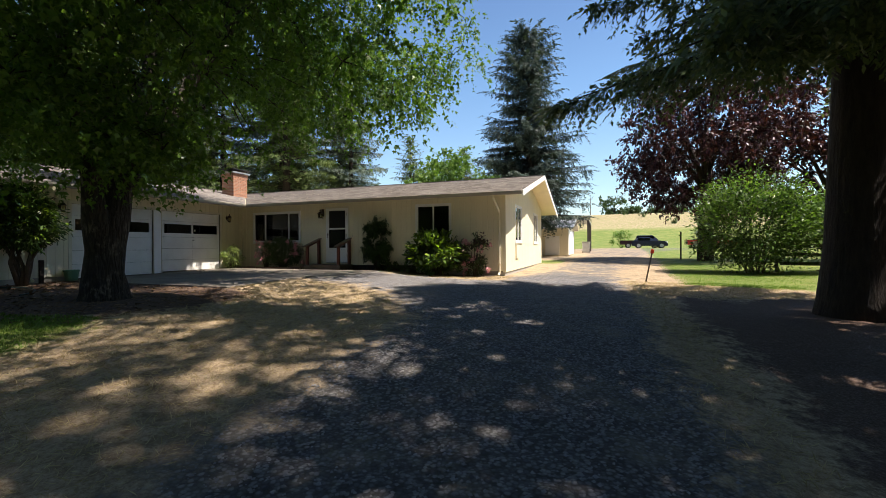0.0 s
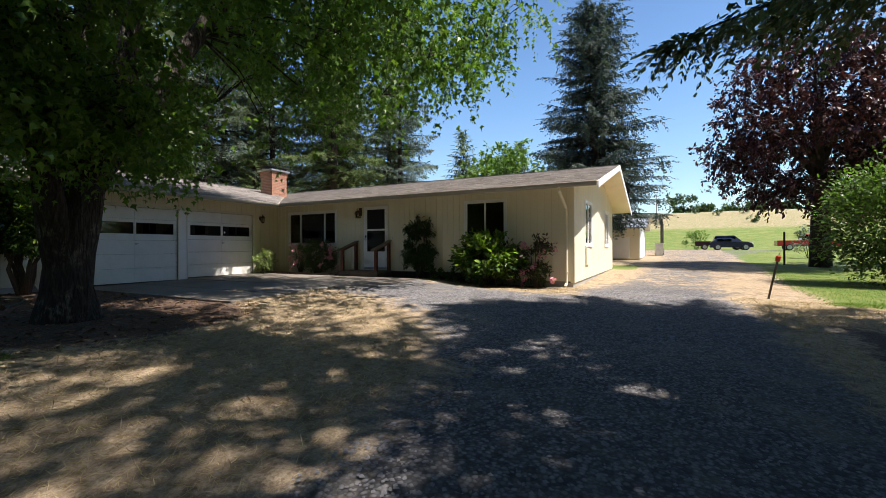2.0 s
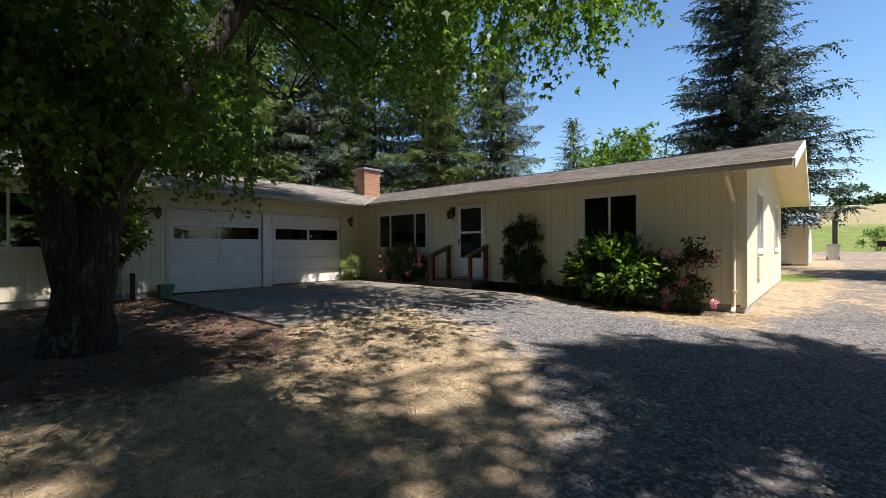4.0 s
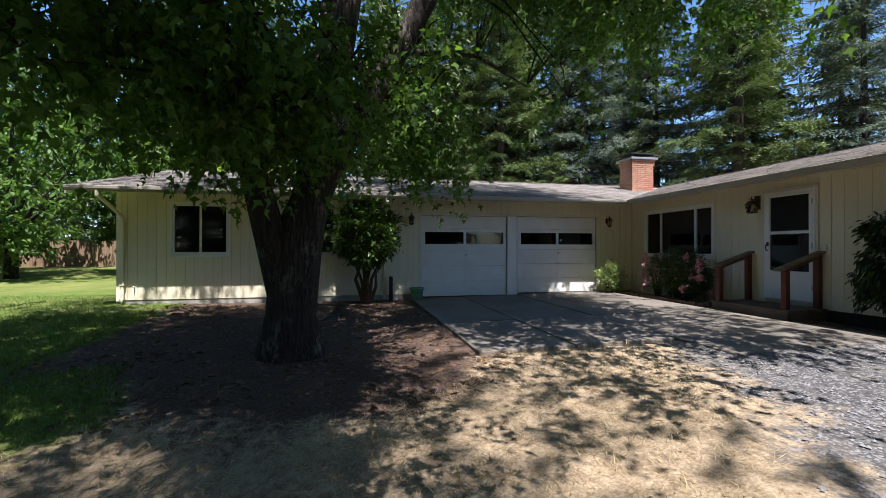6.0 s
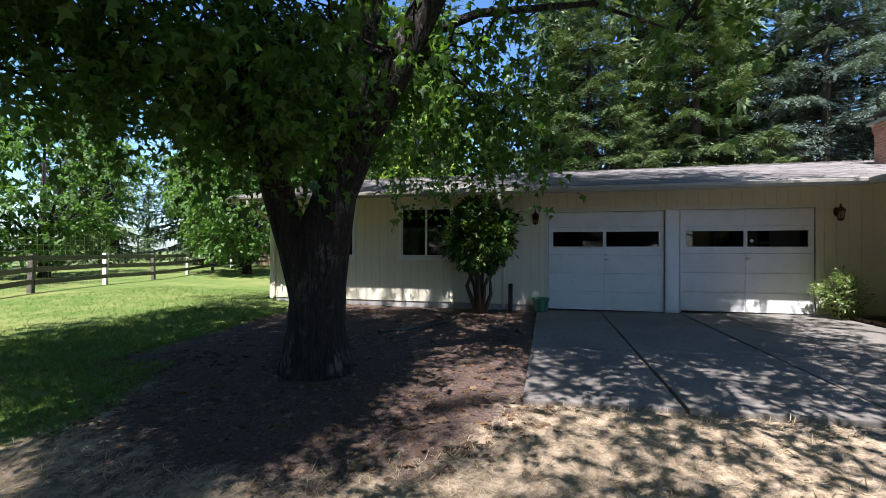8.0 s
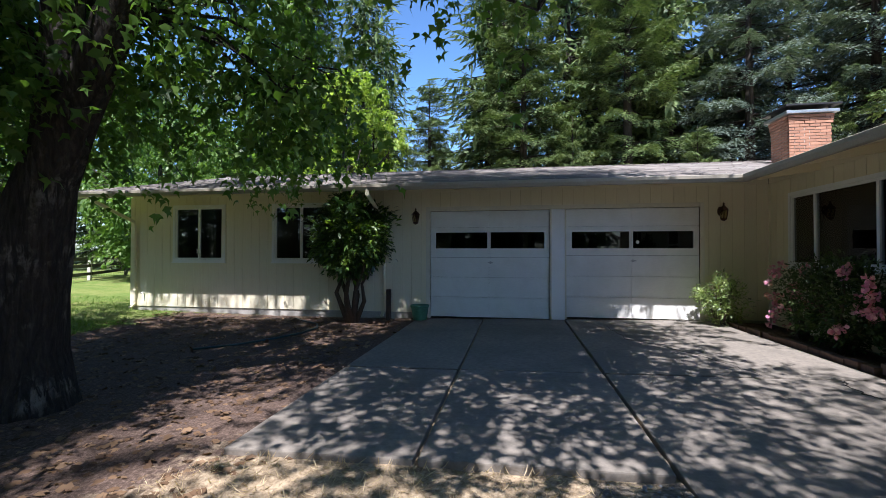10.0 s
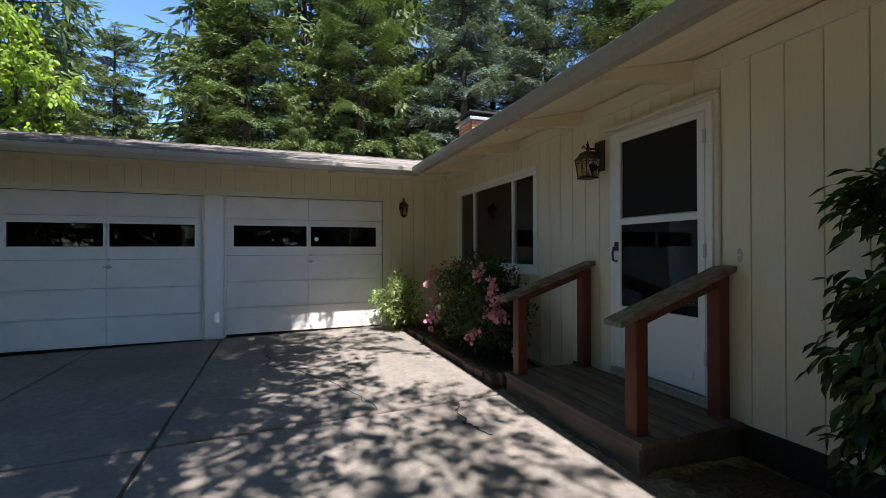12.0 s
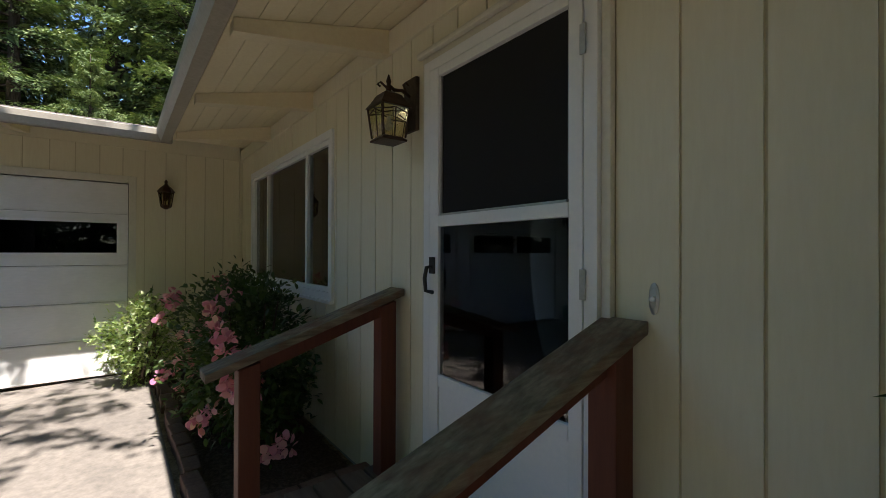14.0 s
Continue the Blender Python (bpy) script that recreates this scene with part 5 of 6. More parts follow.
# ---- shrubs ----
def shrub(name, loc, radii, n, leaf, template, leafmat, label, seed, low=0.15, stems=9, second=None, share=0.0, droop=0.2, cl=0.32, wall=None, flowers=0, petal=None, blossom=0.05, gnarl=0.0, stem_r=0.016, lump=0.0):
    """A bush of stems and leafy sprays. radii: half widths along x and y, and height. wall: leaves behind this local y are left out."""
    g = np.random.default_rng(seed)
    t = thing(name, loc, label, "shrub")
    rx, ry, h = radii
    for k in range(stems):
        a = 2 * math.pi * k / stems + g.uniform(-0.4, 0.4)
        e = Vector((math.cos(a) * rx * g.uniform(0.3, 0.75), math.sin(a) * ry * g.uniform(0.3, 0.75), h * (g.uniform(0.5, 0.92) if not gnarl else g.uniform(0.4, 0.66))))
        f = Vector((e.x * 0.15, e.y * 0.15, -0.05))
        m1 = f.lerp(e, 0.4) + Vector((g.uniform(-1, 1), g.uniform(-1, 1), 0)) * (0.04 + gnarl)
        m2 = f.lerp(e, 0.7) + Vector((g.uniform(-1, 1), g.uniform(-1, 1), 0)) * (0.05 + gnarl)
        part("stem", tube(bmesh.new(), [f, m1, m2, e], [stem_r * 1.5, stem_r, stem_r * 0.7, stem_r * 0.3], 5), M["stem"], t, smooth=True)
    nc = max(12, n // 45)
    u = rand_dirs(nc, g) * (g.uniform(0.2, 1, (nc, 1)) ** 0.4)
    c = u * np.array([rx, ry, h * (1 - low) / 2]) * g.uniform(0.82, 1.08, (nc, 1)) + np.array([0, 0, h * (1 + low) / 2])
    if lump:
        k = np.array([1 + lump * 2.2 * noise.noise(Vector(q) * 1.7 + Vector((seed, 0, 0))) for q in u])[:, None]
        c = (c - np.array([0, 0, h * 0.6])) * k + np.array([0, 0, h * 0.6])
    pick = g.integers(0, nc, n)
    P = c[pick] + g.normal(size=(n, 3)) * cl * min(rx, ry, h / 2) * 0.55
    out = unit(u[pick] * np.array([1, 1, 0.6]) + g.normal(size=(n, 3)) * 0.55)
    D = out + np.array([0, 0, 0.25 - droop])
    N = np.array([0, 0, 1.0]) + out * 0.3 + g.normal(size=(n, 3)) * 0.4
    keep = P[:, 2] > 0.02
    if wall is not None:
        keep &= (P[:, 1] + np.maximum(0, unit(D)[:, 1]) * leaf) < wall
    P, D, N = P[keep], D[keep], N[keep]
    mats, idx = [leafmat], np.zeros(len(P), int)
    if second is not None:
        mats.append(second)
        idx = (g.uniform(size=len(P)) < share * np.clip((P[:, 2] / h) * 1.6, 0, 1)).astype(int)
    link("foliage", leaves("foliage", P, D, N, g.uniform(0.6, 1.15, len(P)) * leaf, template, mats, idx), t)
    for k in range(flowers):
        d = rand_dirs(1, g, 0.1)[0]
        d[1] = -abs(d[1])
        d[2] = g.uniform(-0.75, 0.7)
        p = d * np.array([rx, ry, h * (1 - low) / 2]) * 1.1 + np.array([0, 0, h * (1 + low) / 2])
        m = int(g.integers(3, 6)) * 14
        heads = p + g.normal(size=(m // 14, 3)) * blossom * 1.1
        Q = np.repeat(heads, 14, 0) + g.normal(size=(m, 3)) * blossom * 0.28
        p = np.repeat(heads, 14, 0)
        Dq = unit(Q - p) + g.normal(size=(m, 3)) * 0.4 + np.array([0, -0.3, 0.2])
        ob = link("blossom", leaves("blossom", Q, Dq, g.normal(size=(m, 3)) + np.array([0, -1, 0.6]), g.uniform(0.7, 1.2, m) * blossom, LEAF_PETAL, [petal or M["petal"]]), t)
    return t


LEAF_PETAL = np.array([(0, 0, 0), (0.3, 0.36, 0.1), (0.75, 0.42, 0.05), (1, 0.12, -0.05), (1, -0.12, -0.05), (0.75, -0.42, 0.05), (0.3, -0.36, 0.1)])
LEAF_LONG = LEAF_OVAL * np.array([1, 0.85, 1.4])

# gnarled rhododendron by the garage
rh = shrub("rhododendron", (-13.85, 6.6, 0.58), (0.64, 0.68, 2.5), 9000, 0.135, LEAF_LONG, M["rhodo"], "dark rhododendron on gnarled bare stems beside the garage", 41, 0.34, 8, M["bright"], 0.22, 0.3, cl=0.26, gnarl=0.09, stem_r=0.042, lump=0.22)
shrub("climbing_shrub", (-7.98, 14.02, 0.58), (0.52, 0.32, 1.98), 4300, 0.13, LEAF_LONG * np.array([1, 0.8, 1]), M["rhodo"], "tall dark shrub with long drooping leaves against the wall", 42, 0.05, 9, droop=1.0, wall=0.26)
shrub("broadleaf_shrub", (-5.5, 13.62, 0.50), (0.95, 0.62, 1.42), 2600, 0.21, LEAF_OVAL, M["rhodo"], "rounded shrub with broad bright green leaves under the window", 43, 0.05, 10, M["bright"], 0.5, 0.05, wall=0.62)
shrub("pink_azalea", (-4.22, 13.75, 0.50), (0.48, 0.40, 1.36), 1300, 0.10, LEAF_OVAL, M["rose"], "loose reddish shrub with a few pink blooms", 44, 0.05, 7, M["plum"], 0.5, 0.1, wall=0.5, flowers=9, blossom=0.045)
shrub("rose_bush", (-12.0, 13.80, 0.70), (0.92, 0.42, 1.2), 8500, 0.062, LEAF_OVAL, M["rose"], "rose bush with clusters of pink blooms in the bed", 45, 0.02, 14, droop=0.1, wall=0.44, flowers=10, blossom=0.05)
shrub("rose_bush", (-12.9, 13.9, 0.70), (0.42, 0.32, 1.15), 1900, 0.055, LEAF_FERN, M["rose"], "fine-leaved dark green rose shoots by the window", 46, 0.02, 9, wall=0.36, flowers=6, blossom=0.045)
shrub("variegated_shrub", (-13.96, 13.24, 0.68), (0.40, 0.36, 0.88), 2600, 0.09, LEAF_FERN, M["pale"], "pale variegated shrub in the corner of the bed", 47, 0.02, 9, M["rose"], 0.2, 0.3, wall=0.5)
shrub("low_weed", (-7.35, 13.85, 0.57), (0.34, 0.25, 0.42), 420, 0.12, LEAF_OVAL, M["rhodo"], "low green weeds at the foot of the wall", 48, 0.0, 5, M["bright"], 0.3, wall=0.4)
shrub("low_weed", (-6.7, 13.8, 0.55), (0.3, 0.25, 0.3), 300, 0.1, LEAF_OVAL, M["rose"], "low green weeds at the foot of the wall", 49, 0.0, 5, wall=0.4)
shrub("hedge_shrub", on_ground(5.1, 19.6), (2.05, 1.5, 3.7), 15000, 0.15, LEAF_OVAL, M["rhodo"], "large green shrub beside the lawn", 50, 0.0, 14, M["ash"], 0.55, 0.1, cl=0.3)
shrub("hedge_shrub", on_ground(8.6, 20.2), (2.2, 1.6, 3.4), 10000, 0.16, LEAF_OVAL, M["rhodo"], "large green shrub beside the lawn", 51, 0.0, 12, M["ash"], 0.5, 0.1, cl=0.3)

# ---- porch ----
porch = thing("porch", (-9.95, 13.86, 0.6), "small weathered wooden porch step with red-stained posts and rails", "porch")
DX0, DX1, DZ = -10.74, -9.14, 0.845
for k in range(6):
    y0 = 13.42 + k * 0.145
    bm = box(bmesh.new(), DX0, DX1 + rnd.uniform(-0.01, 0.01), y0, y0 + 0.132, DZ - 0.038, DZ + rnd.uniform(-0.003, 0.003), 0.006)
    part("deck_board", bm, M["deck"], porch, world=True)
part("skirt", boxes((DX0 + 0.02, DX1 - 0.02, 13.425, 13.465, 0.54, DZ - 0.04), bevel=0.004), M["deck"], porch, world=True)
part("skirt", boxes((DX1 - 0.058, DX1 - 0.018, 13.467, 14.27, 0.54, DZ - 0.04), bevel=0.004), M["deck"], porch, world=True)
part("skirt", boxes((DX0 + 0.018, DX0 + 0.058, 13.467, 14.27, 0.54, DZ - 0.04), bevel=0.004), M["deck"], porch, world=True)
for x in (-10.62, -9.265):
    for y, zt in ((13.51, 1.545), (14.21, 1.775)):
        bm = box(bmesh.new(), x - 0.046, x + 0.046, y - 0.046, y + 0.046, DZ - 0.2 if y < 14 else DZ + 0.001, zt, 0.006)
        for v in bm.verts:
            if v.co.z > zt - 0.05:
                v.co.z += (v.co.y - y) * 0.30
        part("post", bm, M["redpost"], porch, "red-stained square post", world=True)
    bm = box(bmesh.new(), x - 0.075, x + 0.075, 13.33, 14.29, -0.02, 0.02, 0.007)
    for v in bm.verts:
        v.co.z += 1.582 + (v.co.y - 13.51) * 0.325
    rail = part("handrail", bm, M["railtop"], porch, "worn grey-brown rail top with chipped red stain", world=True)
    bm = box(bmesh.new(), x - 0.02, x + 0.02, 13.557, 14.163, -0.095, -0.021, 0.003)
    for v in bm.verts:
        v.co.z += 1.582 + (v.co.y - 13.51) * 0.325
    part("rail_brace", bm, M["redpost"], rail)

# ---- storm door ----
door = new("storm_door")
door.parent = house
door.matrix_parent_inverse = Matrix.Translation(-house.matrix_basis.translation)
tagged(door, "white storm door with dark screen above and glass below")
dx0, dx1, dz0, dz1, dy = -10.265, -9.39, 0.93, 2.935, FY - 0.03
bm = bmesh.new()
for x0, x1, z0, z1 in ((dx0 - 0.05, dx0, dz0, dz1 + 0.05), (dx1, dx1 + 0.05, dz0, dz1 + 0.05), (dx0, dx1, dz1, dz1 + 0.05)):
    box(bm, x0, x1, FY - 0.045, FY + 0.12, z0, z1, 0.004)
part("door_frame", bm, M["white"], door)
bm = bmesh.new()
for x0, x1, z0, z1 in ((dx0 - 0.085, dx0 - 0.052, dz0, dz1 + 0.09), (dx1 + 0.052, dx1 + 0.085, dz0, dz1 + 0.09), (dx0 - 0.052, dx1 + 0.052, dz1 + 0.052, dz1 + 0.09)):
    box(bm, x0, x1, FY - 0.028, FY - 0.001, z0, z1, 0.004)
part("door_casing", bm, M["trim"], door)
bm = bmesh.new()
for x0, x1, z0, z1 in ((dx0 + 0.004, dx0 + 0.075, dz0 + 0.01, dz1 - 0.004), (dx1 - 0.058, dx1 - 0.004, dz0 + 0.01, dz1 - 0.004), (dx0 + 0.076, dx1 - 0.059, dz1 - 0.045, dz1 - 0.004), (dx0 + 0.076, dx1 - 0.059, 2.175, 2.225), (dx0 + 0.076, dx1 - 0.059, 1.42, 1.475)):
    box(bm, x0, x1, dy - 0.018, dy + 0.018, z0, z1, 0.004)
part("leaf_frame", bm, M["white"], door)
part("kick_panel", boxes((dx0 + 0.076, dx1 - 0.059, dy - 0.010, dy + 0.012, dz0 + 0.01, 1.419), bevel=0.003), M["white"], door)
part("panel_moulding", boxes((dx0 + 0.10, dx1 - 0.10, dy - 0.016, dy - 0.011, dz0 + 0.09, dz0 + 0.10), (dx0 + 0.10, dx0 + 0.11, dy - 0.016, dy - 0.011, dz0 + 0.101, dz0 + 0.17), (dx1 - 0.11, dx1 - 0.10, dy - 0.016, dy - 0.011, dz0 + 0.101, dz0 + 0.17)), M["white"], door)
part("drip_cap", boxes((dx0 - 0.10, dx1 + 0.10, FY - 0.06, FY - 0.029, dz1 + 0.085, dz1 + 0.115), bevel=0.010), M["trim"], door, "cream rounded drip cap")
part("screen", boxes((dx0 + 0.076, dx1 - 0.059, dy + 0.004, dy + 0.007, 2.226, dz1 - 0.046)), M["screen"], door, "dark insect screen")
part("screen_bead", boxes((dx0 + 0.076, dx1 - 0.076, dy - 0.006, dy + 0.003, 2.226, 2.236), (dx0 + 0.076, dx0 + 0.086, dy - 0.006, dy + 0.003, 2.237, dz1 - 0.047), (dx1 - 0.069, dx1 - 0.059, dy - 0.006, dy + 0.003, 2.237, dz1 - 0.047)), M["steel"], door)
g = part("pane", boxes((dx0 + 0.076, dx1 - 0.059, dy - 0.003, dy + 0.001, 1.476, 2.174)), M["glass"], door)
g.visible_shadow = False
# near-black sheet: the shade of the doorway is put into its colour
part("doorway_dark_sheet", boxes((dx0 + 0.002, dx1 - 0.002, FY + 0.06, FY + 0.10, dz0 + 0.02, dz1 - 0.002)), M["screen"], door, "near-black sheet standing in for the shaded doorway")
bm = bmesh.new()
tube(bm, [(dx0 + 0.035, dy - 0.02, 1.985), (dx0 + 0.035, dy - 0.055, 1.98), (dx0 + 0.03, dy - 0.062, 1.93), (dx0 + 0.033, dy - 0.058, 1.87), (dx0 + 0.04, dy - 0.02, 1.86)], 0.010, 8)
box(bm, dx0 + 0.012, dx0 + 0.058, dy - 0.026, dy - 0.019, 1.95, 2.03, 0.003)
part("door_handle", bm, M["black"], door, "black lever handle")
for z in (1.2, 1.95, 2.75):
    part("hinge", boxes((dx1 - 0.01, dx1 + 0.012, dy - 0.026, dy - 0.0185, z - 0.05, z + 0.05), bevel=0.002), M["steel"], door)
part("threshold", boxes((dx0 - 0.04, dx1 + 0.04, FY - 0.06, FY + 0.08, dz0 - 0.04, dz0), bevel=0.005), M["steel"], house, world=True)

# doorbell, vent cover, meter box
bell = thing("doorbell", (-9.18, FY, 1.92), "small grey oval doorbell plate on the siding", "doorbell")
bell.scale = (0.9, 0.9, 0.9)
bm = bmesh.new()
lathe(bm, [(0.028, 0), (0.028, 0.004), (0.018, 0.009), (0.002, 0.010)], 16, pose(0, 0, 0, 90, 0, 0) @ Matrix.Diagonal((0.62, 1.9, 1, 1)))
part("plate", bm, M["steel"], bell)
bm = bmesh.new()
lathe(bm, [(0.010, 0.004), (0.010, 0.014), (0.006, 0.016)], 12, pose(0, 0, 0, 90, 0, 0))
part("button", bm, M["white"], bell)
vent = thing("dryer_vent", (-6.78, FY, 1.27), "small beige vent hood on the siding", "vent")
part("hood", boxes((-0.085, 0.085, -0.05, -0.001, -0.09, 0.09), bevel=0.012), M["trim"], vent)
part("flap", boxes((-0.06, 0.06, -0.058, -0.051, -0.07, 0.03), bevel=0.002), M["gutter"], vent)


# ---- lamps ----
def carriage_lamp(loc, rz, s, label):
    t = thing("wall_lantern", loc, label, "wall lamp", "house lanterns", rz=rz)
    t.scale = (s, s, s)
    bm = bmesh.new()
    lathe(bm, [(0.055, 0), (0.055, 0.01), (0.035, 0.022), (0.012, 0.026)], 14, pose(0, 0, 0.02, 90, 0, 0) @ Matrix.Diagonal((0.8, 1.5, 1, 1)))
    tube(bm, [(0, -0.02, 0.02), (0, -0.07, 0.06), (0, -0.12, 0.075), (0, -0.14, 0.05)], 0.010, 8)
    tube(bm, [(0, -0.02, -0.03), (0, -0.05, -0.10), (0, -0.09, -0.12)], 0.007, 6)
    part("bracket", bm, M["bronze"], t)
    bm = bmesh.new()
    lathe(bm, [(0.018, 0.10), (0.012, 0.12), (0.018, 0.135), (0.004, 0.16)], 10, Matrix.Translation((0, -0.14, 0)))
    lathe(bm, [(0.085, 0.02), (0.08, 0.035), (0.055, 0.07), (0.022, 0.10)], 6, Matrix.Translation((0, -0.14, 0)))
    part("roof_cap", bm, M["bronze"], t)
    bm = bmesh.new()
    for k in range(6):
        a = 2 * math.pi * k / 6
        tube(bm, [(0.07 * math.cos(a), -0.14 + 0.07 * math.sin(a), 0.022), (0.05 * math.cos(a), -0.14 + 0.05 * math.sin(a), -0.12)], 0.005, 5)
    lathe(bm, [(0.012, -0.16), (0.045, -0.14), (0.055, -0.125), (0.052, -0.115)], 6, Matrix.Translation((0, -0.14, 0)))
    part("cage", bm, M["bronze"], t)
    bm = bmesh.new()
    lathe(bm, [(0.045, -0.112), (0.064, 0.018)], 6, Matrix.Translation((0, -0.14, 0)))
    part("glass", bm, M["lampglass"], t).visible_shadow = False
    return t


carriage_lamp((GX, 7.76, 2.68), 90, 1.05, "small bronze carriage lantern beside the garage door")
carriage_lamp((GX, 13.47, 2.69), 90, 1.05, "small bronze carriage lantern beside the garage door")

pl = thing("porch_lantern", (-10.48, FY, 2.795), "large bronze porch lantern on a wooden plate", "wall lamp", "house lanterns")
pl.scale = (0.8, 0.8, 0.8)
part("plate", boxes((-0.075, 0.075, -0.03, -0.001, -0.13, 0.22), bevel=0.005), M["stem"], pl, "dark wooden backing plate")
bm = bmesh.new()
tube(bm, [(0, -0.03, 0.10), (0, -0.09, 0.13), (0, -0.15, 0.12), (0, -0.19, 0.145), (0, -0.2, 0.10)], 0.012, 8)
tube(bm, [(0, -0.06, 0.12), (0, -0.08, 0.17), (0, -0.06, 0.19), (0, -0.045, 0.17)], 0.008, 6)
tube(bm, [(0, -0.2, 0.12), (0, -0.25, 0.15), (0, -0.27, 0.13), (0, -0.25, 0.12)], 0.008, 6)
lathe(bm, [(0.012, 0.09), (0.02, 0.12), (0.012, 0.15), (0.018, 0.165), (0.004, 0.21)], 10, Matrix.Translation((0, -0.19, 0)))
part("scroll_arm", bm, M["bronze"], pl)
bm = bmesh.new()
lathe(bm, [(0.155, -0.01), (0.15, 0.0), (0.115, 0.035), (0.085, 0.075), (0.03, 0.10), (0.004, 0.105)], 4, Matrix.Translation((0, -0.19, 0)) @ pose(0, 0, 0, 0, 0, 45))
part("hood", bm, M["bronze"], pl)
bm = bmesh.new()
for sx in (-1, 1):
    for sy in (-1, 1):
        tube(bm, [(0.098 * sx, -0.19 + 0.098 * sy, -0.01), (0.078 * sx, -0.19 + 0.078 * sy, -0.2)], 0.007, 5)
for k in range(4):
    m4 = Matrix.Translation((0, -0.19, 0)) @ pose(0, 0, 0, 0, 0, 90 * k)
    tube(bm, [m4 @ Vector((-0.09, -0.092, -0.045)), m4 @ Vector((0, -0.094, -0.02)), m4 @ Vector((0.09, -0.092, -0.045))], 0.0045, 4)
    tube(bm, [m4 @ Vector((0, -0.094, -0.02)), m4 @ Vector((0, -0.078, -0.2))], 0.004, 4)
lathe(bm, [(0.12, -0.225), (0.125, -0.215), (0.10, -0.2), (0.09, -0.195)], 4, Matrix.Translation((0, -0.19, 0)) @ pose(0, 0, 0, 0, 0, 45))
part("cage", bm, M["bronze"], pl)
bm = bmesh.new()
lathe(bm, [(0.103, -0.193), (0.13, -0.012)], 4, Matrix.Translation((0, -0.19, 0)) @ pose(0, 0, 0, 0, 0, 45))
part("glass", bm, M["lampglass"], pl).visible_shadow = False
bm = bmesh.new()
lathe(bm, [(0.012, -0.06), (0.014, -0.08), (0.028, -0.12), (0.02, -0.14), (0.004, -0.15)], 12, Matrix.Translation((0, -0.19, 0)))
part("bulb", bm, M["white"], pl)

# ---- bed edging, pot, post, hose ----
edge = thing("brick_edging", (-12.6, 13.40, 0.68), "low row of worn brown edging bricks along the flower bed", "edging")
ebm = box(bmesh.new(), -0.098, 0.098, -0.048, 0.048, -0.06, 0.05, 0.008)
eme = bpy.data.meshes.new("brick")
ebm.to_mesh(eme)
ebm.free()
M["edging"] = surface("edging_brick", (0.10, 0.055, 0.04), (0.19, 0.115, 0.085), 30, 4, 0.4, 0.9, 0.6, vary=0.4)
eme.materials.append(M["edging"])
for k in range(17):
    ob = link("brick", eme, edge)
    ob.matrix_basis = pose(-14.28 + 0.207 * k + 12.6, rnd.uniform(-0.015, 0.015), slab_z(-13, 13.4) - 0.68 + rnd.uniform(0.0, 0.02), 0, 0, rnd.uniform(-5, 5))
for k in range(4):
    ob = link("brick", eme, edge)
    ob.matrix_basis = pose(-10.84 + 12.6, 0.12 + 0.205 * k, 0.06 + rnd.uniform(0, 0.02), 0, 0, 90 + rnd.uniform(-5, 5))

M["potgreen"] = surface("green_plastic", (0.05, 0.16, 0.10), (0.08, 0.22, 0.14), 40, 4, 0.4, 0.45, 0.15)
pot = thing("plant_pot", (-14.22, 7.88, slab_z(-14.22, 7.88) + 0.002), "green plastic plant pot with a rolled rim", "pot")
bm = bmesh.new()
lathe(bm, [(0.135, 0), (0.14, 0.01), (0.17, 0.24), (0.185, 0.245), (0.19, 0.29), (0.18, 0.295), (0.165, 0.27), (0.155, 0.255)], 20)
part("body", bm, M["potgreen"], pot, smooth=False)
bm = bmesh.new()
lathe(bm, [(0.15, 0.25), (0.155, 0.262)], 16)
part("soil", bm, M["stem"], pot)
bp = thing("wooden_post", (-14.28, 7.22, 0.52), "short dark wooden post by the garage", "post")
part("post", box(bmesh.new(), -0.045, 0.045, -0.045, 0.045, 0, 0.68, 0.008), M["firbark"], bp)
M["hose"] = surface("garden_hose", (0.012, 0.035, 0.04), (0.025, 0.06, 0.065), 30, 4, 0.3, 0.5, 0.2)
hose = thing("garden_hose", (-12.3, 6.2, 0.6), "dark garden hose lying on the mulch", "hose")
hx = [(-11.2, 5.3), (-11.6, 5.7), (-12.1, 6.0), (-12.6, 6.2), (-13.1, 6.25), (-13.5, 6.05), (-13.8, 5.6), (-14.1, 5.3)]
bm = tube(bmesh.new(), [(x + 12.3, y - 6.2, float(ground_z(x, y)) - 0.6 + 0.02) for x, y in hx], 0.016, 8)
part("hose", bm, M["hose"], hose, smooth=True)
spig = thing("hose_bib", (GX + 0.004, 1.35, 0.95), "small pale outdoor tap and pipe on the siding", "tap")
part("pipe", tube(bmesh.new(), [(0, 0, -0.1), (0, 0, 0.05), (0.05, 0, 0.08), (0.09, 0, 0.06)], 0.016, 8), M["white"], spig)

# ---- stake ----
st = thing("marker_stake", on_ground(0.9, 14.3), "leaning metal marker stake with a bright red top", "stake")
M["red"] = surface("signal_red", (0.6, 0.06, 0.03), (0.75, 0.1, 0.05), 30, 4, 0.2, 0.5, 0.2)
lean = pose(0, 0, 0, 0, 11, 0)
bm = box(bmesh.new(), -0.02, 0.02, -0.012, 0.012, -0.1, 0.86, 0.002, lean)
box(bm, -0.004, 0.004, -0.03, -0.0125, -0.1, 0.86, 0.0, lean)
part("stake", bm, M["fencewood"], st)
bm = box(bmesh.new(), -0.045, 0.045, -0.035, 0.035, 0.86, 0.98, 0.012, lean)
part("reflector", bm, M["red"], st, "red reflector block")
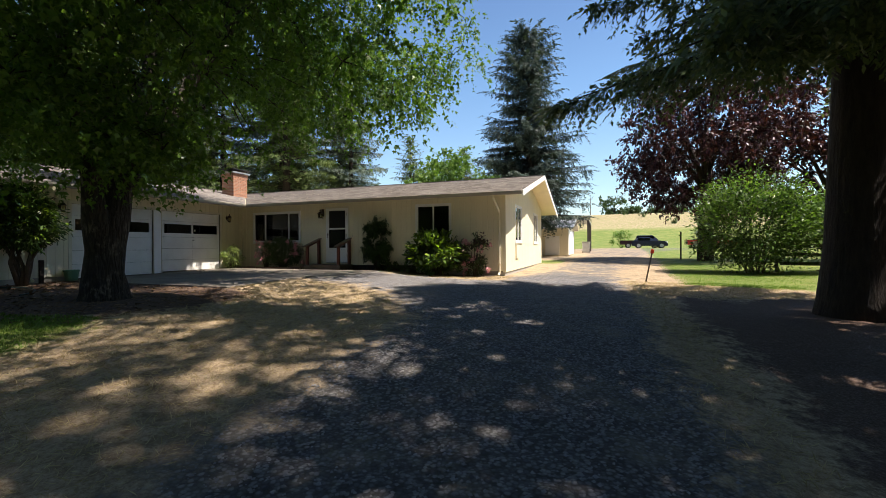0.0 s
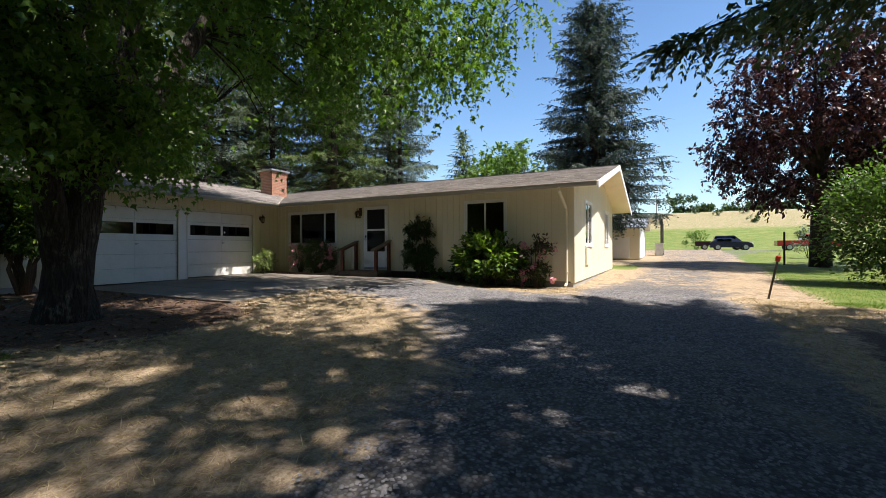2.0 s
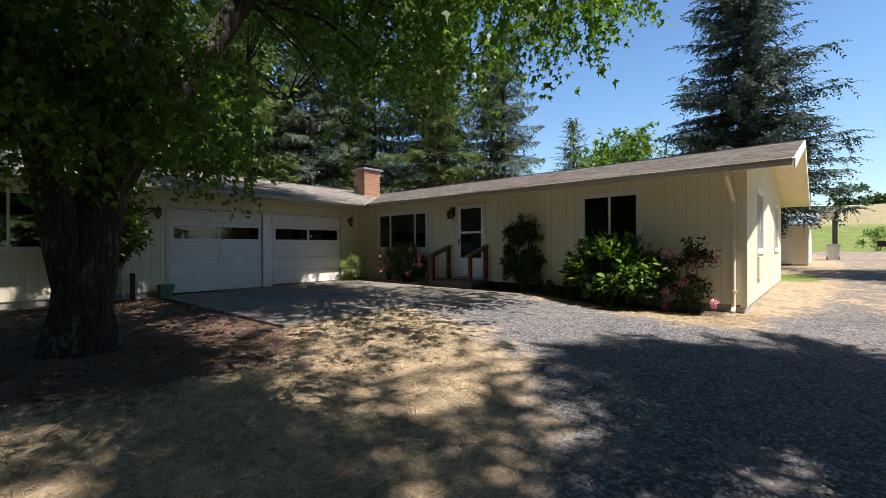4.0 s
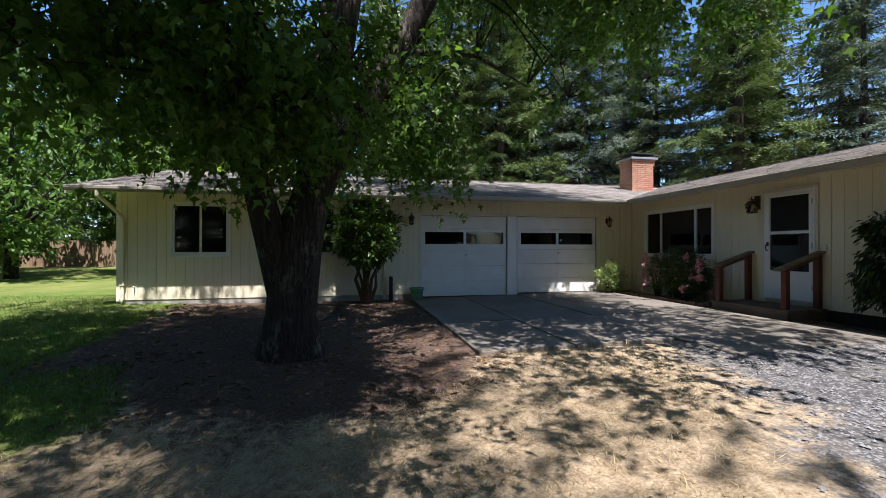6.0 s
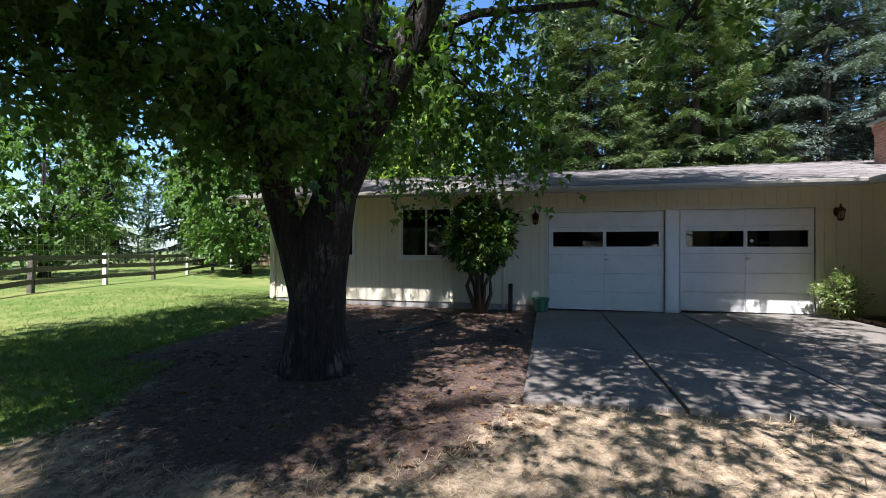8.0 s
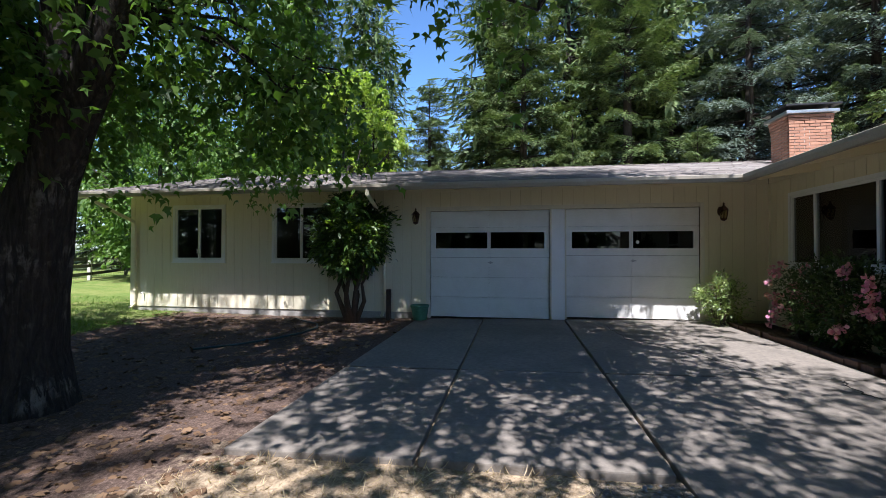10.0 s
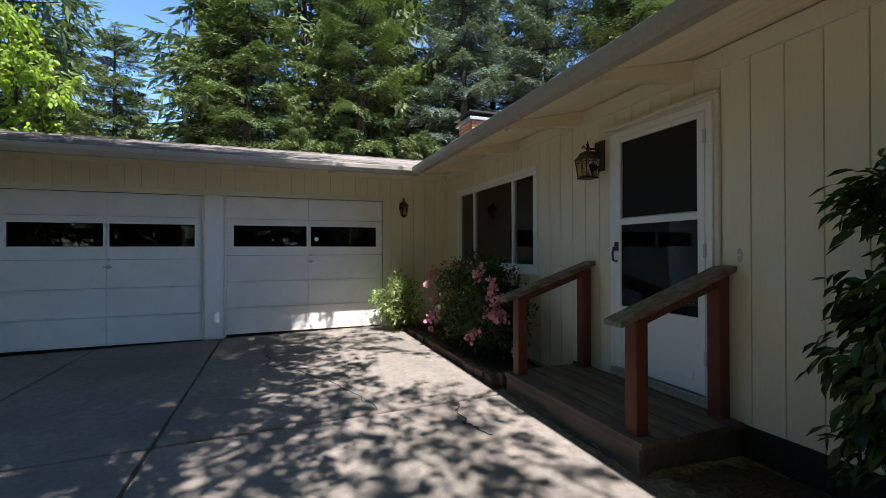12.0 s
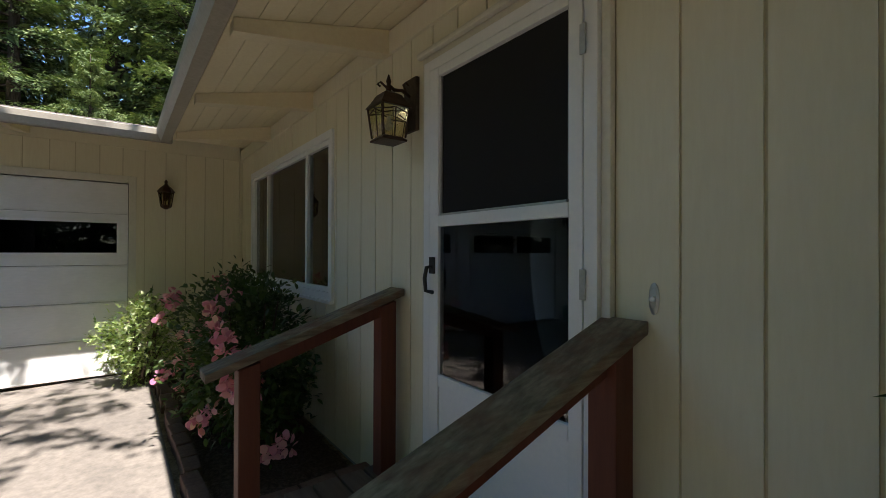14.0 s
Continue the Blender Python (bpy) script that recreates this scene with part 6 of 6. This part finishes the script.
bm = tube(bmesh.new(), [lean @ Vector((0, 0, 0.98)), lean @ Vector((0.01, 0, 1.08))], 0.008, 6)
part("tip", bm, M["steel"], st)


# ---- fences ----
def rail_fence(p0, p1, n, label, whites=True, h=1.12):
    t = thing("rail_fence", on_ground(*p0), label, "fence")
    base = Vector(on_ground(*p0))
    a, b = Vector(p0), Vector(p1)
    rzs = math.degrees(math.atan2(b.y - a.y, b.x - a.x))
    pts = []
    for k in range(n + 1):
        q = a.lerp(b, k / n)
        pts.append(Vector(on_ground(q.x, q.y)) - base)
    for k, p in enumerate(pts):
        bm = box(bmesh.new(), -0.065, 0.065, -0.065, 0.065, -0.2, h + rnd.uniform(-0.04, 0.06), 0.01, Matrix.Translation(p) @ pose(0, 0, 0, rnd.uniform(-2, 2), rnd.uniform(-2, 2), rzs))
        part("post", bm, M["fencewhite"] if whites and k % 2 == 0 else M["fencewood"], t, "chalky white post" if whites and k % 2 == 0 else "")
    for k in range(n):
        for z in (0.32, 0.68, 1.0):
            p, q = pts[k], pts[k + 1]
            d = q - p
            m = Matrix.Translation((p + q) / 2 + Vector((0, 0, z + rnd.uniform(-0.02, 0.02)))) @ pose(0, 0, 0, 0, -math.degrees(math.atan2(d.z, d.xy.length)) + rnd.uniform(-0.4, 0.4), rzs)
            part("rail", box(bmesh.new(), -d.length / 2 + 0.03, d.length / 2 - 0.03, -0.09, -0.066, -0.07, 0.07, 0.004, m), M["fencewood"], t)
    bm = bmesh.new()
    for k in range(n):
        p, q = pts[k], pts[k + 1]
        for z in np.arange(0.1, 1.7, 0.16):
            tube(bm, [p + Vector((0, 0, z)), q + Vector((0, 0, z))], 0.003, 3, False)
        for f in np.linspace(0, 1, 16):
            w = p.lerp(q, f)
            tube(bm, [w + Vector((0, 0, 0.1)), w + Vector((0, 0, 1.66))], 0.003, 3, False)
    part("wire_mesh", bm, M["steel"], t, "fine grey wire mesh")
    return t


rail_fence((-10.6, -4.9), (-38.5, -16.0), 9, "three-rail fence with wire mesh along the lawn")
rail_fence((6.2, 20.9), (16.5, 19.0), 4, "weathered three-rail fence beside the shrub", False)
plank = thing("plank_fence", on_ground(-37.6, -12.6), "brown vertical plank fence at the end of the lawn", "fence")
pb = bmesh.new()
box(pb, -0.015, 0.015, -0.085, 0.085, 0, 1.75, 0.004)
pme = bpy.data.meshes.new("plank")
pb.to_mesh(pme)
pb.free()
M["plank"] = surface("brown_fence_plank", (0.19, 0.12, 0.08), (0.30, 0.20, 0.13), 20, 2, 0.3, 0.9, 0.5, vary=0.25)
pme.materials.append(M["plank"])
for k in range(46):
    ob = link("plank", pme, plank)
    y = -3.6 + 0.18 * k
    x = 0.22 * (y + 3.6)
    ob.matrix_basis = pose(x, y, float(ground_z(-37.6 + x, -12.6 + y)) - plank.location.z, 0, 0, -12)
tp = thing("fence_post", on_ground(4.2, 30.2), "dark metal fence post at the edge of the lawn", "post")
part("post", box(bmesh.new(), -0.04, 0.04, -0.04, 0.04, -0.1, 1.7, 0.006), M["firbark"], tp)

# ---- shed, bin ----
shed = thing("shed", (-6.0, 36.0, 0.8), "cream outbuilding with white doors and an open lean-to", "shed")
sz = 0.75
part("wall", boxes((-10.5, -2.85, 35.3, 41.8, sz, 3.0)), M["siding"], shed, world=True)
for k in range(4):
    part("door", boxes((-2.849, -2.81, 35.5 + 1.55 * k, 36.95 + 1.55 * k, sz + 0.05, 2.75), bevel=0.01), M["white"], shed, "white door panel", world=True)
part("door", boxes((-4.6, -3.5, 35.26, 35.299, sz + 0.05, 2.3), bevel=0.01), M["white"], shed, world=True)
bm = bmesh.new()
slab_between(bm, [(-10.9, 34.8, 2.95), (-2.4, 34.8, 2.95), (-2.4, 38.5, 3.75), (-10.9, 38.5, 3.75)], 0.08)
slab_between(bm, [(-10.9, 42.2, 2.95), (-2.4, 42.2, 2.95), (-2.4, 38.5, 3.75), (-10.9, 38.5, 3.75)], 0.08)
part("roof", bm, M["steel"], shed, "pale metal roof", world=True)
bm = bmesh.new()
slab_between(bm, [(-3.5, 43, 4.2), (-1.5, 43, 4.0), (-1.5, 52, 4.0), (-3.5, 52, 4.2)], 0.1)
part("lean_to_roof", bm, M["steel"], shed, world=True)
for x, y in ((-1.6, 43.1), (-1.6, 47.5), (-1.6, 51.8), (-3.3, 43.1)):
    part("post", boxes((x - 0.08, x + 0.08, y - 0.08, y + 0.08, 0.7, 3.92)), M["fencewood"], shed, world=True)
part("back_wall", boxes((-6.0, -3.4, 43.2, 52, sz, 4.02)), M["fencewood"], shed, world=True)
wb = thing("waste_bin", on_ground(-1.75, 42.0), "grey wheeled waste bin", "bin")
bm = box(bmesh.new(), -0.33, 0.33, -0.35, 0.35, 0.05, 0.95, 0.04)
for v in bm.verts:
    f = 0.82 + 0.18 * v.co.z
    v.co.x *= f
    v.co.y *= f
part("body", bm, M["steel"], wb)
part("lid", box(bmesh.new(), -0.37, 0.37, -0.40, 0.38, 0.951, 1.02, 0.02), M["steel"], wb)
for s in (-1, 1):
    part("wheel", lathe(bmesh.new(), [(0.11, -0.03), (0.12, 0), (0.11, 0.03)], 14, Matrix.Translation((0.3 * s, 0.33, 0.12)) @ pose(0, 0, 0, 0, 90, 0)), M["black"], wb)


# ---- vehicles ----
def paint(name, c):
    m, n, l, p = shader(name)
    tc = n.new("ShaderNodeTexCoord")
    f = noise_node(n, l, tc.outputs["Object"], 3, 5)
    l.new(mixc(n, l, f, c, tuple(v * 1.5 + 0.01 for v in c)), p.inputs["Base Color"])
    p.inputs["Roughness"].default_value = 0.25
    p.inputs["Coat Weight"].default_value = 0.6
    return m


M["navy"] = paint("dark_blue_paint", (0.012, 0.014, 0.028))
M["maroon"] = paint("maroon_paint", (0.03, 0.010, 0.012))
M["redcar"] = paint("red_paint", (0.35, 0.03, 0.025))
M["tyre"] = surface("tyre_rubber", (0.012, 0.012, 0.012), (0.03, 0.03, 0.03), 40, 4, 0.2, 0.85, 0.3)
M["autoglass"] = glass("car_glass", (0.08, 0.09, 0.1), 1.5)


def vehicle(name, loc, rz, body, side, cabin, w, wheels, paintmat, label):
    """side: outline (along, up) of the body; cabin: outline of the glasshouse."""
    t = thing(name, loc, label, "car", rz=rz)

    def prism(outline, half, inset):
        bm = bmesh.new()
        rows = []
        for s in (-1, 1):
            rows.append([bm.verts.new((x, s * (half - inset * max(0, z - 0.9)), z)) for x, z in outline])
        bm.faces.new(rows[0])
        bm.faces.new(rows[1][::-1])
        k = len(outline)
        for i in range(k):
            bm.faces.new((rows[0][i], rows[0][(i + 1) % k], rows[1][(i + 1) % k], rows[1][i]))
        es = [e for e in bm.edges if abs(e.verts[0].co.y - e.verts[1].co.y) < 0.3]
        bmesh.ops.bevel(bm, geom=es, offset=0.05, segments=2, affect="EDGES")
        return bm

    part("body", prism(side, w / 2, 0.1), paintmat, t, smooth=False)
    roof = part("cabin", prism(cabin, w / 2 - 0.05, 0.3), paintmat, t)
    x0, x1 = cabin[1][0], cabin[2][0]
    lo, hi = cabin[0][1] + 0.08, cabin[1][1] - 0.1
    for s in (-1, 1):
        m = (x0 + x1) / 2
        for a, b in ((x0 - 0.12, m - 0.04), (m + 0.04, x1 + 0.12)):
            yy = w / 2 - 0.03
            part("window", boxes((a, b, s * (yy - 0.22), s * (yy - 0.02), lo, hi), bevel=0.02), M["autoglass"], t)
        for x in wheels:
            wh = part("wheel", lathe(bmesh.new(), [(0.25, -0.11), (0.34, -0.10), (0.36, 0), (0.34, 0.10), (0.25, 0.11)], 22, Matrix.Translation((x, s * (w / 2 - 0.08), 0.36)) @ pose(0, 0, 0, 90, 0, 0)), M["tyre"], t)
            part("rim", lathe(bmesh.new(), [(0.24, -0.118), (0.2, -0.10), (0.05, -0.11), (0.05, 0.11), (0.2, 0.10), (0.24, 0.118)], 12, Matrix.Translation((x, s * (w / 2 - 0.08), 0.36)) @ pose(0, 0, 0, 90, 0, 0)), M["steel"], wh)
        part("headlight", boxes((side[-1][0] - 0.3, side[-1][0] + 0.005, s * (w / 2 - 0.5), s * (w / 2 - 0.1), 0.72, 0.88), bevel=0.03), M["white"], t)
    part("windscreen", boxes((x1 + 0.02, x1 + 0.35, -w / 2 + 0.3, w / 2 - 0.3, lo, hi - 0.1), bevel=0.03), M["autoglass"], t)
    return t


vehicle("parked_car", on_ground(5.7, 66), 0, "", [(-2.2, 0.32), (-2.24, 0.62), (-2.15, 0.95), (-1.5, 1.03), (0.8, 1.0), (1.6, 0.92), (2.05, 0.8), (2.2, 0.6), (2.2, 0.32)], [(-2.1, 0.98), (-1.35, 1.5), (-0.1, 1.52), (1.1, 0.98)], 1.85, (-1.4, 1.45), M["navy"], "dark blue hatchback parked across the yard")
vehicle("parked_car", on_ground(6.0, 69.5), 0, "", [(-2.3, 0.4), (-2.32, 1.05), (-1.6, 1.1), (0.9, 1.08), (2.1, 1.0), (2.3, 0.8), (2.3, 0.4)], [(-2.0, 1.1), (-1.6, 1.82), (0.4, 1.84), (1.2, 1.1)], 1.9, (-1.4, 1.45), M["navy"], "dark car parked behind the hatchback")
vehicle("pickup_truck", on_ground(5.0, 70.5), 0, "", [(-2.9, 0.5), (-2.9, 1.12), (-0.8, 1.12), (1.2, 1.1), (2.6, 1.05), (2.75, 0.85), (2.75, 0.5)], [(-0.7, 1.1), (-0.55, 1.8), (0.9, 1.8), (1.5, 1.1)], 1.95, (-1.8, 1.8), M["maroon"], "dark maroon pickup truck parked at the field edge")
vehicle("pickup_truck", on_ground(12.7, 64), 0, "", [(-2.9, 0.5), (-2.9, 1.12), (-0.8, 1.12), (1.2, 1.1), (2.6, 1.05), (2.75, 0.85), (2.75, 0.5)], [(-0.7, 1.1), (-0.55, 1.8), (0.9, 1.8), (1.5, 1.1)], 1.95, (-1.8, 1.8), M["redcar"], "red pickup truck parked beyond the lawn")
shrub("field_bush", on_ground(2.4, 73), (1.6, 1.4, 2.9), 900, 0.3, LEAF_OVAL, M["ash"], "small green bush behind the cars", 61, 0.05, 7)
shrub("grey_bush", on_ground(7.4, 40), (0.9, 0.8, 2.2), 900, 0.16, LEAF_OVAL, M["bluefir"], "silvery grey bush at the lawn edge", 62, 0.05, 7)

# ---- far hill ----
for k, (x, y, h, r, s) in enumerate([(5, 232, 9.5, 7.0, 71), (14, 236, 5, 3.6, 72), (24, 240, 4.0, 5, 73), (34, 238, 4.5, 6, 74), (44, 236, 4.0, 5, 75)]):
    simple_tree("far_tree", x, y, h, r, M["rhodo"], "rounded dark tree on the hilltop", 1400, 1.3, s, 0.12, "firbark", 0.4, nc=26)
for k in range(9):
    conifer("far_fir", f5, on_ground(50 + 6.5 * k, 232 + 5 * (k % 3)), 40 * k, 0.62 + 0.06 * (k % 3), 1.0, "distant dark fir on the hilltop", "hilltop firs")
for k, (x, y) in enumerate([(8, 190), (14, 176), (22, 182), (28, 186), (20, 150)]):
    shrub("field_bush", on_ground(x, y), (1.6, 1.5, 2.4), 260, 0.6, LEAF_OVAL, M["rhodo"], "small dark bush on the dry slope", 80 + k, 0.02, 4)
up = thing("utility_pole", on_ground(-6, 225), "distant wooden utility pole on the hill", "pole")
part("pole", tube(bmesh.new(), [(0, 0, 0), (0, 0, 9)], [0.2, 0.14], 8), M["fencewood"], up)
part("crossarm", boxes((-1.1, 1.1, -0.08, 0.08, 8.2, 8.4)), M["fencewood"], up)

# ---- ground cover ----
gg = np.random.default_rng(99)


def zone_at(x, y):
    i = np.clip(np.searchsorted(xs, x), 1, len(xs) - 1)
    j = np.clip(np.searchsorted(ys, y), 1, len(ys) - 1)
    return gravel[i, j], green[i, j], barkz[i, j], Z[i, j]


n = 330000
px, py = gg.uniform(-13, 4.5, n), gg.uniform(-0.5, 14.1, n)
gv, gr, bk, zz = zone_at(px, py)
slabby = (px < -7.5) & (py > 7.7) & (py < 13.4) & (px < np.where(py > 10.68, -7.5, -8.4))
roll = gg.uniform(size=n)
dry = (gv < 0.42 + 0.3 * (roll - 0.5)) & (bk < 0.5) & (gr < 0.5) & ~slabby & (roll < 0.8)
P = np.stack([px, py, zz - 0.006], 1)[dry]
k = len(P)
D = gg.normal(size=(k, 3)) * np.array([1, 1, 0.12]) + np.array([0, 0, 0.30])
link("dry_grass", leaves("dry_grass", P, D, gg.normal(size=(k, 3)) + np.array([0, 0, 0.6]), gg.uniform(0.03, 0.095, k), BLADE, [M["dryblade"]]))
tagged(bpy.data.objects["dry_grass"], "short straw-coloured dry grass stubble", "grass", kind="stuff")
lawn = (gr > 0.5) & (gv < 0.4) & (bk < 0.6)
n2 = 50000
qx, qy = gg.uniform(-17, -5.0, n2), gg.uniform(-5, 5, n2)
gv2, gr2, bk2, zz2 = zone_at(qx, qy)
lawn2 = (gr2 > 0.45) & (bk2 < 0.55)
ux, uy = gg.uniform(1.0, 11, 30000), gg.uniform(13.2, 24, 30000)
_, gr4, _, zz4 = zone_at(ux, uy)
lawn4 = gr4 > 0.35
P = np.concatenate([np.stack([px, py, zz - 0.006], 1)[lawn], np.stack([qx, qy, zz2 - 0.006], 1)[lawn2], np.stack([ux, uy, zz4 - 0.006], 1)[lawn4]])
k = len(P)
D = gg.normal(size=(k, 3)) * np.array([1, 1, 0.2]) * 0.6 + np.array([0, 0, 0.8])
link("lawn_grass", leaves("lawn_grass", P, D, gg.normal(size=(k, 3)), gg.uniform(0.03, 0.08, k), BLADE * np.array([1, 1.6, 1]), [M["greenblade"]]))
tagged(bpy.data.objects["lawn_grass"], "short green lawn grass", "grass", kind="stuff")
# loose stones on the drive
st_ = (gv > 0.5) & ~slabby & (roll < 0.62)
P = np.stack([px, py, zz], 1)[st_][:22000]
k = len(P)
s = gg.uniform(0.006, 0.019, k)[:, None, None]
octa = np.array([(1, 0, 0), (0, 1, 0), (-1, 0, 0), (0, -1, 0), (0, 0, 0.7), (0, 0, -0.7)], float)
V = P[:, None, :] + s * octa[None] * gg.uniform(0.6, 1.3, (k, 6, 1))
F = np.array([(0, 1, 4), (1, 2, 4), (2, 3, 4), (3, 0, 4)])
polys = (np.arange(k)[:, None, None] * 6 + F[None]).reshape(-1, 3)
link("gravel", np_mesh("gravel", V.reshape(-1, 3), polys, [M["pebble"]]))
tagged(bpy.data.objects["gravel"], "loose grey crushed stone on the drive", "gravel", kind="stuff")
# fallen leaves on the mulch and slab
n3 = 11000
lx, ly = gg.uniform(-14.3, -7.0, n3), gg.uniform(1.5, 13.3, n3)
_, _, b3, z3 = zone_at(lx, ly)
sl = (lx < -8.5) & (ly > 7.8) & (ly < 13.3)
keep = (b3 > 0.3) & ~sl
z3 = np.where(sl, slab_z(lx, ly) + 0.008, z3 + 0.006)
P = np.stack([lx, ly, z3], 1)[keep]
k = len(P)
M["deadleaf"] = leafy("fallen_leaf", [(0.15, (0.05, 0.03, 0.018)), (0.5, (0.13, 0.075, 0.04)), (0.85, (0.26, 0.17, 0.10))], 0.1, 0.8, 2)
link("leaf_litter", leaves("leaf_litter", P, gg.normal(size=(k, 3)) * np.array([1, 1, 0.1]), gg.normal(size=(k, 3)) * 0.25 + np.array([0, 0, 1.0]), gg.uniform(0.04, 0.1, k), LEAF_MAPLE, [M["deadleaf"]]))
tagged(bpy.data.objects["leaf_litter"], "brown fallen leaves and bark chips", "leaf litter", kind="stuff")
